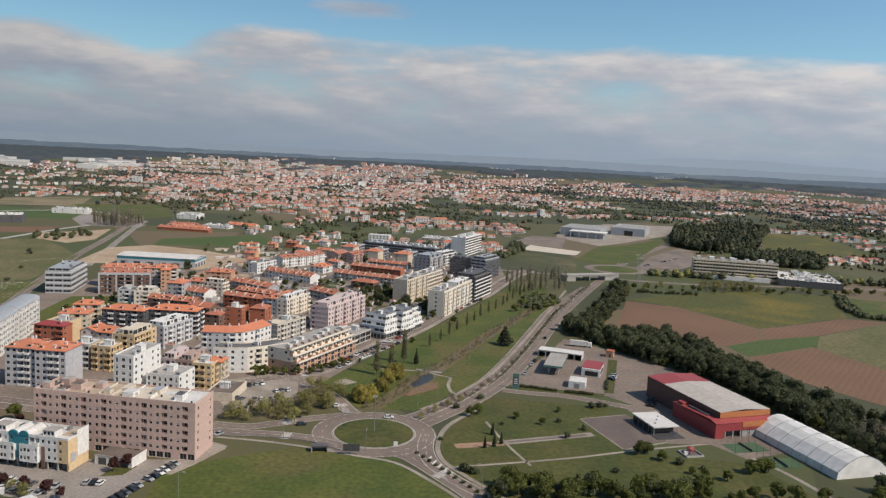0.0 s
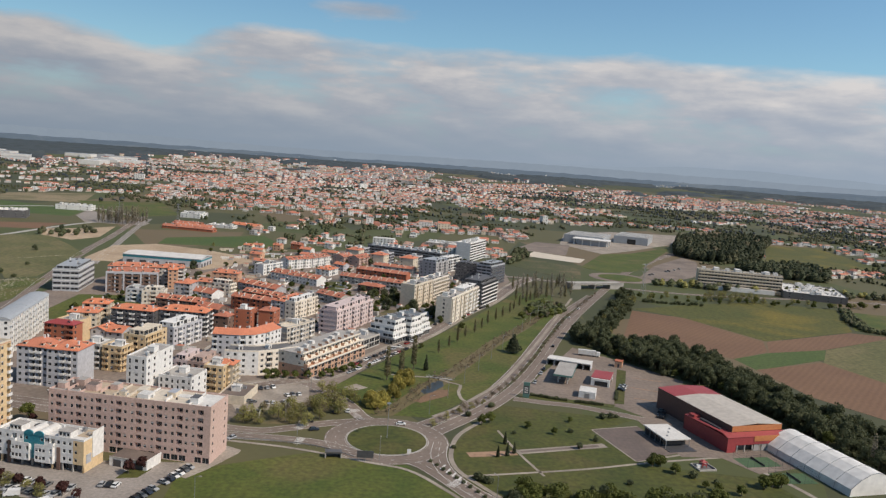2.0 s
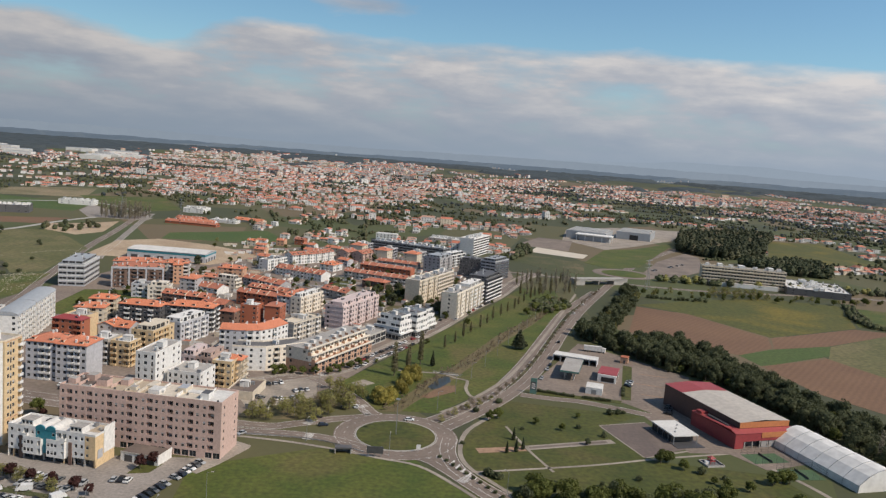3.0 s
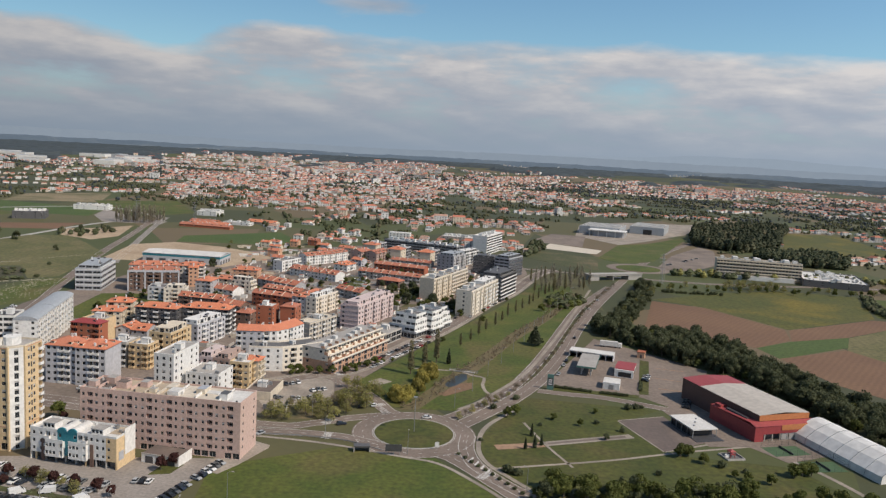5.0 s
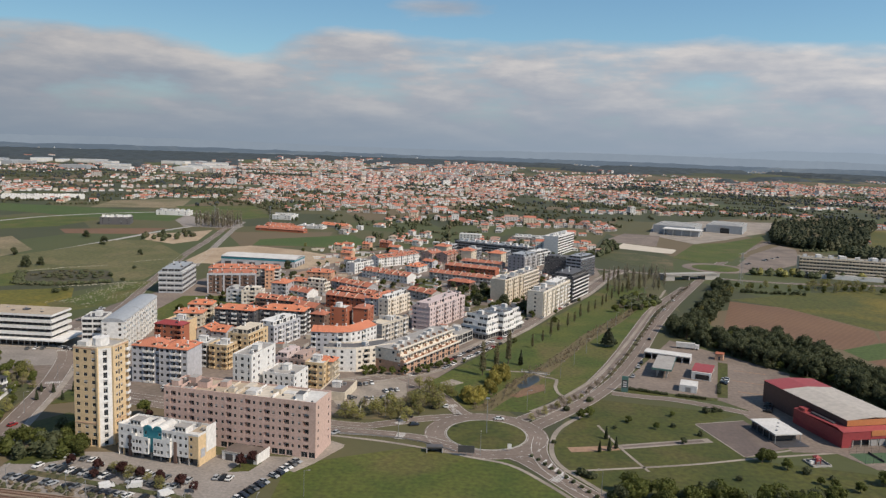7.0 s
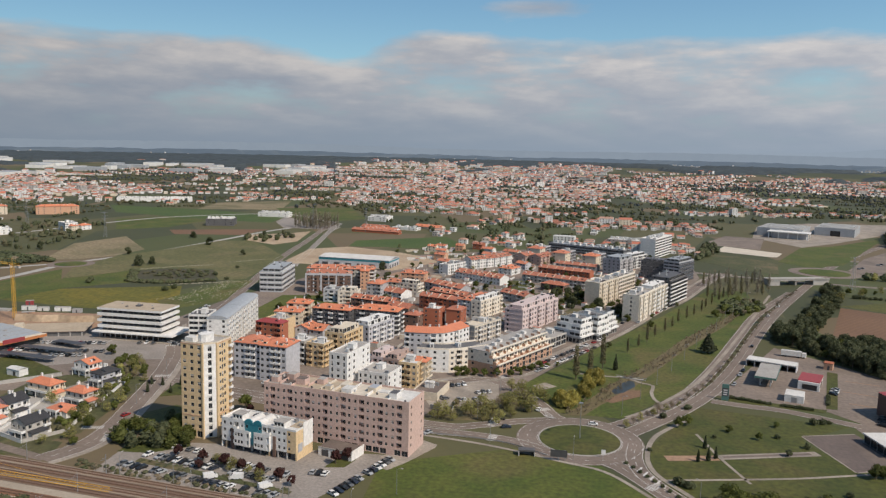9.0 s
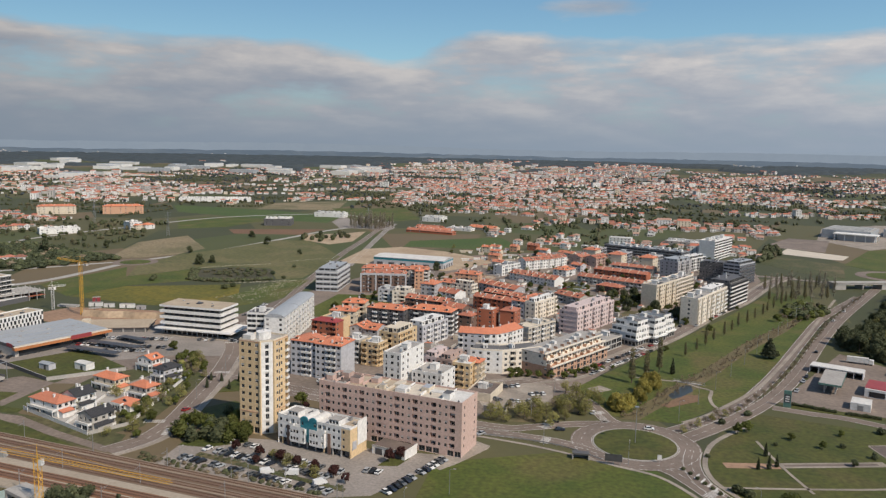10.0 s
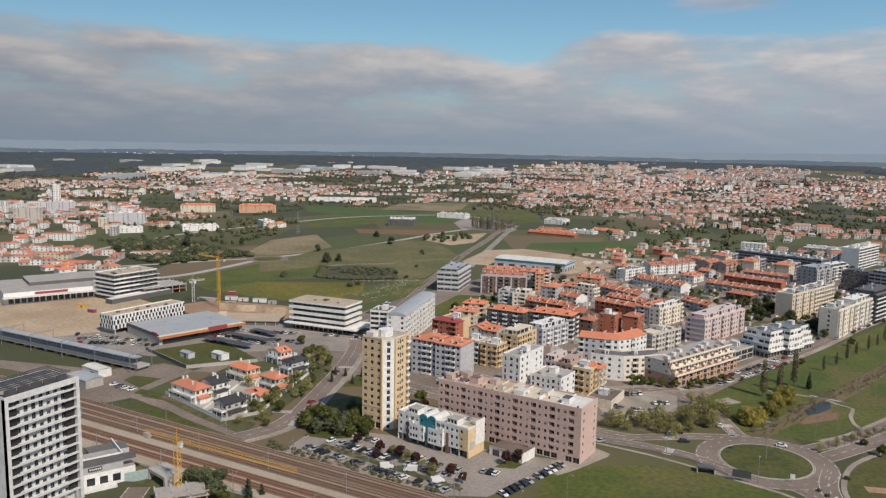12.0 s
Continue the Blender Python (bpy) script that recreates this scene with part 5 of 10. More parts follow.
def tower_block(x, y, a, r, l):
    home = thing("residential_tower", x, y, a, "yellow tiled residential tower with a white stair strip", "tower block")
    s = Shape()
    fh, n = 2.95, 13
    z = 0.3 + fh * n
    c = 4.0
    facade(s, home, (c, 0), (1, 0), (0, -1), r - c - 2.6, 0.3, fh, n, ".wdw.", ground="..s..")
    facade(s, home, (r - 2.6, 0), (1, 0), (0, -1), 2.6, 0.3, fh, n, "b", rail=WHITE)
    facade(s, home, (0, l), (0, -1), (-1, 0), l - c, 0.3, fh, n, "www", ground="sss")
    facade(s, home, (r, 0), (0, 1), (1, 0), l, 0.3, fh, n, "wbwb", rail=WHITE)
    for q in ([(c, 0), (r, 0)], [(0, l), (0, c)], [(r, 0), (r, l)], [(0, c), (c, 0)]):
        s.face([(*q[0], 0), (*q[1], 0), (*q[1], 0.3), (*q[0], 0.3)])
    s.face([(r, l, 0), (0, l, 0), (0, l, z), (r, l, z)])
    s.face([(c, 0, z), (r, 0, z), (r, l, z), (0, l, z), (0, c, z)])
    part("wall", s, YELLOW, home)
    s = Shape()
    w = c * math.sqrt(2)
    facade(s, home, (0, c), (math.sqrt(0.5), -math.sqrt(0.5)), (-math.sqrt(0.5), -math.sqrt(0.5)), w, 0.3, fh, n, ".g.")
    part("stair_strip", s, WHITE, home, "white rendered stair strip")
    for k in (0.0, 1.0):
        px, py = (0, c) if k == 0 else (c, 0)
        plain_box(home, "pilaster", px - 0.35, py - 0.35, 0, px + 0.35, py + 0.35, z + 0.4, YELLOW)
    s = Shape()
    q = [(c, 0), (r, 0), (r, l), (0, l), (0, c)]
    for k in range(5):
        (ax, ay), (bx, by) = q[k], q[(k + 1) % 5]
        e = Vector((bx - ax, by - ay)).normalized() * 0.3
        s.prism([(ax, ay), (bx, by), (bx - e.y, by + e.x), (ax - e.y, ay + e.x)], z, z + 0.8)
    part("parapet", s, CREAM, home)
    s = Shape()
    s.prism([(c + 0.2, 0.3), (r - 0.3, 0.3), (r - 0.3, l - 0.3), (0.3, l - 0.3), (0.3, c + 0.2)], z - 0.1, z + 0.06)
    part("roof", s, ROOFGREY, home)
    for zz in (z - 0.1, 0.3 + fh * 3.0):
        plain_box(home, "cornice", -0.12, 4.4, zz, 0, l, zz + 0.3, PEACH, "orange cornice band")
        plain_box(home, "cornice", 4.4, -0.12, zz, r, 0, zz + 0.3, PEACH, "orange cornice band")
    s = Shape()
    s.prism([(r / 2 + 3.4 * math.cos(k * math.pi / 5), l / 2 + 3.0 * math.sin(k * math.pi / 5)) for k in range(10)], z, z + 3.0)
    part("roof_house", s, WHITE, home)
    plain_box(home, "roof_house", 1.0, l - 5, z + 0.06, 4.5, l - 1.2, z + 2.2, ROOFWHITE)
    s = Shape()
    s.tube((r / 2, l / 2, z + 3), (r / 2, l / 2, z + 7.5), 0.09, 0.05)
    for k in range(5):
        s.tube((r / 2 - 0.7, l / 2, z + 5 + k * 0.5), (r / 2 + 0.7, l / 2, z + 5 + k * 0.5), 0.03, 0.03, 4)
    part("antenna", s, STEEL, home)


def teal_block(x, y, a, r, l):
    home = thing("apartment_building", x, y, a, "white stepped building with teal arched centre and yellow end", "building")
    fh, g = 2.85, 2.9
    z = g + fh * 3
    at = lambda f: l * (1 - f)
    s = Shape()
    for f0, f1, pattern, slot in ((0.0, 0.17, "qq", 0), (0.17, 0.32, "bq", 0), (0.32, 0.55, "q..q", 2), (0.55, 0.68, "Lb", 0), (0.68, 0.88, "qqq", 0), (0.88, 1.0, "q.", 1)):
        facade(s, home, (0, at(f0)), (0, -1), (-1, 0), l * (f1 - f0), g, fh, 3, pattern, slot, "", WHITE)
    facade(s, home, (0, 0), (1, 0), (0, -1), r, g, fh, 3, ".", 1)
    facade(s, home, (r, 0), (0, 1), (1, 0), l, g, fh, 3, "wbwwbwwbw")
    s.face([(r, l, 0), (0, l, 0), (0, l, z), (r, l, z)])
    s.face([(0, 0, z), (r, 0, z), (r, l, z), (0, l, z)])
    s.face([(0, 0, g), (r, 0, g), (r, l, g), (0, l, g)])
    part("wall", s, [WHITE, YELLOW, TEAL], home)
    s = Shape()
    facade(s, home, (1.4, l), (0, -1), (-1, 0), l, 0.1, g - 0.1, 1, "sss.sss.ss.")
    s.face([(0, 0, 0), (r, 0, 0), (r, 0, g), (0, 0, g)], 1)
    part("storey", s, [DARK, YELLOW], home, "dark glazed ground floor")
    for k in range(9):
        plain_box(home, "column", 0.1, l * k / 8.6, 0, 0.6, l * k / 8.6 + 0.5, g, YELLOW if k in (0, 3, 8) else CONCRETE)
    # white bays that stand out over the pavement
    for f0, f1 in ((0.20, 0.405), (0.47, 0.675)):
        s, d, w = Shape(), 1.3, l * (f1 - f0)
        facade(s, home, (-d, at(f0)), (0, -1), (-1, 0), w, g - 0.5, fh, 2, "qqq.L")
        y0, y1, z0, z1 = at(f1), at(f0), g - 0.5, g - 0.5 + 2 * fh
        for q in ([(-d, y0, z0), (0, y0, z0), (0, y0, z1), (-d, y0, z1)], [(0, y1, z0), (-d, y1, z0), (-d, y1, z1), (0, y1, z1)], [(-d, y0, z1), (0, y0, z1), (0, y1, z1), (-d, y1, z1)], [(-d, y1, z0), (0, y1, z0), (0, y0, z0), (-d, y0, z0)]):
            s.face(q)
        part("bay", s, WHITE, home, "white projecting bay")
        plain_box(home, "bay_rail", -d, y0, z1, -d + 0.12, y1, z1 + 0.8, WHITE)
    for f in (0.135, 0.70):
        plain_box(home, "pilaster", -0.3, at(f) - 1.3, 0.2, 0.02, at(f), z - fh - 0.3, BROWN, "dark brown glazed strip")
    # two round-headed teal gables with vaults behind them
    for f in (0.375, 0.495):
        c, rad = at(f), l * 0.0575
        arc = [(c + rad * math.cos(math.pi * k / 10), z + 1.7 * math.sin(math.pi * k / 10)) for k in range(11)]
        s = Shape()
        s.face([(-0.12, py, pz) for py, pz in arc])
        s.face([(0.3, py, pz) for py, pz in reversed(arc)])
        for (py, pz), (qy, qz) in zip(arc, arc[1:]):
            s.face([(-0.12, py, pz), (0.3, py, pz), (0.3, qy, qz), (-0.12, qy, qz)])
        part("gable", s, TEAL, home, "teal round-headed gable")
        s = Shape()
        for (py, pz), (qy, qz) in zip(arc, arc[1:]):
            s.face([(0.3, py, pz - 0.12), (r * 0.8, py, pz - 0.12), (r * 0.8, qy, qz - 0.12), (0.3, qy, qz - 0.12)])
        part("roof_vault", s, ROOFWHITE, home)
    flat_top(home, r, l, z, WHITE, ROOFWHITE, False)
    for f0, f1 in ((0.14, 0.27), (0.70, 0.83)):
        s = Shape()
        facade(s, home, (0.7, at(f0)), (0, -1), (-1, 0), l * (f1 - f0), z, 2.4, 1, "qqq")
        s.box(0.95, at(f1), z, 5.2, at(f0), z + 2.4)
        part("roof_house", s, WHITE, home)
        plain_box(home, "roof_cap", 0.5, at(f1) - 0.2, z + 2.4, 5.4, at(f0) + 0.2, z + 2.6, ROOFGREY)
    for k in range(9):
        part("roof_unit", TANKS[k % 4], None, home, m=pose(6.2 + (k * 3 % 4), l * (k + 0.6) / 9.5, z + 0.06))
    plain_box(home, "deck", r * 0.35, 1.0, z + 0.07, r - 0.5, 5.5, z + 0.12, ROOFSAND)
    plain_box(home, "billboard", r * 0.42, -0.25, g + 1.2, r - 0.2, -0.03, z + 2.2, WHITE, "white advertising panel")
    plain_box(home, "billboard_stripe", r * 0.12, -0.2, g + 0.2, r * 0.36, -0.03, g + 3.4, GLASSY, "blue-grey printed panel")


def curved_block(p0, p1, p2, depth, label, floors, wall, roof, pattern, fh=3.0, first=None):
    """A building whose front bends through three corners; its back runs parallel at a depth."""
    home = thing("apartment_building", p0[0], p0[1], 0, label, "building")
    o = Vector(p0)
    line = [p - o for p in curve_points([p0, p1, p2], 6.0)]
    back = sides(line, depth)
    mid = sides(line, depth / 2)
    z = floors * fh + 0.3
    s = Shape()
    for k in range(len(line) - 1):
        a, b = line[k], line[k + 1]
        u = (b - a).normalized()
        facade(s, home, a, u, (u.y, -u.x), (b - a).length, 0.3, fh, floors, pattern[2 * k % len(pattern):][:2] or pattern[:2], 1 if first and k < 2 else 0, rail=wall)
        s.face([(*back[k], 0), (*back[k + 1], 0), (*back[k + 1], z), (*back[k], z)])
        s.face([(*a, z), (*b, z), (*back[k + 1], z), (*back[k], z)])
        s.face([(*a, 0), (*b, 0), (*b, 0.3), (*a, 0.3)])
    for k in (0, -1):
        s.face([(*line[k], 0), (*back[k], 0), (*back[k], z), (*line[k], z)], 1 if first and k == 0 else 0)
    part("wall", s, [wall, first or wall], home)
    s = Shape()
    if roof == "tile":
        h = depth * 0.2
        front, rear = sides(line, -0.4), sides(line, depth + 0.4)
        for k in range(len(line) - 1):
            s.face([(*front[k], z), (*front[k + 1], z), (*mid[k + 1], z + h), (*mid[k], z + h)])
            s.face([(*rear[k], z), (*rear[k + 1], z), (*mid[k + 1], z + h), (*mid[k], z + h)])
        for k in (0, -1):
            s.face([(*front[k], z), (*rear[k], z), (*mid[k], z + h)])
        part("roof", s, TILE, home, "orange clay tile roof")
        for k in range(1, len(line) - 1):
            part("chimney", CHIMNEY, None, home, m=pose(mid[k].x, mid[k].y, z + h))
    else:
        strip(s, line, 0.3, depth - 0.3, z - 0.1, z + 0.08)
        part("roof", s, ROOFDARK, home, "dark roof terrace")
        s = Shape()
        strip(s, line, 0.0, 0.28, z, z + 0.9)
        strip(s, line, depth - 0.28, depth, z, z + 0.9)
        part("parapet", s, wall, home)
        for k in range(1, len(line) - 1, 2):
            part("roof_house", BOXES[k % 2], None, home, m=pose(mid[k].x, mid[k].y, z + 0.08, 0, 0, 20 * k))
    q = line[-1]
    FOOT.append((p0[0], p0[1], math.degrees(math.atan2(q.y, q.x)), q.length, depth))
    return home


def terrace_block(x, y, a, r, l):
    l = 18
    home = thing("apartment_building", x, y, a, "terracotta and cream stepped apartment block with planted terraces", "building")
    fh = 3.1
    for i, (d, n0, n1, m) in enumerate(((0, 0, 2, TERRA), (2.5, 2, 3, SOFTCREAM), (4.6, 3, 4, SOFTCREAM))):
        s = Shape()
        z0, z1 = 0.2 + fh * n0, 0.2 + fh * n1
        facade(s, home, (0, d), (1, 0), (0, -1), r, z0, fh, n1 - n0, "swswswswswswswswsw" if i == 0 else "bwbwbwbwbwbwbw", 0, rail=SOFTCREAM)
        facade(s, home, (0, l), (0, -1), (-1, 0), l - d, z0, fh, n1 - n0, "w.w")
        s.face([(r, d, z0), (r, l, z0), (r, l, z1), (r, d, z1)])
        s.face([(r, l, z0), (0, l, z0), (0, l, z1), (r, l, z1)])
        s.face([(0, d, z1), (r, d, z1), (r, l, z1), (0, l, z1)])
        part("storey", s, m, home, "brick arcade storey" if i == 0 else "")
        plain_box(home, "terrace_rail", 0, d - 1.3, z1 - 0.25, r, d - 1.05, z1 + 0.8, SOFTCREAM)
        plain_box(home, "terrace_slab", -0.3, d - 1.3, z1 - 0.3, r + 0.3, d, z1 - 0.02, CONCRETE)
        for k in range(9):
            plain_box(home, "terrace_divider", r * k / 9, d, z1, r * k / 9 + 0.25, d + 2.2, z1 + 1.5, PEACH)
    z = 0.2 + fh * 4
    s = Shape()
    s.box(-0.3, 4.3, z - 0.05, r + 0.3, l + 0.3, z + 0.25)
    part("roof", s, ROOFGREY, home)
    for k in range(7):
        plain_box(home, "roof_house", r * (k + 0.4) / 7, 7 + (k % 3) * 2, z + 0.2, r * (k + 0.4) / 7 + 2.4, 9.5 + (k % 3) * 2, z + 1.8, ROOFWHITE)


def modern_block(x, y, a, r, l):
    home = thing("apartment_building", x, y, a, "white modern stepped apartment block over a glazed podium", "building")
    fh, w = 3.1, r / 3
    for k in range(3):
        o, d = k * w, (3.2, 0.0, 2.2)[k]
        s = Shape()
        facade(s, home, (o, d), (1, 0), (0, -1), w, 0.2, 3.8, 1, "sssss")
        facade(s, home, (o, l), (0, -1), (-1, 0), l - d, 0.2, 3.8, 1, "s" * 7)
        s.face([(o + w, d, 0), (o + w, l, 0), (o + w, l, 4.0), (o + w, d, 4.0)])
        s.face([(o + w, l, 0), (o, l, 0), (o, l, 4.0), (o + w, l, 4.0)])
        s.face([(o, d, 4.0), (o + w, d, 4.0), (o + w, l, 4.0), (o, l, 4.0)])
        part("podium", s, GREYB, home, "glazed grey podium")
        plain_box(home, "podium_band", o - 0.3, d - 1.4, 3.7, o + w + 0.01 * k, d + 0.4, 4.7, WHITE, "white band over the shops")
        for st in range(3):
            x0 = o + (0.0, 2.6, 6.4)[st]
            x1 = o + w + (0.0, 2.0, 3.4)[st] * (k < 2)
            y0, y1 = d + (0.0, 1.2, 3.0)[st], l - 0.2 * st
            z0, z1 = 4.0 + st * fh, 4.0 + (st + 1) * fh
            s = Shape()
            facade(s, home, (x0, y0), (1, 0), (0, -1), x1 - x0, z0, fh, 1, "wwbww" if st < 2 else "WwW")
            facade(s, home, (x0, y1), (0, -1), (-1, 0), y1 - y0, z0, fh, 1, "WW.WW")
            s.face([(x1, y0, z0), (x1, y1, z0), (x1, y1, z1), (x1, y0, z1)])
            s.face([(x1, y1, z0), (x0, y1, z0), (x0, y1, z1), (x1, y1, z1)])
            s.face([(x0, y0, z1), (x1, y0, z1), (x1, y1, z1), (x0, y1, z1)])
            s.box(x0, y0, z1, x0 + 0.22, y1, z1 + 0.95)
            s.box(x0 + 0.22, y0, z1, x1, y0 + 0.22, z1 + 0.95)
            part("storey", s, WHITE, home)
        zt = 4.0 + 3 * fh
        plain_box(home, "roof", o + 6.8, d + 3.4, zt + 0.01, o + w + 2.6 * (k < 2), l - 1.0, zt + 0.12, ROOFDARK)
        for j in range(3):
            part("roof_unit", TANKS[(j + k) % 4], None, home, m=pose(o + 8.5 + j * 2.6, d + 6 + 4.0 * j, zt + 0.1, 0, 0, 90 * (j % 2)))
        plain_box(home, "roof_house", o + 9, l * 0.55, zt + 0.1, o + 12, l * 0.55 + 3.2, zt + 2.4, ROOFWHITE)


def warehouse(x, y, a, r, l, label, h=8.0, wall=None):
    home = thing("warehouse", x, y, a, label, "warehouse")
    plain_box(home, "wall", 0, 0, 0, r, l, h, wall or GREYW)
    plain_box(home, "band", -0.1, -0.1, h - 2.4, r + 0.1, l + 0.1, h - 0.9, TEAL if wall is None else METALROOF)
    s, walls = gable_roof(r, l, h, min(r, l) * 0.05, r < l)
    part("roof", s, ROOFWHITE if wall is None else METALROOF, home)
    for k in range(6):
        plain_box(home, "gate", -0.12, l * (k + 0.2) / 6, 0, 0.02, l * (k + 0.7) / 6, 3.4, DARKSTEEL)
    for k in range(4):
        plain_box(home, "gate", r * (k + 0.2) / 4, -0.12, 0, r * (k + 0.7) / 4, 0.02, 3.4, DARKSTEEL)


def striped_office(x, y, a, r, l):
    home = thing("office_building", x, y, a, "white office building with dark ribbon windows", "office")
    fh = 3.6
    top = fh * 5 + 0.4
    plain_box(home, "core", 1.8, 1.8, 0, r - 1.0, l - 1.8, top - 0.2, GLASS, "dark ribbon glazing")
    plain_box(home, "terrace", -4, -9, 0.02, r + 2, l + 2, 0.3, PAVING)
    plain_box(home, "canopy", -3.2, -8.5, fh + 0.2, r + 1.0, l + 2.0, fh + 0.95, WHITE, "wide white canopy over the ground floor")
    for k in range(2, 6):
        z = k * fh
        plain_box(home, "floor_band", -0.2, -0.2, z - 0.85, r, l + 0.2, z + (0.75 if k < 5 else 0.4), WHITE, "white floor band", top=ROOFSAND if k == 5 else None)
    for i in range(12):
        c = l * (i + 0.5) / 12
        plain_box(home, "mullion", 1.7, c - 0.12, fh + 0.95, 1.95, c + 0.12, top - 1.2, FRAME)
        plain_box(home, "column", -1.2, c - 0.2, 0.3, -0.8, c + 0.2, fh + 0.2, STEEL)
    for i in range(5):
        c = r * (i + 0.5) / 5
        plain_box(home, "mullion", c - 0.12, 1.7, fh + 0.95, c + 0.12, 1.95, top - 1.2, FRAME)
    for k, (fx, fy) in enumerate(((0.25, 0.2), (0.6, 0.3), (0.4, 0.45), (0.7, 0.55), (0.3, 0.62), (0.65, 0.8))):
        plain_box(home, "roof_unit", r * fx, l * fy, top, r * fx + (3.4 if k == 2 else 1.3), l * fy + (3.0 if k == 2 else 1.3), top + (0.7 if k == 2 else 0.45), DARKSTEEL if k % 2 == 0 else ROOFGREY)


def white_slab(x, y, a, r, l):
    home = thing("apartment_building", x, y, a, "tall white apartment slab with deep balconies", "building")
    s = Shape()
    fh, n = 3.1, 12
    z = 4.0 + fh * n
    # the face behind the galleries, set back
    facade(s, home, (1.2, 1.5), (1, 0), (0, -1), r - 2.4, 4.0, fh, n, "sDDDDDDDs")
    for q in ([(0, l, 0), (0, 0, 0), (0, 0, z), (0, l, z)], [(r, 0, 0), (r, l, 0), (r, l, z), (r, 0, z)], [(r, l, 0), (0, l, 0), (0, l, z), (r, l, z)], [(0, 0, z), (r, 0, z), (r, l, z), (0, l, z)]):
        s.face(q)
    s.box(0, 0, 0, 1.2, 1.5, z)
    s.box(r - 1.2, 0, 0, r, 1.5, z)
    s.box(0, -0.02, z - 1.2, r, 1.5, z)
    s.box(1.2, 1.2, 0, r - 1.2, 1.6, 4.0)
    part("wall", s, SLABWHITE, home)
    for i in range(n):
        zz = 4.0 + fh * i
        plain_box(home, "gallery", 1.2, -0.1, zz - 0.2, r - 1.2, 1.5, zz + 0.02, SLABWHITE)
        plain_box(home, "gallery_rail", 1.2, -0.12, zz + 0.02, r - 1.2, 0.0, zz + 0.42, SLABWHITE)
    for k in range(6):
        plain_box(home, "column", 2 + (r - 5) * k / 5, 0.0, 0, 2.9 + (r - 5) * k / 5, 0.8, 3.8, CONCRETE)
    flat_top(home, r, l, z, SLABWHITE, ROOFDARK, False)
    # Near-black sheets stand in for the shade of the recessed end loggias.
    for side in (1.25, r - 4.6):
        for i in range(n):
            plain_box(home, "end_loggia", side, 1.2, 4.1 + fh * i, side + 3.3, 1.46, 3.9 + fh * (i + 1) - 0.1, LOGGIA_SHADE)
    for k in range(7):
        plain_box(home, "pergola_beam", 1.0, 2.6 + k * 1.8, z + 2.3, r - 1.0, 2.9 + k * 1.8, z + 2.6, DARKSTEEL)
    for k in range(5):
        plain_box(home, "roof_screen", 1.5 + k * (r - 4) / 5, 2.0, z + 0.06, 1.5 + (k + 0.9) * (r - 4) / 5, 2.3, z + 2.2, DARKSTEEL)
        plain_box(home, "roof_unit", 2 + k * (r - 4) / 5, 5, z + 0.06, 4.5 + k * (r - 4) / 5, 8.5, z + 1.8, ROOFGREY)


def supermarket(x, y, a, r, l):
    home = thing("supermarket", x, y, a, "low supermarket with grey roof and orange fascia", "shop")
    plain_box(home, "wall", 0, 0, 0, r, l, 6.0, GREYB, top=METALROOF)
    plain_box(home, "glazing", 2, -0.1, 0.2, r - 2, 0.02, 3.4, GLASS)
    plain_box(home, "fascia", -1.2, -2.6, 4.0, r + 1, 0.0, 5.6, ORANGE, "orange-yellow fascia", top=CREAM)
    plain_box(home, "fascia_side", -0.2, 0, 4.6, 0.0, l, 6.4, DARK)
    plain_box(home, "sign", r * 0.55, -2.75, 4.3, r * 0.78, -2.6, 6.6, REDPAINT, "red sign panel")
    plain_box(home, "sign", -0.4, 2, 5.0, -0.2, 8, 7.0, REDPAINT, "red sign panel")
    for k in range(7):
        plain_box(home, "roof_hatch", 6 + k * 6.4, 8 + (k * 11) % 27, 6.0, 7.4 + k * 6.4, 9.6 + (k * 11) % 27, 6.35, ROOFGREY)
    for k in range(4):
        plain_box(home, "roof_seam", 0.4, l * (k + 0.8) / 5, 6.0, r - 0.4, l * (k + 0.8) / 5 + 0.35, 6.08, ROOFGREY)


def checker_office(x, y, a, r, l):
    home = thing("office_building", x, y, a, "white office building with chequered narrow windows", "office")
    fh, low = 2.85, 3.1
    z = low + fh * 3
    plain_box(home, "ground_floor", 2.2, 2.0, 0, r - 0.4, l - 0.4, low, GREYB, "recessed grey ground floor")
    plain_box(home, "glazing", 3.0, 1.9, 0.3, r - 1.2, 2.0, low - 0.3, GLASS)
    plain_box(home, "wall", 0, 0, low, r, l, z - 0.45, WHITE)
    for i in range(3):
        for side, length in ((0, r), (1, l)):
            n = int(length / 2.5)
            for k in range(n):
                c = length * (k + (0.3 if i % 2 else 0.72)) / n
                w = 0.78 if (k * 5 + i * 3) % 4 == 0 else 0.55
                q = (c - w, -0.06, low + fh * i + 0.2, c + w, 0.03, low + fh * (i + 1) - (0.15 if i < 2 else 0.5))
                if side:
                    q = (-0.06, c - w, q[2], 0.03, c + w, q[5])
                plain_box(home, "window", *q, GLASS)
    for k in range(5):
        plain_box(home, "column", 1 + k * (r - 2.6) / 4, 0.3, 0, 1.6 + k * (r - 2.6) / 4, 0.9, low, CONCRETE)
    flat_top(home, r, l, z - 0.45, WHITE, ROOFSAND, False)
    for k in range(9):
        plain_box(home, "roof_unit", 3 + k * 5.4, 3 + (k * 5) % 7, z - 0.4, 4.2 + k * 5.4 + k % 2, 4.4 + (k * 5) % 7, z + 0.4, DARKSTEEL if k % 2 else ROOFGREY)


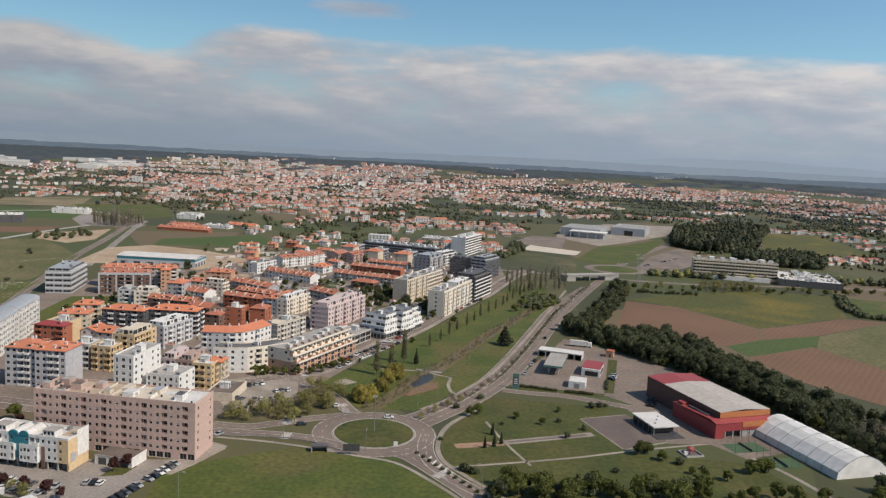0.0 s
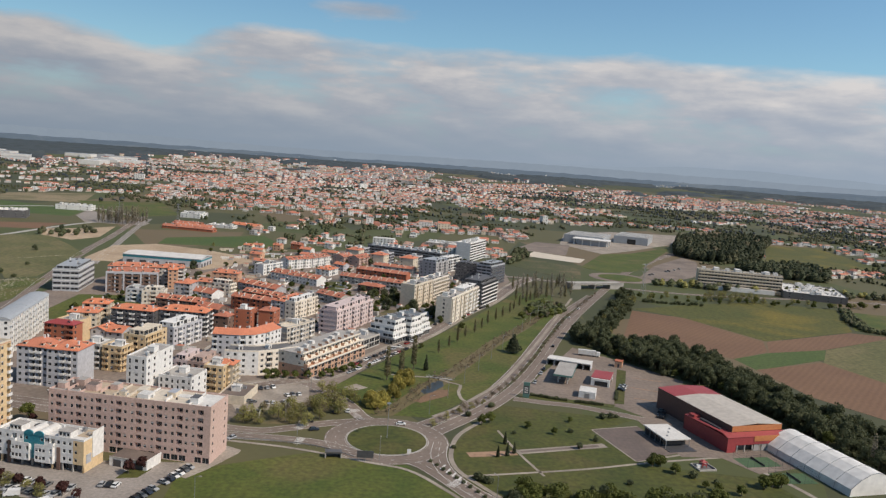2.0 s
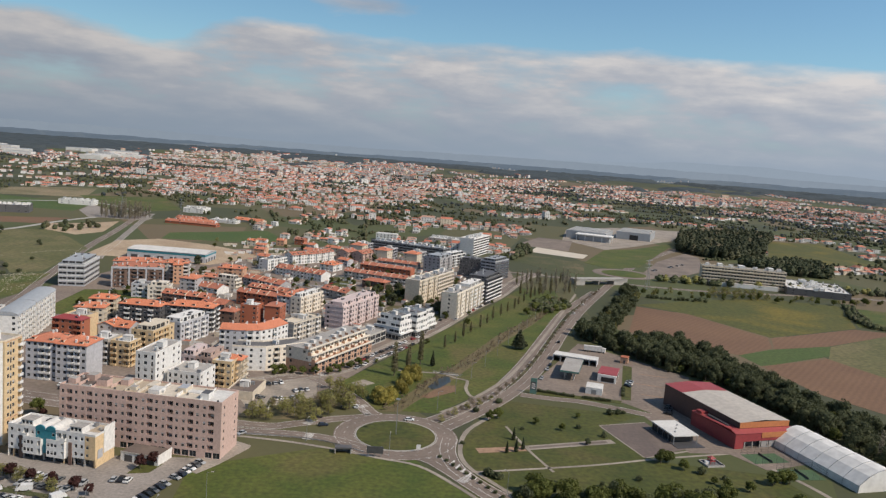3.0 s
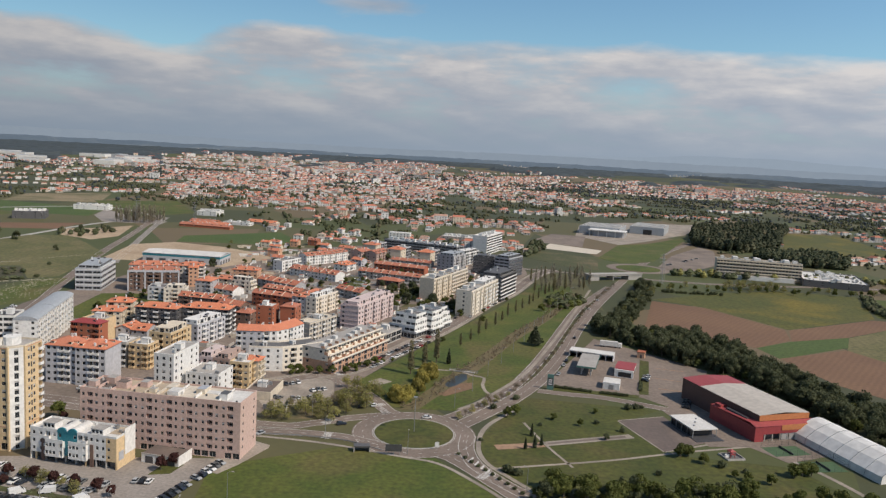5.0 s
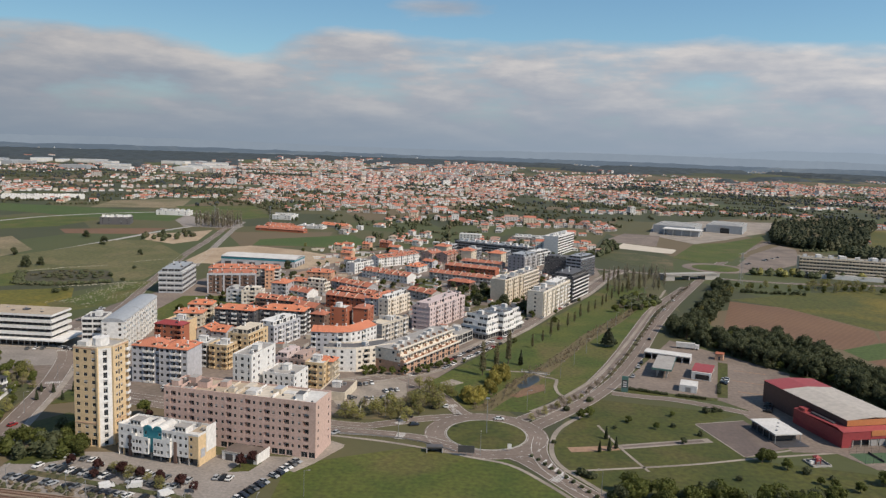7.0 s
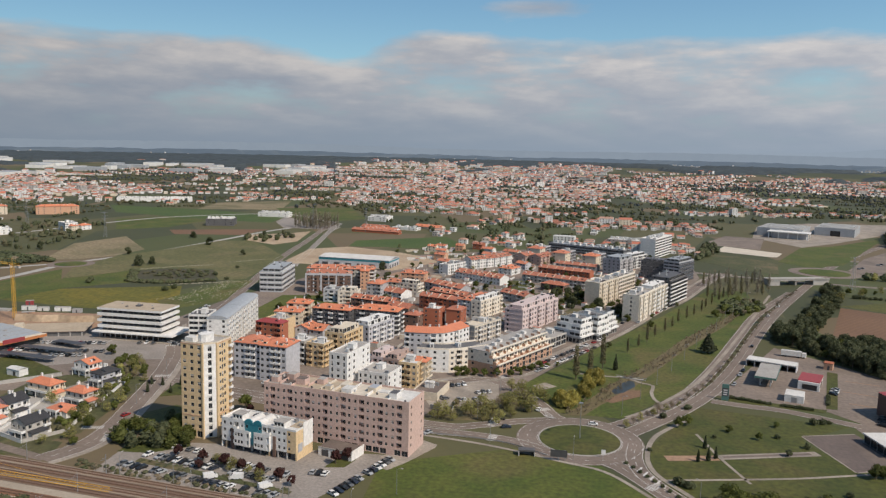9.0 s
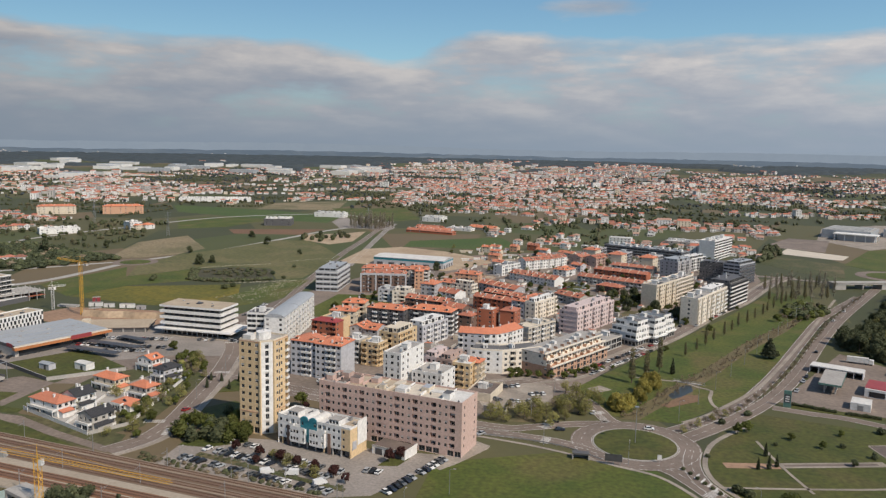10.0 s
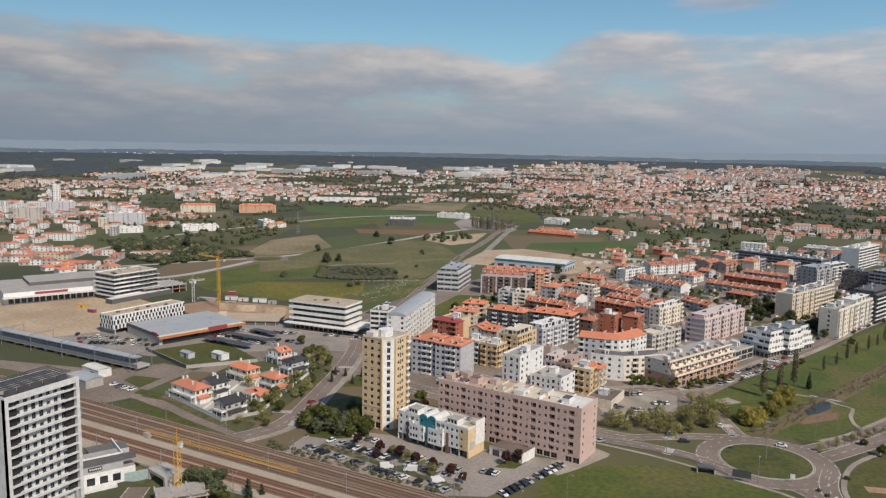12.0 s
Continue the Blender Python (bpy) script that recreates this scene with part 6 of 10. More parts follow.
def construction_block(x, y, a, r, l):
    home = thing("apartment_building", x, y, a, "new apartment block with white balcony bands and dark walls", "building")
    s = Shape()
    fh, n = 3.1, 6
    z = 0.3 + fh * n
    facade(s, home, (0, 0), (1, 0), (0, -1), r, 0.3, fh, n, "WWWWWWWWW")
    facade(s, home, (0, l), (0, -1), (-1, 0), l, 0.3, fh, n, "WWWW")
    s.face([(r, 0, 0), (r, l, 0), (r, l, z), (r, 0, z)])
    s.face([(r, l, 0), (0, l, 0), (0, l, z), (r, l, z)])
    s.face([(0, 0, z), (r, 0, z), (r, l, z), (0, l, z)])
    part("wall", s, DARK, home)
    for i in range(1, n):
        zz = 0.3 + fh * i
        plain_box(home, "balcony_band", -1.6, -1.6, zz - 0.25, r + 1.2, 0.0, zz, WHITE)
        plain_box(home, "balcony_rail", -1.6, -1.6, zz, r * (0.30 + 0.25 * (i % 2)), -1.45, zz + 0.9, WHITE)
        plain_box(home, "balcony_band", -1.6, 0.0, zz - 0.25, 0.0, l, zz, WHITE)
        plain_box(home, "balcony_rail", -1.6, -1.45, zz, -1.45, l, zz + 1.0, WHITE)
    flat_top(home, r, l, z, WHITE, ROOFSAND, False)
    for k in range(12):
        px, py = 2 + (k * 11) % (r - 6), 2 + (k * 7) % (l - 5)
        plain_box(home, "roof_unit", px, py, z, px + 1.6 + k % 2, py + 1.6, z + 0.8 + 0.3 * (k % 3), DARKSTEEL if k % 3 == 0 else CONCRETE)
    plain_box(home, "podium", -9, -9, 0, r + 6, -1.7, 3.6, DARK, top=ROOFWHITE)


def hotel_slab(x, y, a, r, l):
    home = thing("hotel", x, y, a, "long cream hotel slab with strip balconies", "hotel")
    s = Shape()
    fh, n = 3.3, 5
    z = 2.4 + fh * n
    facade(s, home, (0, l), (0, -1), (-1, 0), l, 2.4, fh, n, "W" * 26)
    facade(s, home, (0, 0), (1, 0), (0, -1), r, 2.4, fh, n, ".w.")
    s.face([(0, 0, 0), (r, 0, 0), (r, 0, 2.4), (0, 0, 2.4)])
    s.face([(0, l, 0), (0, 0, 0), (0, 0, 2.4), (0, l, 2.4)])
    s.face([(r, 0, 0), (r, l, 0), (r, l, z), (r, 0, z)])
    s.face([(r, l, 0), (0, l, 0), (0, l, z), (r, l, z)])
    s.face([(0, 0, z), (r, 0, z), (r, l, z), (0, l, z)])
    part("wall", s, CREAM, home)
    for i in range(n):
        plain_box(home, "balcony_band", -1.0, 0.5, 2.4 + fh * i - 0.2, 0.0, l - 0.5, 2.4 + fh * i + 0.8, CREAM)
    flat_top(home, r, l, z, CREAM, ROOFGREY)
    for k in (0.15, 0.5, 0.75):
        plain_box(home, "roof_house", 2, l * k, z, r - 3, l * k + 5, z + 3.2, WHITE)
    plain_box(home, "porch", -9, l * 0.1, 0, -0.02, l * 0.9, 4.2, WHITE, top=ROOFGREY)


pink_block(-87.6, 275.1, 83, 15.8, 63.9)
garage = thing("garage", -107.0, 265.5, 78, "low garage with a worn grey deck and white end wall", "garage")
plain_box(garage, "wall", 0, 0, 0, 9.0, 15.0, 3.2, WHITE, top=SLABBROWN)
plain_box(garage, "parapet", 0.0, -0.2, 3.2, 9.0, 0.05, 4.0, WHITE)
plain_box(garage, "parapet", -0.2, 0.05, 3.2, 0.0, 15.0, 3.6, CONCRETE)
for k in range(3):
    plain_box(garage, "gate", -0.12, 1.5 + k * 4.4, 0, 0.02, 4.6 + k * 4.4, 2.5, DARKSTEEL)
tower_block(-167.4, 270.3, 85, 14.2, 14.1)
teal_block(-127.0, 259.9, 80, 11.4, 34.3)
block(-170.8, 347.8, 87, 15.2, 14.6, "grey-white rendered apartment block with orange hipped roof", 6, GREYW, "hip", "...", "wwbbw", rail=WHITE, dormers=True)
block(-185.2, 349.6, 87, 15.2, 15.0, "grey-white rendered apartment block with orange hipped roof", 6, GREYW, "hip", "w.w", "wwbbw", rail=WHITE, dormers=True)
block(-133.4, 332.6, 82, 24.0, 9.4, "white rendered apartment block with flat roof", 7, WHITE, "flat", "ww.ww", "dwd")
block(-114.6, 336.6, 82, 15.4, 15.7, "white rendered flat-roofed apartment block, lower wing", 4, WHITE, "flat", "w.w.w", "dwddwd")
block(-106.4, 357.6, 84, 14.0, 9.6, "orange and cream corner apartment block", 4, OCHRE, "flat", "wbbw", "bbw", surface=ROOFWHITE)
block(-103.6, 364.0, 84, 8.5, 9.4, "cream corner block with small orange roof", 4, CREAM, "hip", "bb", "w", rise=1.6)
block(-92.4, 342.8, 86, 20.0, 12.4, "low garage building with brown gravel roof", 1, CREAM, "flat", "...", "....", surface=SLABBROWN)
block(-119.8, 371.7, 80, 18.4, 9.0, "row of low brown town houses with flat roofs", 3, PINKB, "flat", "ww", "wbw", attic=PINKB)
block(-128.8, 373.3, 80, 18.4, 9.0, "row of low brown town houses with flat roofs", 3, MAUVE, "flat", "ww", "wbw", attic=MAUVE)
block(-156.7, 392.0, 80, 21.3, 12.3, "ochre apartment block with rounded balconies", 5, OCHRE, "flat", "bbbw", "wbw", attic=CREAM)
block(-163.2, 378.5, 82, 10.6, 10.4, "dark ochre apartment block in shade", 4, OCHRE, "flat", "bb", "bwb")
block(-175.0, 380.5, 84, 14.0, 9.5, "brown apartment block with flat roof", 4, GREYB, "flat", "ww", "bwb")
block(-200.4, 405.5, 83, 8.6, 16.5, "red brick apartment block with dark red roof", 5, BRICK, "hip", "w.", "bwwb", tile=REDROOF)
block(-200.9, 414.2, 83, 10.5, 13.5, "ochre rendered apartment block with flat roof", 5, OCHRE, "flat", "...", "w.w")
block(-190.6, 422.6, 84, 13.0, 8.8, "grey chalet house with orange roof and white trim", 3, GREYW, "gable", "wbw", "ww", dormers=True)
block(-180.2, 419.6, 80, 12.5, 9.6, "grey town house with orange gabled roof", 3, GREYM, "gable_l", "wb", "ww", dormers=True)
block(-228.0, 394.2, 102, 31.0, 11.5, "long white apartment block with rounded silver roof", 6, WHITE, "barrel", "bwbwbwbwbw", "w.w")
block(-234.6, 425.6, 102, 37.5, 11.5, "white apartment block wing with rounded grey roof", 6, WHITE, "barrel", "bwbwbwbwbwbw", "w.")
block(-242.0, 398.5, 102, 15.0, 11.5, "white apartment block with strip windows and flat roof", 6, WHITE, "flat", "..", "WW", surface=ROOFDARK)
block(-175.3, 451.8, 86, 12.0, 25.5, "dark clad apartment block with orange roof", 5, DARK, "hip", "ww", "wbwbwbw", dormers=True, bands=DARKSTEEL)
block(-146.0, 457.8, 88, 13.0, 28.6, "dark clad apartment block with orange dormered roof", 5, DARK, "hip", "bwb", "wbwbwbwb", dormers=True, bands=DARKSTEEL)
block(-153.7, 425.3, 74, 27.9, 12.6, "grey apartment block with dark roof terraces", 4, GREYW, "flat", "wbwbwbw", "ww.w", surface=ROOFDARK, attic=WHITE)
block(-207.7, 450.5, 98, 12.0, 17.0, "beige apartment block with stacked balconies and orange roofs", 4, CREAM, "hip", "bwb", "bwbw", rail=CREAM, dormers=True)
block(-206.8, 463.5, 98, 11.0, 15.0, "beige apartment block stepping up to an orange roof", 5, CREAM, "hip", "bwb", "bwb", rail=CREAM, dormers=True)
block(-220.2, 580.8, 106, 14.0, 36.0, "dark brown apartment block framed in pale grey under an orange roof", 5, BROWN, "hip", "w.", "wbwbbwbw", dormers=True, piers=GREYW)
block(-210.8, 611.0, 104, 13.0, 20.0, "pale grey and peach apartment block with orange roof", 5, GREYB, "hip", "wbw", "wbwb", dormers=True)
block(-212.5, 601.5, 104, 9.0, 7.0, "peach apartment tower bay with orange roof", 5, PEACH, "hip", "ww", "ww")
block(-230.6, 606.5, 104, 13.0, 36.0, "long apartment block with orange tiled roof", 5, GREYB, "hip", "w.", "wbwbwb", dormers=True)
block(-201.2, 541.3, 98, 12.0, 15.0, "cream stepped apartment block with flat roof", 3, SOFTCREAM, "flat", "wbw", "wbw", attic=SOFTCREAM)
block(-216.6, 543.4, 98, 12.0, 12.0, "pale grey apartment block with dark roof terrace", 3, GREYW, "flat", "ww", "wbw", surface=ROOFDARK)
block(-165.1, 513.5, 79, 11.0, 34.3, "long row of town houses with terracotta roof", 3, BROWN, "gable_l", "ww", "wbwwbwwbw", walls=True, dormers=True)
block(-149.7, 496.5, 66, 11.0, 18.7, "brown town houses with terracotta roof", 3, BROWN, "gable_l", "ww", "wbwbw", walls=True)
block(-189.9, 562.4, 84, 15.0, 11.8, "olive-grey apartment block with orange roof", 4, GREYM, "hip", "w.w", "wwb")
block(-173.2, 561.5, 66, 13.0, 19.5, "white house with orange gabled roof", 2, WHITE, "gable_l", "..", "wbwb", walls=True)
block(-182.0, 590.0, 78, 10.0, 12.0, "house with red tiled roof", 3, CREAM, "gable_l", "ww", "wbw")
block(-170.2, 620.6, 88, 11.5, 20.9, "orange brick apartment block with tiled roof", 4, PEACH, "hip", "w.", "wwbww", dormers=True)
block(-166.9, 585.5, 74, 9.8, 17.8, "cream terraced apartment block with white balconies", 3, SOFTCREAM, "flat", "bb", "bwbw", attic=SOFTCREAM)
block(-134.3, 596.9, 58, 12.0, 41.0, "row of town houses with orange roof and grey gable", 2, GREYM, "gable_l", "w.", "wbwwbwwbww", walls=True)
block(-124.1, 535.1, 72, 10.0, 32.0, "red brick town house row with terracotta roof", 3, BRICK, "gable_l", "ww", "wbwwbwwb", walls=True)
block(-122.0, 553.6, 66, 10.5, 33.0, "row of town houses with terracotta roof", 3, BROWN, "gable_l", "ww", "wbwwbwwb", walls=True, dormers=True)
block(-104.2, 520.7, 71, 32.0, 8.0, "white apartment block with stepped terraces", 4, SOFTCREAM, "flat", "wbwwbwwb", "ww", attic=WHITE)
block(-112.2, 523.6, 71, 30.0, 10.5, "grey-white apartment block with orange roof", 4, GREYW, "hip", "ww", "wbw", dormers=True)
block(-125.7, 485.2, 83, 12.0, 10.8, "red brick apartment block with flat roof", 4, BRICK, "flat", "w.w", "w.w")
block(-112.0, 489.5, 83, 12.0, 10.0, "red brick apartment block with tiled roof", 4, BRICK, "hip", "ww", "..w")
block(-138.0, 478.0, 80, 11.0, 10.0, "brown town house with terracotta hipped roof", 3, BROWN, "hip", "ww", "ww")
block(-112.0, 655.9, 62, 13.5, 50.0, "long row of white town houses with orange tiled roof", 2, WHITE, "gable_l", "..", "wbwwbwwbwwbww", walls=True, dormers=True)
block(-166.3, 692.6, 66, 29.0, 10.0, "white town house row with flat roof", 3, WHITE, "flat", "wbwbwb", "w.")
block(-152.4, 736.2, 50, 28.6, 12.0, "white apartment row with orange roof", 3, WHITE, "gable", "wwbwwbww", "ww", walls=True, dormers=True)
block(-133.0, 758.6, 64, 30.0, 12.0, "white apartment row with orange roof and blind wall", 3, WHITE, "gable", "wwbwwbww", "w.", walls=True, dormers=True)
block(-109.9, 712.8, 70, 18.0, 14.0, "white house with orange hipped roof", 2, WHITE, "hip", "wbw", "wbw", dormers=True)
block(-101.3, 748.2, 60, 9.1, 12.0, "grey gabled house with orange roof", 2, GREYW, "gable_l", "w.", "wbw")
block(-89.9, 780.7, 67, 26.0, 13.0, "dusty pink apartment row with red tiled roof", 3, PINKB, "gable", "wbwbwb", "ww", walls=True, dormers=True)
block(-105.9, 784.0, 67, 20.0, 13.0, "dusty pink apartment row with red tiled roof", 3, PINKB, "gable", "wbwb", "ww", walls=True)
block(-81.4, 582.0, 54, 11.0, 26.0, "row of houses with orange tiled roof", 2, GREYB, "gable_l", "ww", "wbwwbw", walls=True)
block(-56.5, 640.0, 68, 11.0, 21.0, "row of brown houses with orange hipped roof", 2, BROWN, "hip", "ww", "wbwwb")
block(-40.2, 667.0, 70, 11.0, 60.0, "long row of town houses with orange tiled roof", 2, GREYB, "gable_l", "ww", "wbwwbwwbwwbwwbwb", walls=True)
block(-38.4, 717.0, 70, 10.0, 52.0, "row of town houses with orange roof and white gable", 2, BRICK, "gable_l", "..", "wbwwbwwbwwbw", walls=True)
block(-33.9, 754.0, 72, 10.0, 42.0, "row of town houses with orange tiled roof", 2, GREYB, "gable_l", "ww", "wbwwbwwbw", walls=True)
for bx, by in ((-35.5, 786.0), (-66.6, 796.5), (-95.2, 822.0)):
    block(bx, by, 72, 14.0, 15.0, "beige apartment block with orange hipped roof", 4, CREAM, "hip", "ww", "w..")
    block(bx + 4.4, by + 13.6, 72, 15.0, 14.0, "pale grey apartment block with glazed terraces", 4, GREYW, "flat", "ssss", "..")
block(-11.6, 743.8, 64, 28.0, 18.0, "dark grey apartment block with silver roof storey", 5, GREYM, "flat", "wbwbw", "wwww", attic=METALROOF)
block(0.0, 793.0, 64, 34.0, 12.3, "white apartment block with stepped terraces", 4, WHITE, "flat", "sbsbs", "ww", attic=WHITE)
block(-8.9, 865.8, 67, 20.0, 92.0, "long dark glass office building", 3, DARK, "flat", "WWW", "WWWWWWWWWWWWWWWWWWWW", bands=METALROOF)
block(25.3, 881.9, 70, 60.0, 17.0, "white office building with ribbon windows", 7, WHITE, "flat", "WWWWW", "...", bands=WHITE)
block(14.0, 985.0, 74, 30.0, 44.6, "grey commercial hall with flat roof", 2, GREYB, "flat", "WW", "ww.ww.ww")
block(28.4, 741.5, 74, 18.0, 22.0, "dark grey apartment block with flat roof", 5, DARK, "flat", "wwww", "wwwwwwww", attic=DARK)
block(40.5, 728.0, 62, 32.0, 15.0, "silver-grey apartment block with dark balconies", 6, GLASSY, "flat", "bbbbbb", "WWW", rail=DARK, attic=METALROOF)
block(27.0, 619.0, 68, 40.0, 18.0, "dark apartment block with white grid balconies", 6, DARK, "flat", "bbbbbbbb", "w.w", attic=DARK)
block(-26.0, 589.5, 68, 36.0, 12.0, "beige apartment block with balconies", 6, CREAM, "flat", "wbwwbwwbw", "...", surface=ROOFGREY)
block(-12.6, 622.9, 68, 35.0, 12.0, "beige apartment block with rows of balconies", 6, SOFTCREAM, "flat", "bbbbbbbb", "...", surface=ROOFGREY)
block(2.3, 547.0, 70, 31.0, 11.8, "pinkish beige apartment block with balconies", 6, SOFTCREAM, "flat", "bwbwwbwb", ".w.", rail=SOFTCREAM, surface=ROOFGREY)
block(12.9, 576.2, 70, 33.0, 11.8, "cream apartment block with white balconies", 6, SOFTCREAM, "flat", "bwbbwbwbb", "...", rail=WHITE, attic=WHITE)
block(-71.0, 487.5, 70, 53.5, 13.0, "mauve-grey banded apartment block with flat roof", 5, MAUVE, "flat", "wwbwwbwwbwwbw", "w..", bands=MAUVE, attic=MAUVE)
block(-94.4, 446.0, 66, 29.0, 9.6, "grey-beige apartment row with flat roof", 4, GREYB, "flat", "wbwwbwwbw", "w.", bands=CREAM)
block(-272.5, 564.8, 100, 42.0, 18.0, "grey glass office building with white bands", 4, GLASSY, "flat", "WWWWWWWWW", "WWW", fh=3.9, bands=WHITE, attic=METALROOF)
for hx, hy, ha, hr, hl, hw in ((-186.8, 860.7, 80, 9, 9, PEACH), (-205, 850, 80, 8, 11, WHITE), (-214, 842, 80, 8, 10, CREAM), (-150, 842, 70, 9, 14, WHITE), (-168, 880, 75, 9, 12, BRICK), (-140, 800, 70, 9, 16, WHITE), (-120, 830, 70, 9, 18, CREAM), (-176, 735, 70, 9, 12, WHITE), (-190, 780, 75, 9, 12, PEACH), (-196, 812, 75, 8, 12, CREAM)):
    block(hx, hy, ha, hr, hl, {PEACH: "peach", WHITE: "white", CREAM: "cream", BRICK: "red brick"}[hw] + " house with an orange tiled roof", 2, hw, "gable_l", "w.", "ww", name="town_house", category="house")
def villa(x, y, a, r, l, label, floors, wall, roof, deck=WHITE):
    """A detached house with a balcony on posts along its front, a covered porch beside it and a chimney stack."""
    home = block(x, y, a, r, l, label, floors, wall, roof, "wwb", "wdw", name="house", category="house", rise=min(r, l) * 0.26)
    z = 3.15
    plain_box(home, "balcony_slab", -2.0, 0.4, z - 0.2, 0.0, l - 0.6, z, deck)
    plain_box(home, "balcony_rail", -2.0, 0.4, z, -1.86, l - 0.6, z + 0.85, deck)
    plain_box(home, "balcony_rail", -1.86, 0.4, z, 0.0, 0.54, z + 0.85, deck)
    for k in range(3):
        c = 0.5 + (l - 1.4) * k / 2
        plain_box(home, "post", -1.95, c, 0, -1.7, c + 0.25, z - 0.2, deck)
    plain_box(home, "porch_wall", 0.8, -2.4, 0, r * 0.7, 0.0, 2.7, wall)
    s = Shape()
    s.face([(0.4, -2.9, 2.7), (r * 0.7 + 0.4, -2.9, 2.7), (r * 0.7 + 0.4, 0.0, 3.5), (0.4, 0.0, 3.5)])
    s.face([(0.4, -2.9, 2.55), (0.4, 0.0, 3.35), (r * 0.7 + 0.4, 0.0, 3.35), (r * 0.7 + 0.4, -2.9, 2.55)])
    s.face([(0.4, -2.9, 2.55), (r * 0.7 + 0.4, -2.9, 2.55), (r * 0.7 + 0.4, -2.9, 2.7), (0.4, -2.9, 2.7)])
    part("porch_roof", s, BLACKTILE if roof.endswith("b") else TILE, home)
    plain_box(home, "garage_door", -0.06, l * 0.62, 0.1, 0.02, l * 0.62 + 2.4, 2.3, DARKSTEEL)
    plain_box(home, "chimney_stack", r * 0.6, l * 0.75, floors * 3.0, r * 0.6 + 0.8, l * 0.75 + 0.8, floors * 3.0 + 3.4, WHITE)


villa(-261.8, 258.0, 78, 8.8, 18.7, "white house with orange tiled roof and terraces", 2, WHITE, "hip")
villa(-260.9, 268.0, 78, 9.8, 10.1, "white house with black gabled roof", 2, WHITE, "gableb")
villa(-262.4, 294.2, 78, 8.0, 14.9, "cream house with orange hipped roof", 2, CREAM, "hip")
villa(-241.0, 289.1, 78, 8.0, 10.9, "grey house with orange hipped roof", 2, GREYB, "hip")
villa(-240.9, 274.4, 78, 7.9, 8.2, "white cottage with orange roof", 1, WHITE, "hip")
villa(-236.5, 249.9, 78, 10.8, 8.8, "grey striped house with black roof", 2, GREYB, "gableb")
villa(-268.0, 328.5, 78, 7.5, 10.7, "white house with orange gabled roof", 2, WHITE, "gable")
villa(-251.2, 315.5, 78, 11.6, 7.9, "blue-grey house with black roof", 2, GREYW, "hipb")
terrace_block(-72.0, 389.0, 66, 59.0, 7.2)
block(-52.5, 449.0, 66, 26.0, 15.0, "low grey commercial block with flat roof", 2, GREYB, "flat", "ssss", "ww.ww", surface=ROOFGREY)
modern_block(-31.0, 472.0, 62, 45.0, 22.0)
warehouse(-227.5, 708.0, 88, 30.0, 73.0, "long warehouse with white roof and teal band")
striped_office(-273.2, 399.9, 92, 20.0, 42.0)
white_slab(-227.0, 144.0, 90, 26.0, 16.0)
supermarket(-353.3, 325.3, 72, 54.9, 41.8)
checker_office(-395.9, 330.3, 84, 53.6, 13.4)
construction_block(-476.7, 402.4, 84, 37.7, 23.0)
hotel_slab(350.3, 805.5, 80, 14.0, 85.1)
curved_block((-114.5, 387.5), (-97.5, 389.5), (-79.5, 404.5), 12, "cream curved corner block with dark roof terrace", 4, SOFTCREAM, "flat", "wwwqwbww", first=WHITE)
curved_block((-127.5, 409.5), (-106, 413.5), (-95.5, 434.5), 12, "white curved apartment block with orange tiled roof", 5, WHITE, "tile", "bwwwbwww", first=GREYW)


def exhibition_hall(x, y, a, r, l, label, porch):
    home = thing("exhibition_hall", x, y, a, label, "hall")
    plain_box(home, "wall", 0, 0, 0, r, l, 12, METALROOF, top=ROOFGREY)
    plain_box(home, "gate", -0.1, l * 0.35, 0, 0.02, l * 0.6, 8, GLASS)
    for k in range(6):
        plain_box(home, "roof_light", r * (k + 0.2) / 6, 3, 12, r * (k + 0.5) / 6, l - 3, 12.8, ROOFWHITE)
    if porch:
        plain_box(home, "porch_roof", -24, -12, 8.4, -0.1, l * 0.7, 9.6, WHITE)
        for k in range(5):
            for q in (-23, -3):
                plain_box(home, "porch_column", q, -11 + k * (l * 0.7 + 8) / 4, 0, q + 1.2, -9.8 + k * (l * 0.7 + 8) / 4, 8.4, WHITE)
        plain_box(home, "porch_room", -19, -8, 0, -4, l * 0.6, 8.0, GLASSY)


exhibition_hall(237.4, 1180.5, 70, 74.2, 61.0, "large grey exhibition hall with a white porch", True)
exhibition_hall(316.6, 1224.1, 70, 80.0, 53.1, "large grey exhibition hall beside a forecourt", False)


def corners(x, y, a, r, l, grow=0.0):
    u, v = Vector((math.cos(radians(a)), math.sin(radians(a)))), Vector((-math.sin(radians(a)), math.cos(radians(a))))
    o = Vector((x, y)) - (u + v) * grow
    return [o, o + u * (r + 2 * grow), o + u * (r + 2 * grow) + v * (l + 2 * grow), o + v * (l + 2 * grow)]


def inside(x, y, poly):
    hit = False
    for (ax, ay), (bx, by) in zip(poly, poly[1:] + poly[:1]):
        if (ay > y) != (by > y) and x < (bx - ax) * (y - ay) / (by - ay) + ax:
            hit = not hit
    return hit


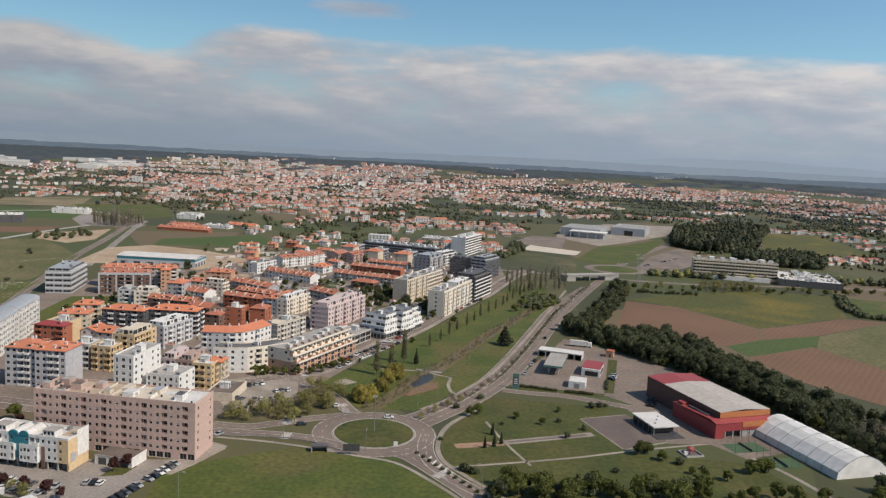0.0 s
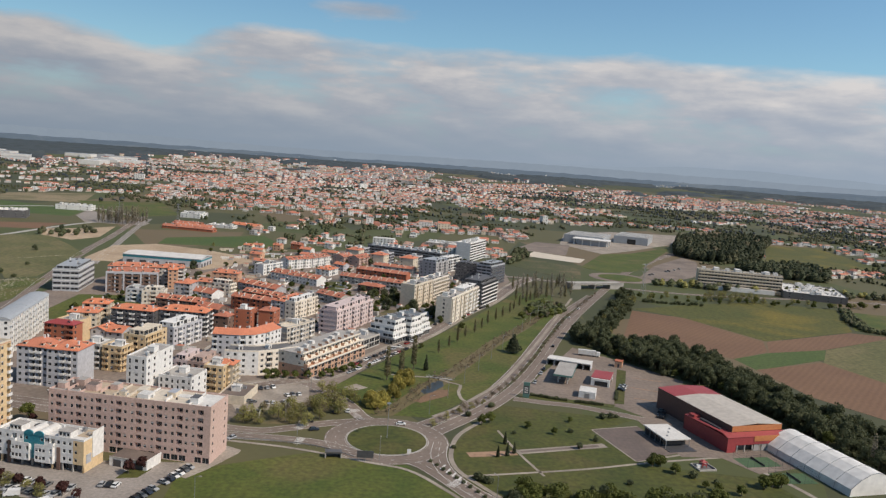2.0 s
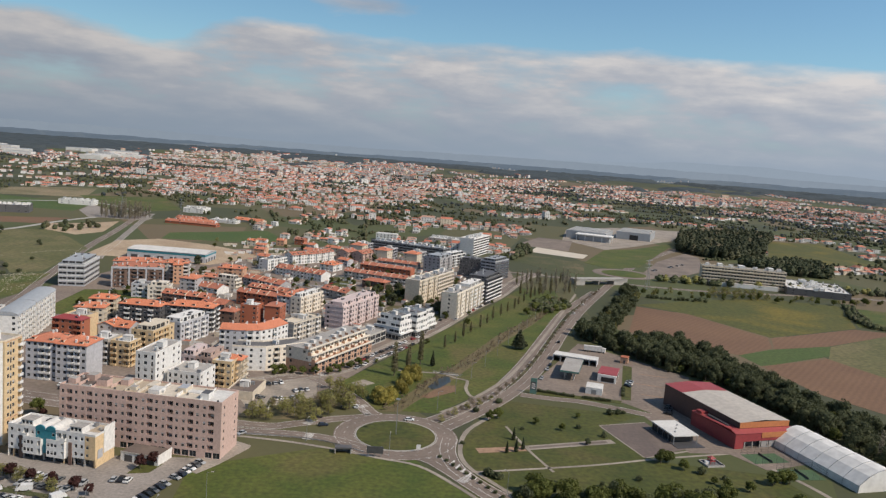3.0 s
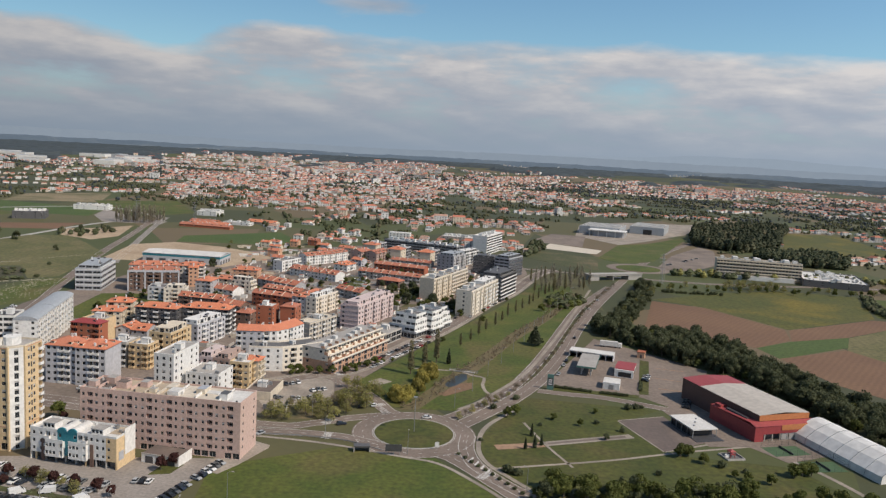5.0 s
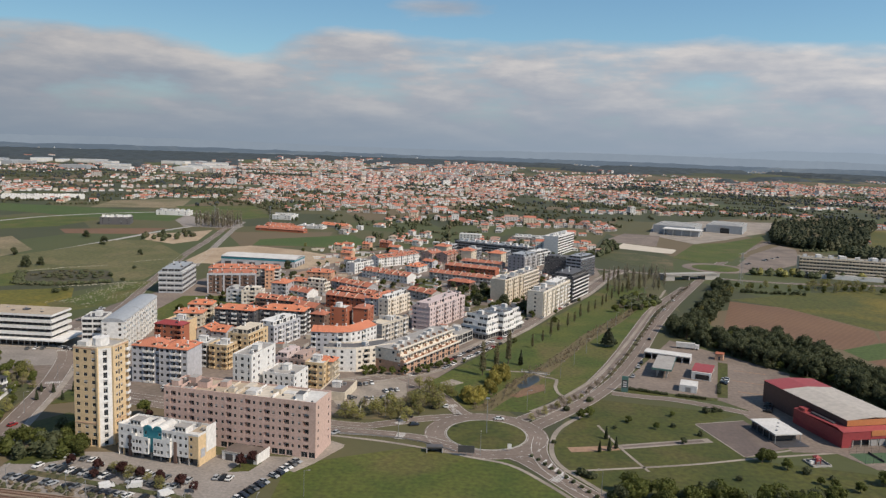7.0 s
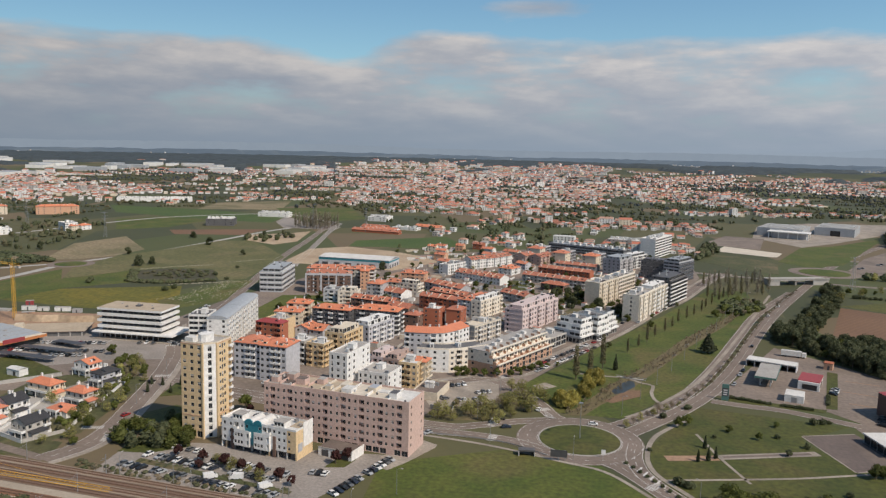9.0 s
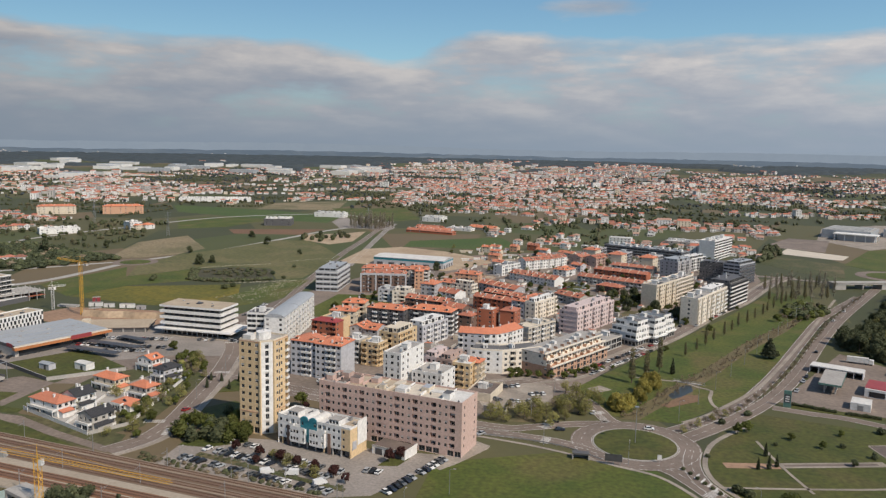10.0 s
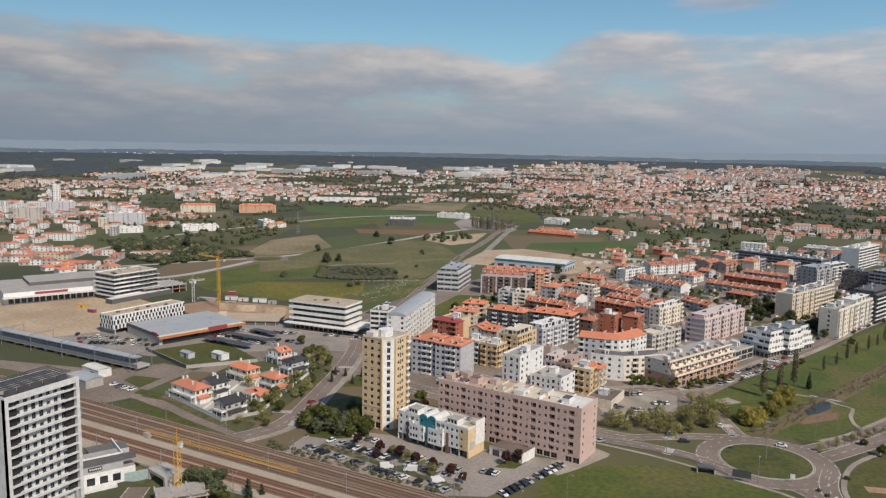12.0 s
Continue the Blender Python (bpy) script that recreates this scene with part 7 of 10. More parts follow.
def back_yards():
    """Garden walls, lean-tos and garages behind the town houses."""
    q = random.Random(57)
    s = Shape()
    made = 0
    for _ in range(5000):
        if made > 420:
            break
        x, y = q.uniform(-240, 30), q.uniform(415, 870)
        if x > -240 + (y - 400) * 0.55 + 140 or any(inside(x, y, [tuple(c) for c in corners(*f, 1.2)]) for f in FOOT):
            continue
        made += 1
        a = radians(100 - 34 * min(max((x + 240) / 220, 0), 1)) + (1.571 if q.random() < 0.5 else 0)
        u, v = Vector((math.cos(a), math.sin(a))), Vector((-math.sin(a), math.cos(a)))
        wall = q.random() < 0.6
        r, l, h = (q.uniform(5, 14), 0.25, q.uniform(1.0, 1.8)) if wall else (q.uniform(3, 6), q.uniform(2.5, 4.5), q.uniform(2.2, 3.0))
        o = Vector((x, y))
        s.prism([tuple(o), tuple(o + u * r), tuple(o + u * r + v * l), tuple(o + v * l)], 0, h, q.choice((0, 0, 1, 2)), top=None if wall else q.choice((3, 3, 4)))
    tagged(part("yard_walls", s, [WHITE, CREAM, CONCRETE, OLDROOF, ROOFGREY]), "low garden walls and lean-tos behind town houses", "yard walls", kind="stuff")


back_yards()


# ---- sports hall, filling station, railway ----
def sports_hall(x, y, a):
    home = thing("sports_hall", x, y, a, "red and orange metal sports hall with pale roof", "sports hall")
    h, H = 6.8, 10.6
    s = Shape()
    s.box(4.7, 3.6, 0, 31.5, 60, H)
    part("wall", s, MAROON, home, "dark maroon metal wall")
    plain_box(home, "front_band", 4.6, 3.45, H - 2.6, 31.6, 3.6, H, ORANGE, "orange cladding band")
    s, _ = gable_roof(26.8, 56.4, H, 0.9, True, 0.15)
    s.v = [(vx + 4.7, vy + 3.6, vz) for vx, vy, vz in s.v]
    part("roof", s, HALLROOF, home, "pale beige metal roof")
    s, _ = gable_roof(26.8, 14.0, H + 0.04, 0.9, True, 0.2)
    s.v = [(vx + 4.7, vy + 46.0, vz) for vx, vy, vz in s.v]
    part("roof_end", s, REDROOF, home, "red metal roof end")
    s = Shape()
    s.box(0, 0, 3.2, 35.5, 3.4, h)
    s.box(0, 3.4, 0, 4.6, 31, h)
    s.box(0, 0, 0, 4.6, 3.4, 3.2)
    part("annex", s, REDPAINT, home, "red metal annex")
    s = Shape()
    s.face([(-0.2, -0.2, h + 0.05), (35.7, -0.2, h + 0.05), (35.7, 3.5, h + 1.0), (-0.2, 3.5, h + 1.0)])
    s.face([(-0.2, 3.5, h + 1.0), (4.6, 3.5, h + 1.0), (4.6, 31, h + 0.4), (-0.2, 31, h + 0.05)])
    s.face([(-0.2, -0.2, h), (35.7, -0.2, h), (35.7, 3.5, h), (-0.2, 3.5, h)])
    part("annex_roof", s, REDROOF, home, "red metal annex roof")
    plain_box(home, "front_panel", 14, -0.2, h - 2.2, 35.4, 0.0, h + 0.2, ORANGE, "orange front panel")
    for k in range(5):
        plain_box(home, "shutter_gate", 14.5 + k * 4.1, 0.3, 0, 17.8 + k * 4.1, 0.5, 3.2, FRAME, "pale glazed gate")
    for k in range(8):
        plain_box(home, "column", 5.2 + k * 4.1, 0.1, 0, 5.6 + k * 4.1, 0.5, 3.2, CONCRETE)
    plain_box(home, "back_wall", 4.6, 2.6, 0, 35.3, 3.3, 3.2, DARK)
    plain_box(home, "awning", 26, -1.8, 2.4, 31, 0.1, 2.7, WHITE, "white awning")
    plain_box(home, "roof_duct", 1.6, 8, h + 0.5, 3.0, 22, h + 1.3, DARKSTEEL)
    plain_box(home, "roof_house", 0.8, 25, h, 4.2, 29, h + 1.4, REDROOF)


sports_hall(122.3, 326.5, 19)


def sports_tent(x, y, a, w, l):
    home = thing("sports_tent", x, y, a, "long white membrane hall with arched roof", "tent hall")
    prof = [(0, 0), (0.4, 3.0), (w * 0.2, 6.4), (w * 0.38, 8.4), (w * 0.5, 8.9), (w * 0.62, 8.4), (w * 0.8, 6.4), (w - 0.4, 3.0), (w, 0)]
    for i in range(6):
        s = Shape()
        y0, y1 = l * i / 6, l * (i + 1) / 6 - 0.08
        for (xa, za), (xb, zb) in zip(prof, prof[1:]):
            s.face([(xa, y0, za), (xb, y0, zb), (xb, y1, zb), (xa, y1, za)])
        part("membrane", s, TENT, home)
    for yy in (0, l):
        s = Shape()
        s.face([(px, yy, pz) for px, pz in prof])
        part("gable_end", s, TENT, home)
    for i in range(7):
        s = Shape()
        yy = min(l * i / 6, l - 0.05)
        for (xa, za), (xb, zb) in zip(prof, prof[1:]):
            s.tube((xa, yy, za + 0.05), (xb, yy, zb + 0.05), 0.1, 0.1, 5)
        part("arch_rib", s, STEEL, home)


TENT = mat("white_membrane", (0.73, 0.72, 0.69), (0.67, 0.66, 0.635), big=0.04, fine=0.3, rough=0.6)
sports_tent(156.4, 288.4, 17, 25, 49)


def court(x, y, a, w, l):
    home = thing("tennis_court", x, y, a, "green fenced padel court", "court", "courts by the hall")
    plain_box(home, "surface", 0, 0, 0, w, l, 0.08, COURT)
    for k in range(6):
        for yy in (0, l):
            s = Shape()
            s.tube((w * k / 5, yy, 0), (w * k / 5, yy, 3.2), 0.05, 0.05, 5)
            part("fence_post", s, DARKSTEEL, home)
    for yy in (0, l):
        for z in (1.0, 2.1, 3.2):
            plain_box(home, "fence_rail", 0, yy - 0.03, z - 0.04, w, yy + 0.03, z, DARKSTEEL)
    for xx in (0, w):
        for z in (1.0, 2.1, 3.2):
            plain_box(home, "fence_rail", xx - 0.03, 0.1, z - 0.04, xx + 0.03, l - 0.1, z, DARKSTEEL)
    plain_box(home, "net", w / 2 - 0.03, 0.3, 0.08, w / 2 + 0.03, l - 0.3, 0.95, DARKSTEEL)


COURT = mat("green_court_surface", (0.07, 0.13, 0.06), (0.05, 0.10, 0.05), big=0.2, fine=1.0)
court(125.5, 311.0, 15, 17, 10)
court(134.0, 296.5, 10, 16, 10)


def pavilion(x, y, a):
    home = thing("pavilion", x, y, a, "open pavilion with a flat white roof", "pavilion")
    plain_box(home, "roof", 0, 0, 3.6, 12.5, 19, 4.1, ROOFWHITE)
    plain_box(home, "floor", -0.4, -4.5, 0, 13, 19, 0.25, DARKSTEEL)
    plain_box(home, "room", 0.8, 3, 0.25, 11.8, 18.6, 3.58, GLASS, "dark glazed room")
    for i in range(5):
        for j in (0.4, 12.0):
            plain_box(home, "column", j, 0.4 + i * 4.4, 0.25, j + 0.25, 0.65 + i * 4.4, 3.6, STEEL)
    for k in range(3):
        plain_box(home, "roof_vent", 3 + k * 3, 4 + k * 4, 4.1, 3.6 + k * 3, 4.6 + k * 4, 4.6, STEEL)


pavilion(95.4, 326.3, 16)


def play_frame(x, y, a):
    home = thing("play_frame", x, y, a, "red climbing frame in a walled play yard", "playground")
    for q in ((0, 0, 8, 0.3), (0, 6.7, 8, 7), (0, 0.3, 0.3, 6.7), (7.7, 0.3, 8, 6.7)):
        plain_box(home, "low_wall", q[0], q[1], 0, q[2], q[3], 0.7, CONCRETE)
    plain_box(home, "floor", 0.3, 0.3, 0, 7.7, 6.7, 0.06, ROOFDARK)
    for q in ((3, 3), (5, 3), (3, 5), (5, 5)):
        plain_box(home, "post", q[0], q[1], 0, q[0] + 0.2, q[1] + 0.2, 2.6, REDROOF)
    plain_box(home, "deck", 2.9, 2.9, 1.2, 5.3, 5.3, 1.4, REDROOF)
    plain_box(home, "slide", 1.0, 3.4, 0.06, 2.9, 4.4, 1.3, WHITE)
    s = hip_roof(2.4, 2.4, 2.6, 0.9, 0.1)
    s.v = [(vx + 2.9, vy + 2.9, vz) for vx, vy, vz in s.v]
    part("roof", s, REDROOF, home)


play_frame(103, 303, 15)


def filling_station():
    home = thing("filling_canopy", 67.9, 411.5, 75, "pale filling station canopy on columns over pumps", "canopy")
    plain_box(home, "roof", 0, 0, 4.7, 29, 10.2, 5.5, METALROOF, top=ROOFGREY)
    plain_box(home, "fascia", -0.1, -0.1, 4.6, 29.1, 0.0, 5.6, TEALPALE)
    plain_box(home, "fascia", -0.1, 0, 4.6, 0.0, 10.3, 5.6, TEALPALE)
    for i in range(4):
        for j in (2.5, 7.5):
            plain_box(home, "column", 3 + i * 7.5, j, 0, 3.5 + i * 7.5, j + 0.5, 4.7, STEEL)
            plain_box(home, "pump", 3.9 + i * 7.5, j - 0.1, 0, 4.7 + i * 7.5, j + 0.6, 1.9, WHITE)
    shop = thing("kiosk", 88.9, 413.4, 72, "pale station shop with a red flat roof", "shop")
    plain_box(shop, "wall", 0, 0, 0, 17, 10, 4.2, WHITE)
    plain_box(shop, "roof", 1, -0.2, 4.2, 17.3, 10.2, 4.6, REDROOF)
    plain_box(shop, "glazing", 2, -0.06, 0.4, 15, 0.02, 3.0, GLASS)
    plain_box(shop, "glazing", -0.06, 1, 0.4, 0.02, 8, 3.0, GLASS)
    box = thing("storage_shed", 76.8, 390.2, 75, "white metal storage shed", "shed")
    plain_box(box, "wall", 0, 0, 0, 10, 8.5, 3.6, WHITE, top=ROOFWHITE)
    plain_box(box, "door", -0.05, 3, 0, 0.02, 5.5, 2.6, STEEL)
    wash = thing("car_wash", 84.5, 446.0, 72, "low pale car wash with open bays", "car wash")
    plain_box(wash, "roof", 0, 0, 3.4, 9, 26, 4.0, ROOFWHITE)
    for k in range(7):
        plain_box(wash, "wall", 0, k * 4.28, 0, 9, k * 4.28 + 0.3, 3.4, GREYW)
    plain_box(wash, "back", 8.7, 0.3, 0, 9, 25.7, 3.4, GLASSY)
    hut = thing("brick_hut", 105.7, 458, 70, "small red brick hut", "hut")
    plain_box(hut, "wall", 0, 0, 0, 5, 4.4, 3.6, PEACH)
    plain_box(hut, "roof", -0.2, -0.2, 3.6, 5.2, 4.6, 3.9, BRICK)
    plain_box(hut, "door", -0.05, 1.5, 0, 0.02, 2.6, 2.2, DARKSTEEL)
    totem = thing("price_totem", 42.1, 385.0, 80, "tall green and grey station price sign", "sign")
    plain_box(totem, "post", 0, 0, 0, 0.7, 3.2, 8.0, TEALPALE)
    plain_box(totem, "panel", -0.08, 0.3, 2.2, 0.0, 2.9, 6.2, DARKSTEEL)
    for k in range(3):
        plain_box(totem, "price_bar", -0.12, 0.7, 2.7 + k * 1.1, -0.08, 2.5, 3.2 + k * 1.1, WHITE)


TEALPALE = mat("pale_green_panel", (0.10, 0.20, 0.17), (0.08, 0.17, 0.15), big=0.3, fine=1.0, rough=0.5)
filling_station()


def truck(x, y, a, label, long=11.0):
    home = thing("truck", x, y, a, label, "truck")
    plain_box(home, "trailer", 0, -1.25, 1.0, long, 1.25, 3.9, ROOFWHITE)
    s = Shape()
    s.prism([(long + 0.3, -1.2), (long + 2.3, -1.2), (long + 2.6, -0.9), (long + 2.6, 0.9), (long + 2.3, 1.2), (long + 0.3, 1.2)], 0.6, 3.2)
    part("cab", s, WHITE, home)
    plain_box(home, "windscreen", long + 2.55, -0.9, 1.9, long + 2.63, 0.9, 2.9, GLASS)
    for q in (1.2, 2.5, long - 1.5, long + 1.3):
        for side in (-1.1, 1.1):
            s = Shape()
            s.tube((q, side - 0.14, 0.5), (q, side + 0.14, 0.5), 0.5, 0.5, 12)
            part("wheel", s, TYRE, home)


TYRE = mat("tyre_rubber", (0.02, 0.02, 0.02), (0.03, 0.03, 0.03), big=1.0, fine=4.0)
truck(83.5, 483.3, -10, "white articulated truck parked by the wood")


def embankment():
    xs = list(range(-760, 321, 12))
    far = lambda x: 223 - 0.067 * (x + 150)
    near = lambda x: 190 - 0.045 * (x + 172)
    s = Shape()
    for x0, x1 in zip(xs, xs[1:]):
        sect = [(lambda x: far(x) + 7, -0.2), (far, 3.4), (near, 3.4), (lambda x: near(x) - 6, -0.2)]
        for k, ((fa, za), (fb, zb)) in enumerate(zip(sect, sect[1:])):
            s.face([(x0, fa(x0), za), (x1, fa(x1), za), (x1, fb(x1), zb), (x0, fb(x0), zb)], 0 if k == 1 else 1)
    tagged(part("embankment", s, [BALLAST, OLIVE]), "railway embankment with rusty ballast", "railway", kind="structure")
    for f, bed in ((0.05, PALEBED), (0.17, BROWNBED), (0.29, PALEBED), (0.41, BROWNBED), (0.64, RUSTBED), (0.78, RUSTBED)):
        line = lambda x: far(x) + (near(x) - far(x)) * f
        home = tagged(new("rail_track"), "pair of rusty rails on sleepers", "railway track", "tracks on the embankment")
        for off in (-0.83, 0.83):
            s = Shape()
            for x0, x1 in zip(xs[::3], xs[3::3]):
                y0, y1 = line(x0) + off, line(x1) + off
                q = [(x0, y0 - 0.05), (x1, y1 - 0.05), (x1, y1 + 0.05), (x0, y0 + 0.05)]
                s.prism(q, 3.4, 3.78)
            part("rail", s, RAIL, home)
        s = Shape()
        for k in range(240):
            x = -310 + k * 0.8
            s.box(x - 0.12, line(x) - 1.3, 3.42, x + 0.12, line(x) + 1.3, 3.6)
        tagged(part("sleeper_bed", s, BROWN, home), kind="stuff")
        s = Shape()
        for x0, x1 in zip(xs, xs[1:]):
            s.face([(x0, line(x0) - 2.1, 3.41), (x1, line(x1) - 2.1, 3.41), (x1, line(x1) + 2.1, 3.41), (x0, line(x0) + 2.1, 3.41)])
        part("track_bed", s, bed, home)
    mast = None
    for k in range(16):
        x = -420 + k * 34
        for f in (0.02, 0.44, 0.97):
            y = far(x) + (near(x) - far(x)) * f
            if mast is None:
                mast = thing("catenary_mast", x, y, 0, "slim steel overhead line mast with arm", "mast", "railway masts", 3.4)
                s = Shape()
                s.tube((0, 0, 0), (0, 0, 7.2), 0.14, 0.1)
                part("pole", s, STEEL, mast)
                s = Shape()
                s.tube((0, 0, 6.3), (0, -3.0, 6.0), 0.05, 0.05, 5)
                s.tube((0, 0, 5.2), (0, -2.4, 5.9), 0.04, 0.04, 5)
                part("arm", s, STEEL, mast)
            else:
                copy_thing(mast, pose(x, y, 3.4, 0, 0, 180 if f > 0.9 else 0))


PALEBED = mat("dusty_ballast", (0.31, 0.25, 0.19), (0.24, 0.18, 0.13), big=0.1, fine=0.9, bump=0.3)
BROWNBED = mat("brown_ballast", (0.19, 0.13, 0.09), (0.14, 0.098, 0.07), big=0.1, fine=0.9, bump=0.3)
RUSTBED = mat("rust_stained_ballast", (0.25, 0.125, 0.068), (0.17, 0.085, 0.05), big=0.1, fine=0.9, bump=0.3)
embankment()


def underpass():
    home = thing("underpass_portal", -217.5, 188.5, -16, "concrete railway underpass with pale blue wing wall", "underpass")
    plain_box(home, "lintel", 0, 0, 4.1, 11.5, 7, 5.2, CONCRETE)
    plain_box(home, "side_wall", 0, 0, 0, 1.0, 7, 4.1, CONCRETE)
    plain_box(home, "side_wall", 10.5, 0, 0, 11.5, 7, 4.1, CONCRETE)
    # Dark panel across the passage imitates the deep shade under the tracks.
    plain_box(home, "tunnel_end", 1.0, 6.6, 0, 10.5, 7, 4.1, ROOFDARK)
    s = Shape()
    for y0 in (0.0, 0.4):
        s.face([(0, y0, 0), (-11, y0 - 9, 0), (-11, y0 - 9, 1.4), (0, y0, 5.0)])
    s.face([(0, 0, 5.0), (0, 0.4, 5.0), (-11, -8.6, 1.4), (-11, -9, 1.4)])
    part("wing_wall", s, PALEBLUE, home, "pale blue painted wing wall")


PALEBLUE = mat("pale_blue_paint", (0.38, 0.48, 0.46), (0.32, 0.41, 0.40), big=0.2, fine=1.0)
underpass()


def corner_shop():
    home = thing("commercial_building", -231.5, 173.5, 62, "grey and white commercial building with roof terrace", "shop building")
    plain_box(home, "podium", 0, 0, 0, 17, 16, 5.2, WHITE, top=PAVING)
    plain_box(home, "upper_wall", 0.0, 0.0, 5.2, 13, 8, 9.6, GREYM, top=ROOFGREY)
    plain_box(home, "upper_wing", 4, 8, 5.2, 17, 16, 9.0, GREYW, top=ROOFDARK)
    plain_box(home, "dark_band", -0.3, -0.3, 8.0, 17.2, 0.0, 10.4, DARK)
    plain_box(home, "dark_band", -0.3, 0.0, 8.0, 0.0, 8.0, 10.4, GREYM)
    plain_box(home, "parapet", 0.2, 0.2, 9.6, 12.6, 0.6, 10.8, WHITE)
    plain_box(home, "parapet", 12.6, 0.2, 9.0, 13.0, 15.8, 10.8, WHITE)
    for k in range(3):
        plain_box(home, "window", 1 + k * 4.2, -0.08, 1.0, 3.6 + k * 4.2, 0.02, 3.6, GLASS)
    plain_box(home, "sign", 1.5, -0.42, 6.2, 6.0, -0.02, 7.4, DARKSTEEL)
    for k in range(6):
        plain_box(home, "sign_bar", 1.9 + k * 0.65, -0.47, 6.5, 2.3 + k * 0.65, -0.42, 7.1, WHITE)
    plain_box(home, "window", -0.08, 2, 1.0, 0.02, 6, 3.8, GLASS)
    plain_box(home, "terrace_front", -5, -3.5, 0, 10, -0.45, 1.2, WHITE)


corner_shop()


def station():
    home = thing("station_platform", -323, 285.5, 177.5, "long raised railway platform with slim canopy", "platform")
    plain_box(home, "deck", 0, -4, 1.6, 170, 4, 2.6, CONCRETE)
    plain_box(home, "canopy", 4, -2.5, 6.0, 165, 2.5, 6.4, METALROOF)
    plain_box(home, "parapet", 0, -4.2, 2.6, 170, -4.0, 3.8, DARK)
    plain_box(home, "parapet", 0, 4.0, 2.6, 170, 4.2, 3.8, STEEL)
    for k in range(18):
        plain_box(home, "column", 5 + k * 9.2, -0.2, 2.6, 5.4 + k * 9.2, 0.2, 6.0, STEEL)
        plain_box(home, "pier", 2 + k * 9.2, -3.2, 0, 3 + k * 9.2, 3.2, 1.6, CONCRETE)
    for k in range(7):
        x = 2 + k * 27
        s = Shape()
        s.tube((x, -7, 0), (x, -7, 9.5), 0.18, 0.15)
        s.tube((x, 7, 0), (x, 7, 9.5), 0.18, 0.15)
        s.tube((x, -7, 9.2), (x, 7, 9.2), 0.18, 0.18)
        part("gantry", s, STEEL, home)


station()


def sheds():
    for x, y, a, r, l, h, m, lab in ((-322, 249, 80, 9, 17, 4.2, ROOFGREY, "low grey workshop shed by the railway"), (-331, 264, 80, 7, 15, 4.0, WHITE, "white prefabricated shed by the railway"), (-300, 318, 78, 5, 9, 3.4, WHITE, "white low outbuilding in a garden"), (-318, 312, 78, 4, 8, 3.0, GREYW, "small low outbuilding in a garden")):
        home = thing("shed", x, y, a, lab, "shed")
        plain_box(home, "wall", 0, 0, 0, r, l, h, m)
        s, walls = gable_roof(r, l, h, 0.7, r < l, 0.2)
        part("roof", s, METALROOF if m is not WHITE else ROOFWHITE, home)
        plain_box(home, "door", -0.05, l * 0.3, 0, 0.02, l * 0.5, 2.4, DARKSTEEL)


sheds()


def big_store():
    home = thing("retail_store", -530, 352, 62, "long white retail hall with red sign band", "store")
    plain_box(home, "wall", 0, 0, 0, 95, 60, 8.5, WHITE, top=ROOFGREY)
    for k in range(22):
        plain_box(home, "glazing", 3 + k * 4.1, -0.1, 0.6, 6.2 + k * 4.1, 0.02, 5.0, GLASS)
    plain_box(home, "sign", 20, -0.3, 6.2, 42, -0.02, 7.8, REDPAINT, "red sign band")
    plain_box(home, "canopy", -1, -6, 5.2, 96, -0.1, 5.6, ROOFWHITE)
    plain_box(home, "roof_hall", 20, 24, 8.5, 90, 58, 11.0, DARK, top=ROOFGREY)


big_store()


def building_shell():
    home = thing("building_shell", -470, 424, 75, "unfinished concrete storey with rebar under construction", "construction")
    for k in range(2):
        plain_box(home, "slab", 0, 0, 3.0 * k + 2.6, 36, 26, 3.0 * k + 2.95, CONCRETE if k else BRICK)
    for i in range(7):
        for j in range(5):
            plain_box(home, "column", i * 5.8, j * 6.2, 0, i * 5.8 + 0.5, j * 6.2 + 0.5, 7.2, CONCRETE)


building_shell()


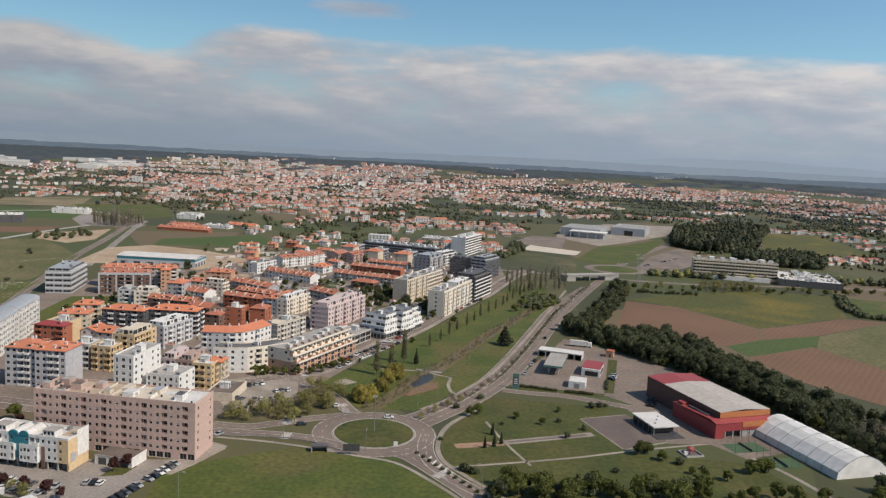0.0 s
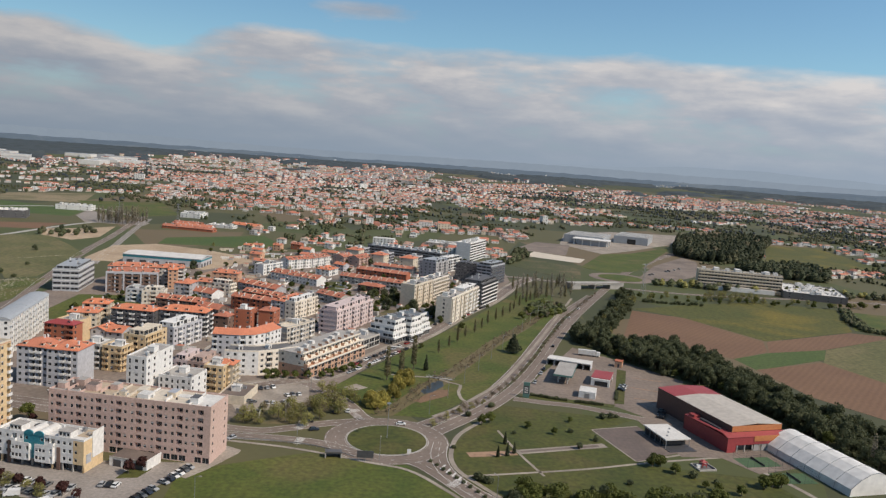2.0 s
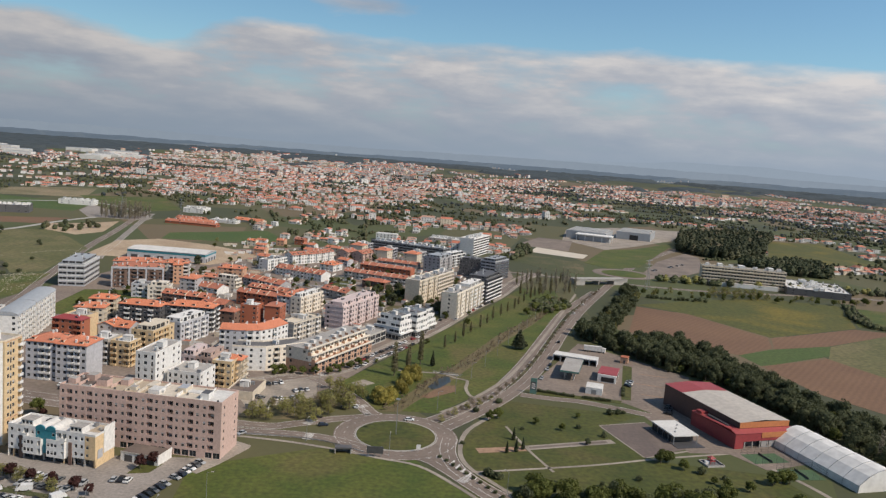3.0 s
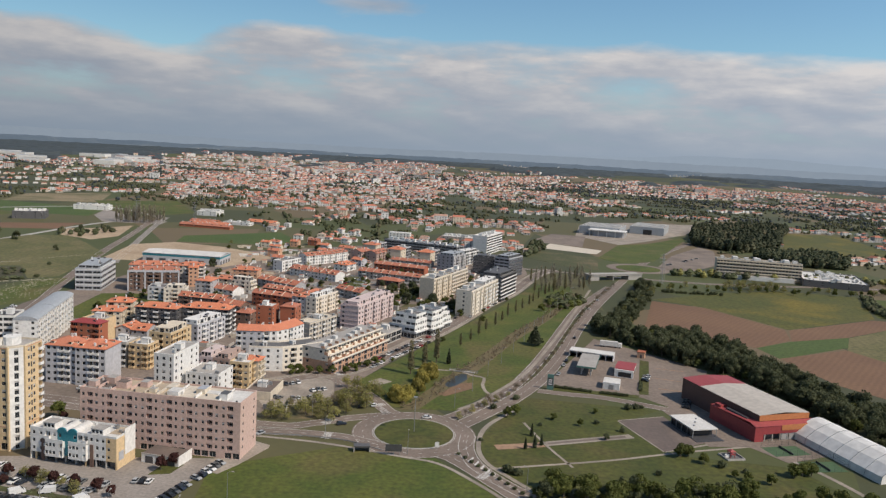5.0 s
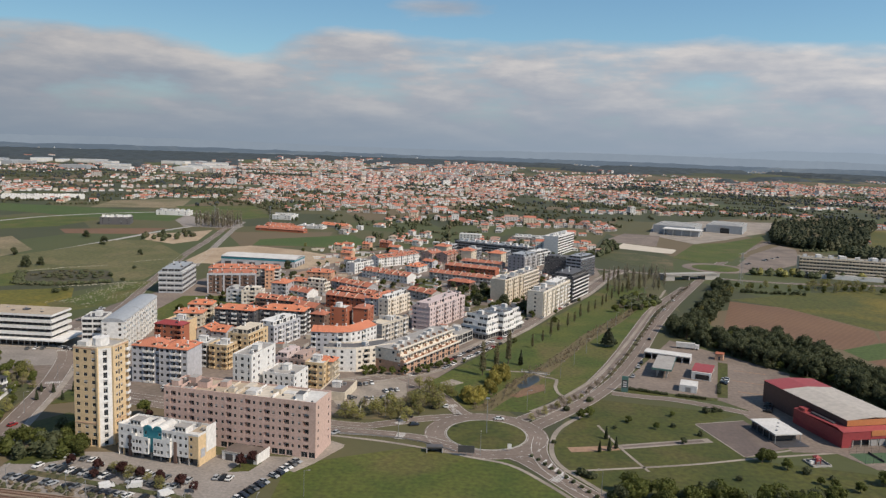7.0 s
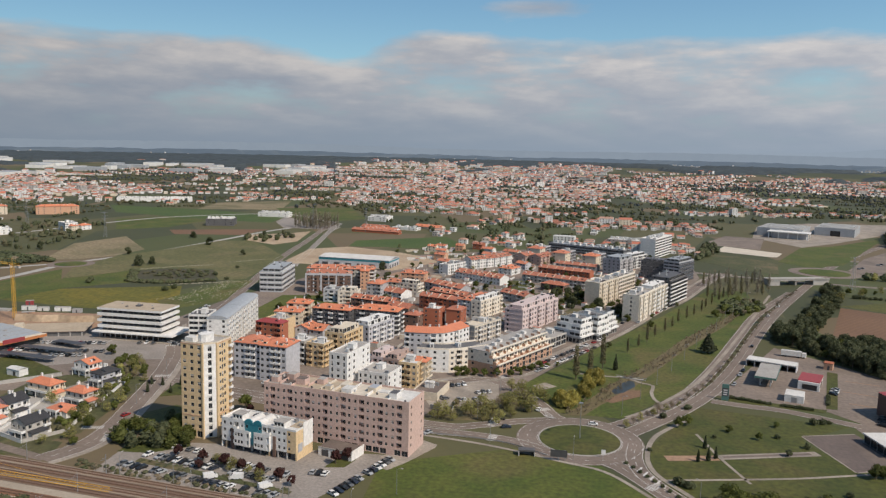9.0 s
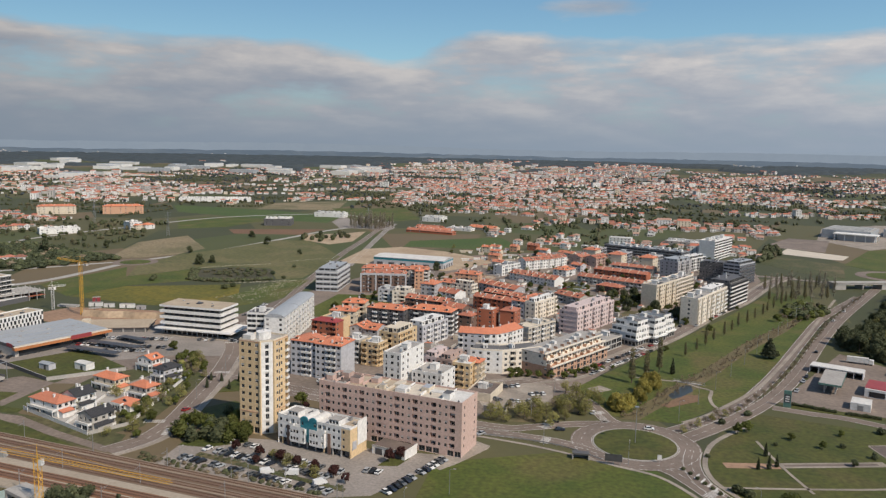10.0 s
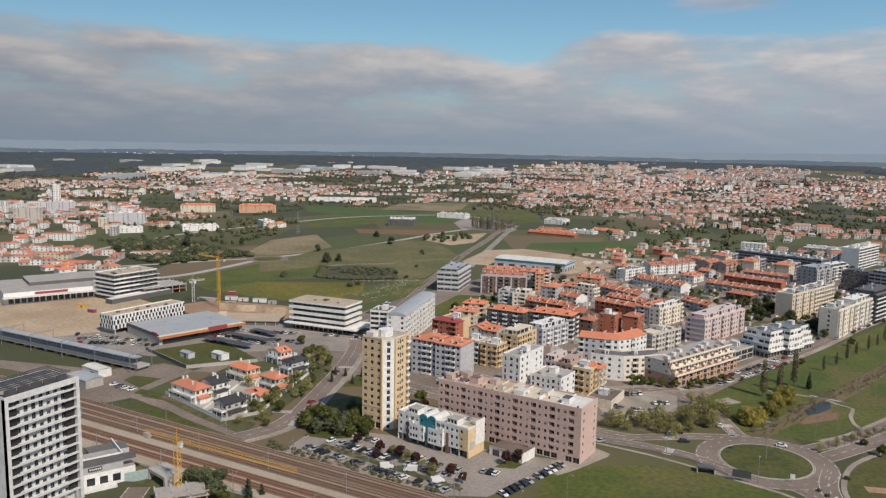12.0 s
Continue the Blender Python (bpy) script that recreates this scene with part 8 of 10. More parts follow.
def dig_site():
    """The excavated plot beside the supermarket: a low concrete deck, a cut bank and site huts."""
    home = thing("concrete_deck", -345, 391, 25, "low unfinished concrete deck over a void painted dark as shade", "construction")
    plain_box(home, "slab", -34, -2, 2.5, 22, 22, 3.0, SLABBROWN, top=ROOFSAND)
    # Solid dark block fills the space below the deck, imitating its shade.
    plain_box(home, "void_wall", -33, -1.2, 0.02, 21, 21, 2.5, ROOFDARK)
    for k in range(9):
        plain_box(home, "column", -33 + k * 6.6, -1.8, 0.02, -32.4 + k * 6.6, -1.25, 2.5, CONCRETE)
    plain_box(home, "stair_house", -20, 8, 3.0, -15.5, 12, 6.0, CREAM)
    bank = thing("cut_bank", -392, 418, 12, "raw sandy cut bank of an excavation", "earth bank")
    s = Shape()
    for k in range(13):
        x0, x1 = k * 4.6, k * 4.6 + 4.6
        ya, yb = 1.2 * math.sin(k * 1.3), 1.2 * math.sin((k + 1) * 1.3)
        s.face([(x0, ya, 0.02), (x1, yb, 0.02), (x1, yb + 2.0, 4.2), (x0, ya + 2.0, 4.2)])
        s.face([(x0, ya + 2.0, 4.2), (x1, yb + 2.0, 4.2), (x1, yb + 9, 0.02), (x0, ya + 9, 0.02)])
    part("bank", s, SAND, bank)
    for x, y, a, r, l, h, m, lab in ((-411, 446, 20, 9, 3, 2.8, WHITE, "white site cabin"), (-399, 447, 25, 7, 2.6, 2.6, ROOFWHITE, "pale site container"), (-388, 450, 20, 10, 3, 2.8, WHITE, "white site cabin"), (-374, 450, 15, 6, 2.5, 2.5, GREYM, "grey site container"), (-418, 458, 35, 5, 3, 3.6, REDPAINT, "red site container"), (-430, 437, 10, 14, 5, 1.2, CONCRETE, "stack of concrete planks"), (-402, 436, 40, 8, 4, 0.9, EARTH, "stack of timber on the plot"), (-480, 372, 20, 7, 2.6, 2.6, CRANE, "yellow digger on the sand"), (-462, 366, 0, 6, 2.4, 2.4, REDPAINT, "red truck on the sand"), (-440, 377, 10, 9, 3, 0.6, WHITE, "pale stack of blocks on the sand")):
        hut = thing("site_unit", x, y, a, lab + " on a building plot", "site unit")
        plain_box(hut, "body", 0, 0, 0.02, r, l, h, m)
        plain_box(hut, "roof", -0.1, -0.1, h, r + 0.1, l + 0.1, h + 0.12, ROOFGREY)
        plain_box(hut, "door", r * 0.4, -0.04, 0.05, r * 0.4 + 0.9, 0.0, h * 0.8, DARKSTEEL)


dig_site()


def tower_crane(x, y, mast_h, jib, a, label, material):
    home = thing("tower_crane", x, y, a, label, "crane")
    w = 0.8
    s = Shape()
    for px, py in ((-w, -w), (w, -w), (w, w), (-w, w)):
        s.tube((px, py, 0), (px, py, mast_h), 0.12, 0.12, 4)
    n = int(mast_h / 2)
    for k in range(n):
        z0, z1 = mast_h * k / n, mast_h * (k + 1) / n
        for (ax, ay), (bx, by) in (((-w, -w), (w, -w)), ((w, -w), (w, w)), ((w, w), (-w, w)), ((-w, w), (-w, -w))):
            s.tube((ax, ay, z0), (bx, by, z1), 0.07, 0.07, 4)
    part("mast", s, material, home)
    s = Shape()
    for py, pz in ((-0.6, 0), (0.6, 0), (0, 1.1)):
        s.tube((-jib * 0.3, py, mast_h + pz), (jib, py, mast_h + pz), 0.1, 0.1, 4)
    m = int(jib / 1.6)
    for k in range(m):
        x0, x1 = jib * k / m, jib * (k + 1) / m
        s.tube((x0, -0.6, mast_h), (x1, 0, mast_h + 1.1), 0.06, 0.06, 4)
        s.tube((x0, 0.6, mast_h), (x1, 0, mast_h + 1.1), 0.06, 0.06, 4)
    part("jib", s, material, home)
    plain_box(home, "counterweight", -jib * 0.3, -0.8, mast_h - 1.6, -jib * 0.3 + 2.2, 0.8, mast_h, CONCRETE)
    plain_box(home, "cab", 0.9, -0.6, mast_h - 2.0, 2.2, 0.6, mast_h - 0.2, WHITE)
    s = Shape()
    s.tube((0, 0, mast_h), (0, 0, mast_h + 4.5), 0.2, 0.08, 4)
    s.tube((0, 0, mast_h + 4.4), (jib * 0.7, 0, mast_h + 1.1), 0.04, 0.04, 4)
    s.tube((0, 0, mast_h + 4.4), (-jib * 0.28, 0, mast_h + 0.8), 0.04, 0.04, 4)
    part("head", s, material, home)


tower_crane(-199.5, 184.5, 20, 50, -2, "yellow tower crane beside the railway", CRANE)
tower_crane(-395, 422, 36, 26, 165, "yellow tower crane on a building plot", CRANE)
tower_crane(-425, 428, 16, 9, 60, "white mobile crane mast on a building plot", ROOFWHITE)


def site_building():
    home = thing("building_site", -196, 172, 52, "unfinished concrete frame with scaffolding", "construction")
    plain_box(home, "slab", 0, 0, 3.6, 16, 12, 4.0, ROOFGREY)
    for i in range(4):
        for j in range(3):
            plain_box(home, "column", i * 5, j * 5.4, 0, i * 5 + 0.5, j * 5.4 + 0.5, 5.0, CONCRETE)
    for k in range(8):
        s = Shape()
        s.tube((k * 2.2, -0.6, 0), (k * 2.2, -0.6, 6.0), 0.06, 0.06, 5)
        part("scaffold_pole", s, CRANE if k % 2 else STEEL, home)
    for z in (2.2, 4.2, 5.8):
        plain_box(home, "scaffold_board", -0.3, -1.0, z, 16, -0.2, z + 0.08, SAND)


site_building()

# bridge that carries the link road over the boulevard
home = thing("road_bridge", 132, 752, 24, "flat concrete road bridge over the boulevard", "bridge")
plain_box(home, "deck", -14, -5, 4.6, 46, 8, 5.6, CONCRETE)
plain_box(home, "parapet", -14, -5.3, 5.6, 46, -5, 6.6, ROOFGREY)
plain_box(home, "abutment", -14, -4.5, 0, -4, 7.5, 4.6, CONCRETE)
plain_box(home, "abutment", 30, -4.5, 0, 46, 7.5, 4.6, CONCRETE)
plain_box(home, "pier", 12, -4, 0, 13, 7, 4.6, CONCRETE)

home = thing("footbridge", -11, 409.3, -12, "low footbridge over the pond", "bridge")
plain_box(home, "deck", 0, -0.9, 0.16, 14, 0.9, 0.5, CONCRETE)
for k in range(9):
    plain_box(home, "rail_post", k * 1.95, -0.9, 0.6, k * 1.95 + 0.1, -0.8, 1.6, STEEL)
plain_box(home, "hand_rail", 0, -0.92, 1.5, 16, -0.8, 1.62, STEEL)

home = thing("road_sign", -34.6, 288.2, 4, "large dark road sign panel seen from behind", "sign")
plain_box(home, "panel", 0, 0, 1.6, 6.4, 0.15, 4.4, DARKSTEEL)
for k in range(3):
    plain_box(home, "post", 0.6 + k * 2.5, 0.15, 0, 0.8 + k * 2.5, 0.35, 4.4, STEEL)
home = thing("road_sign", -14.8, 296.6, 0, "small white road sign on a post", "sign")
plain_box(home, "panel", -0.8, 0, 1.2, 0.8, 0.12, 3.2, WHITE)
plain_box(home, "post", -0.08, 0.12, 0, 0.08, 0.28, 3.2, STEEL)
home = thing("culvert", -47, 289, 8, "small dark concrete culvert mouth below the avenue", "culvert")
plain_box(home, "lintel", 0, 0, 2.0, 6.5, 3, 2.6, DARK)
plain_box(home, "side_wall", 0, 0, 0, 0.4, 3, 2.0, CONCRETE)
plain_box(home, "side_wall", 6.1, 0, 0, 6.5, 3, 2.0, CONCRETE)
# Dark back panel stands in for the shade inside the opening.
plain_box(home, "back", 0.4, 2.7, 0, 6.1, 3, 2.0, ROOFDARK)


def street_lamp(spots):
    home = None
    for x, y, a, hgt in spots:
        if home is None:
            home = thing("street_lamp", x, y, a, "slim grey street lamp with a short arm", "street lamp", "street lamps")
            s = Shape()
            s.tube((0, 0, 0), (0, 0, 9.0), 0.12, 0.07)
            s.tube((0, 0, 9.0), (1.5, 0, 9.4), 0.06, 0.05, 5)
            part("pole", s, STEEL, home)
            plain_box(home, "lamp_head", 1.3, -0.18, 9.3, 2.2, 0.18, 9.5, ROOFGREY)
        else:
            copy_thing(home, pose(x, y, 0, 0, 0, a))


lamps = [(-26, 290, 90, 9), (-83, 244, 0, 9), (18, 262, 130, 9), (-60, 300, 80, 9), (-70, 326, -90, 9)]
lamps += [(-8 + 0.62 * k * 14, 348 + k * 27, 0, 9) for k in range(12)]
lamps += [(-180 + k * 22, 229 - k * 1.5, 90, 9) for k in range(5)] + [(-222, 300, 0, 9), (-232, 340, 0, 9), (-98, 350, 0, 9), (-66, 366, 180, 9)]
street_lamp(lamps)
home = thing("light_mast", -24.8, 313, 0, "tall slim light mast on the roundabout", "mast")
s = Shape()
s.tube((0, 0, 0), (0, 0, 16), 0.2, 0.1)
part("pole", s, STEEL, home)
plain_box(home, "lamp_ring", -0.8, -0.8, 15.6, 0.8, 0.8, 15.9, STEEL)


def carport(x, y, a, l):
    home = thing("carport", x, y, a, "long dark carport roof over parked cars", "carport", "supermarket carports")
    plain_box(home, "roof", 0, -2.6, 2.5, l, 2.6, 2.7, DARKSTEEL)
    for k in range(int(l / 6) + 1):
        plain_box(home, "post", k * 5.9 + 0.2, -0.12, 0, k * 5.9 + 0.45, 0.12, 2.5, STEEL)


carport(-338, 346.5, -3, 36)
carport(-336, 361, -3, 36)
carport(-326, 376.5, -8, 20)


def garden_wall(ax, ay, bx, by, h, label, material):
    n = Vector((bx - ax, by - ay))
    home = thing("garden_wall", ax, ay, math.degrees(math.atan2(n.y, n.x)), label, "wall")
    plain_box(home, "wall", 0, -0.12, 0, n.length, 0.12, h, material)
    plain_box(home, "coping", -0.05, -0.17, h, n.length + 0.05, 0.17, h + 0.1, CONCRETE)


garden_wall(-284, 262, -236, 246.5, 1.6, "white garden wall along the lane", WHITE)
garden_wall(-253, 253, -268, 306, 1.5, "white garden wall between two houses", WHITE)
garden_wall(-236, 247, -228, 262, 1.4, "pale garden wall beside the street", CONCRETE)
garden_wall(-229, 264, -247, 330, 1.5, "white garden wall beside the street", WHITE)
garden_wall(-278, 300, -258, 296, 1.5, "white garden wall between two houses", WHITE)
garden_wall(-352, 314, -306, 298, 2.0, "dark wooden fence round a grass plot", DARK)
garden_wall(-306, 298, -282, 326, 1.8, "pale wall round a grass plot", CONCRETE)
garden_wall(-93, 332, -82, 328, 2.2, "pale concrete retaining wall by the garages", CONCRETE)
garden_wall(-82, 328, -84, 344, 1.6, "pale concrete wall by the garages", CONCRETE)


def rail_fence():
    """Low guard rail along the avenue."""
    line = curve_points([(-92, 301.5), (-70, 301.8), (-52, 299.5), (-36, 291.5)], 3.0)
    home = tagged(new("guard_rail"), "low steel guard rail along the avenue", "guard rail")
    s = Shape()
    strip(s, line, -0.05, 0.05, 0.5, 0.85)
    part("beam", s, STEEL, home)
    for p in line:
        plain_box(home, "post", p.x - 0.06, p.y - 0.06, 0, p.x + 0.06, p.y + 0.06, 0.8, STEEL)


rail_fence()


# ---- plants ----
def crown(lobes, leaves, size, seed, hang=0.0, core=True):
    """Many small leaf clumps over a few uneven lobes, facing outwards on the whole, with a dense heart and gaps."""
    q = random.Random(seed)
    s = Shape()
    total = sum(d * d for _, _, _, d, *_ in lobes)
    for cx, cy, cz, rx, rz, *_ in lobes:
        for _k in range(int(leaves * rx * rx / total)):
            d = Vector((q.gauss(0, 1), q.gauss(0, 1), q.gauss(0, 1))).normalized()
            k = q.uniform(0.72, 1.06) * (1 + 0.3 * noise.noise(d * 2.3 + Vector((seed, cx, cz))))
            p = Vector((cx + d.x * rx * k, cy + d.y * rx * k, cz + d.z * rz * k))
            n = (d * 0.9 + Vector((q.gauss(0, 0.5), q.gauss(0, 0.5), q.gauss(0, 0.5)))).normalized()
            u = n.cross(Vector((q.gauss(0, 1), q.gauss(0, 1), q.gauss(0, 1)))).normalized()
            v = n.cross(u)
            z = size * q.uniform(0.55, 1.3)
            if hang:
                v = Vector((v.x * 0.3, v.y * 0.3, -1)).normalized() * hang
            s.face([p - u * z - v * z * 0.6, p + u * z * 0.2 - v * z, p + u * z + v * z * 0.5, p - u * z * 0.3 + v * z])
        if core:
            i, m = len(s.v), 7
            for lev, zz in enumerate((-0.62, -0.1, 0.45)):
                for j in range(m):
                    w = 2 * math.pi * j / m + lev * 0.4
                    k = 0.74 * math.sqrt(1 - zz * zz) * q.uniform(0.8, 1.1)
                    s.v.append((cx + rx * k * math.cos(w), cy + rx * k * math.sin(w), cz + rz * 0.76 * zz * q.uniform(0.85, 1.15)))
            s.v += [(cx, cy, cz - rz * 0.7), (cx, cy, cz + rz * 0.72)]
            for lev in range(2):
                for j in range(m):
                    jj = (j + 1) % m
                    s.f.append((i + lev * m + j, i + lev * m + jj, i + lev * m + m + jj, i + lev * m + m + j))
            for j in range(m):
                jj = (j + 1) % m
                s.f += [(i + j, i + 3 * m, i + jj), (i + 2 * m + j, i + 2 * m + jj, i + 3 * m + 1)]
            s.m += [0] * (len(s.f) - len(s.m))
    return s


def trunk(h, r, limbs, seed):
    q = random.Random(seed)
    s = Shape()
    s.tube((0, 0, -0.2), (0, 0, h * 0.55), r, r * 0.7, 7)
    s.tube((0, 0, h * 0.55), (0.1, 0, h * 0.9), r * 0.7, r * 0.2, 6)
    for k in range(limbs):
        w = 2 * math.pi * k / limbs + q.uniform(-0.4, 0.4)
        z = h * q.uniform(0.35, 0.6)
        s.tube((0, 0, z), (math.cos(w) * h * 0.28, math.sin(w) * h * 0.28, z + h * 0.28), r * 0.4, r * 0.12, 5)
    return s


def tree_kind(label, h, r, lobes, leaves, size, leaf, seed, limbs=4, name="tree", hang=0.0, core=True):
    home = thing(name, 0, 0, 0, label, "tree" if name == "tree" else "shrub")
    part("trunk", trunk(h, r, limbs, seed), BARK, home)
    part("crown", crown(lobes, leaves, size, seed, hang, core), leaf, home)
    return home


def lobed(h, w, n, seed, low=0.35):
    q = random.Random(seed)
    res = [(0, 0, h * 0.68, w * 0.62, h * 0.26, 1)]
    for k in range(n):
        a = 2 * math.pi * k / n + q.uniform(-0.3, 0.3)
        res.append((math.cos(a) * w * 0.55, math.sin(a) * w * 0.55, h * q.uniform(low + 0.12, 0.72), w * q.uniform(0.36, 0.5), h * q.uniform(0.15, 0.22), 1))
    return res


KINDS = {
    "wood": [tree_kind("dark green broadleaf tree in a dense wood", 11, 0.3, lobed(11, 4.6, 6, k, 0.05), 1150, 0.38, LEAF_DARK, k) for k in (1, 2, 3)],
    "green": [tree_kind("fresh green broadleaf tree on grass", 7, 0.2, lobed(7, 3.2, 7, k, 0.1), 1300, 0.24, LEAF_MID, k) for k in (11, 12)],
    "spring": [tree_kind("pale spring-green tree in thin leaf", 8, 0.2, lobed(8, 3.6, 6, k, 0.15), 820, 0.21, LEAF_SPRING, k, 6, core=False) for k in (21, 22)],
    "willow": [tree_kind("yellow-green weeping willow by a pond", 9, 0.3, lobed(8, 4.4, 7, 31, 0.12), 1700, 0.24, LEAF_WILLOW, 31, 6, hang=2.4)],
    "poplar": [tree_kind("slim columnar poplar with sparse young leaves", 13, 0.22, [(0, 0, 2.8 + i * 1.45, 1.35 - 0.08 * i, 1.3, 1) for i in range(7)], 900, 0.22, LEAF_POPLAR, k, 6, core=False) for k in (41, 42)],
    "cypress": [tree_kind("dark narrow cypress on the lawn", 6, 0.15, [(0, 0, 0.9 + i * 0.75, 1.0 - 0.11 * i, 0.8, 1) for i in range(7)], 420, 0.3, LEAF_PINE, 51, 0)],
    "pine": [tree_kind("tall dark pine in a dense stand", 17, 0.3, lobed(17, 4.2, 5, k, 0.2), 520, 0.6, LEAF_PINE, k) for k in (61, 62)],
    "cedar": [tree_kind("broad dark conifer on the lawn", 10, 0.35, [(0, 0, 2.2 + i * 1.5, 4.2 - 0.65 * i, 0.9, 1) for i in range(6)], 1200, 0.5, LEAF_PINE, 71)],
    "red": [tree_kind("small dark red plum tree on the car park", 4.5, 0.12, lobed(4.5, 1.9, 4, 81), 320, 0.32, LEAF_RED, 81)],
    "bare": [tree_kind("bare winter tree with thin brown twigs", 8, 0.18, lobed(8, 3.0, 6, k), 520, 0.17, TWIG, k, 8, core=False) for k in (91, 92)],
    "aspen": [tree_kind("tall thin leafless poplar", 15, 0.18, [(0, 0, 3 + i * 1.7, 1.5 - 0.1 * i, 1.5, 1) for i in range(7)], 300, 0.3, PALETWIG, k, 8, core=False) for k in (95, 96)],
    "shrub": [tree_kind("round dark green shrub on grass", 1.8, 0.08, [(0, 0, 0.9, 1.1, 0.9, 1), (0.7, 0.3, 0.7, 0.7, 0.6, 1)], 260, 0.22, LEAF_DARK, k, 3, "shrub") for k in (101, 102)],
}
USED = set()
tq = random.Random(17)


STANDS = {}


def plant(kind, x, y, size=1.0, group="", stand=""):
    """One tree as a thing of its own, or, where a stand is named, one of the many trees of that stand."""
    proto = tq.choice(KINDS[kind])
    m = pose(x, y, height(x, y), 0, 0, tq.uniform(0, 360)) @ Matrix.Diagonal((size, size, size * tq.uniform(0.88, 1.15), 1))
    if not stand and math.hypot(x, y) > 455:
        stand = "street and garden trees among the town buildings"
    if stand:
        STANDS.setdefault(stand, []).append((proto, m))
        return None
    if proto.name not in USED:
        USED.add(proto.name)
        proto.matrix_basis = m
        ob = proto
    else:
        ob = copy_thing(proto, m)
        ob.matrix_basis = m
    if group:
        tagged(ob, group=group)
    return ob


# the wood behind the sports hall, from the boulevard to the fields
WOOD_L = [(88, 518), (105, 490), (122, 462), (140, 440), (153, 423), (165, 388), (172, 358), (182, 326), (192, 292)]
WOOD_R = [(93, 538), (112, 512), (132, 516), (150, 514), (164, 478), (176, 430), (187, 385), (200, 362), (212, 335)]
for pa, pb in zip(curve_points(WOOD_L, 6), curve_points(WOOD_R, 6.6)):
    n = max(2, int((pb - pa).length / 6.2))
    for k in range(n + 1):
        p = pa.lerp(pb, k / n)
        plant("wood" if tq.random() < 0.9 else "green", p.x + tq.uniform(-2, 2), p.y + tq.uniform(-2, 2), tq.uniform(0.75, 1.15), stand="dense dark green wood beside the sports hall")
for k in range(100):
    u = k / 99
    plant("wood" if k % 4 else "spring", 90 + u * 70 + tq.uniform(2, 17), 522 + u * 195 + tq.uniform(-4, 4), tq.uniform(0.6, 1.0), stand="dense dark green wood beside the sports hall")
for k in range(9):
    plant("aspen", 184 + k * 3.2 + tq.uniform(-1, 1), 322 - k * 2.2, tq.uniform(0.8, 1.1), "leafless poplars")
# poplars along the town street
for k in range(15):
    plant("poplar", -5.5 + k * 6.0 + tq.uniform(-1, 1), 462 + k * 15.5, tq.uniform(0.62, 0.85), "poplars along the street")
for x, y in ((-31.5, 398.1), (-24.7, 410.4), (-18.6, 423.3)):
    plant("poplar", x, y, tq.uniform(1.2, 1.4), "poplars by the pond")
for k in range(24):
    plant("aspen" if k % 3 else "poplar", 60 + (k % 12) * 5 + tq.uniform(-2, 2), 668 + (k // 12) * 50 + (k % 12) * 3 + tq.uniform(-8, 8), tq.uniform(0.8, 1.25), stand="thin poplars and scrub along the stream")
for k in range(12):
    plant("green" if k % 2 else "bare", 58 + k * 3.2 + tq.uniform(-8, 8), 585 + k * 4 + tq.uniform(-8, 8), tq.uniform(0.6, 1.0), stand="thin poplars and scrub along the stream")
plant("cedar", 41.5, 476, 1.15)
plant("cypress", -11.7, 422, 1.3)
for x, y in ((-33.5, 352), (-30.5, 358), (-36, 357), (-26.5, 369), (-25, 384), (-20.5, 392), (-24, 399)):
    plant("willow", x, y, tq.uniform(0.75, 1.05))
for x, y in ((25, 305), (28, 308), (25, 318), (21, 303)):
    plant("cypress", x, y, tq.uniform(0.6, 0.9))
for x, y, s_ in ((37, 340, 0.55), (48, 334, 0.5), (84, 304, 0.9), (88, 306, 0.8), (92, 299, 0.75), (124, 290, 0.9), (128, 292, 0.85), (132, 293, 0.9), (58, 352, 0.45), (100, 287, 0.5), (104, 284, 0.6), (112, 282, 0.7), (20, 344, 0.8), (16, 340, 0.7)):
    plant("green", x, y, s_)
for x, y in ((82, 364), (75, 361), (3, 309), (14, 278), (12, 279), (16, 277), (56, 338), (79, 363), (98, 296), (106, 292), (36, 274), (40, 277), (10, 350), (22, 366)):
    plant("shrub", x, y, tq.uniform(0.9, 1.6))
for k in range(34):
    plant("green" if k % 5 else "wood", 21 + k * 2.3 + tq.uniform(-2, 2), 254 + tq.uniform(0, 12), tq.uniform(0.75, 1.3) * (1 if k % 5 else 0.6), "trees at the foot of the park")
for k in range(14):
    plant("green", 96 + k * 5 + tq.uniform(-2, 2), 262 + tq.uniform(-8, 6), tq.uniform(0.6, 1.1))
for k in range(10):
    plant("wood", 168 + k * 5, 278 - k * 3 + tq.uniform(-5, 5), tq.uniform(0.6, 0.9))
for k in range(11):
    plant("shrub", -6 + k * 2.5, 293 - k * 3.6, 0.7, "clipped shrubs on the median")
for (ax, ay), (bx, by), n in (((44, 389), (62, 384), 16), ((66, 383.5), (80, 381), 13), ((88, 392), (92, 408), 8)):
    for k in range(n):
        plant("shrub", ax + (bx - ax) * k / n, ay + (by - ay) * k / n, tq.uniform(0.75, 0.95), stand="clipped hedge before the filling station")
# boulevard bays
for k in range(34):
    f = k / 33
    p = curve_points([(5, 356), (20, 380), (33, 408), (50, 458), (70, 528), (95, 607), (134, 712)], 10)
    q = p[int(f * (len(p) - 1))]
    plant("bare", q.x + 2.8, q.y - 1, tq.uniform(0.45, 0.75), "young bare street trees")
for k in range(10):
    plant("bare" if k % 2 else "spring", -6 + k * 3.0, 334 + k * 4.4, tq.uniform(0.35, 0.55))
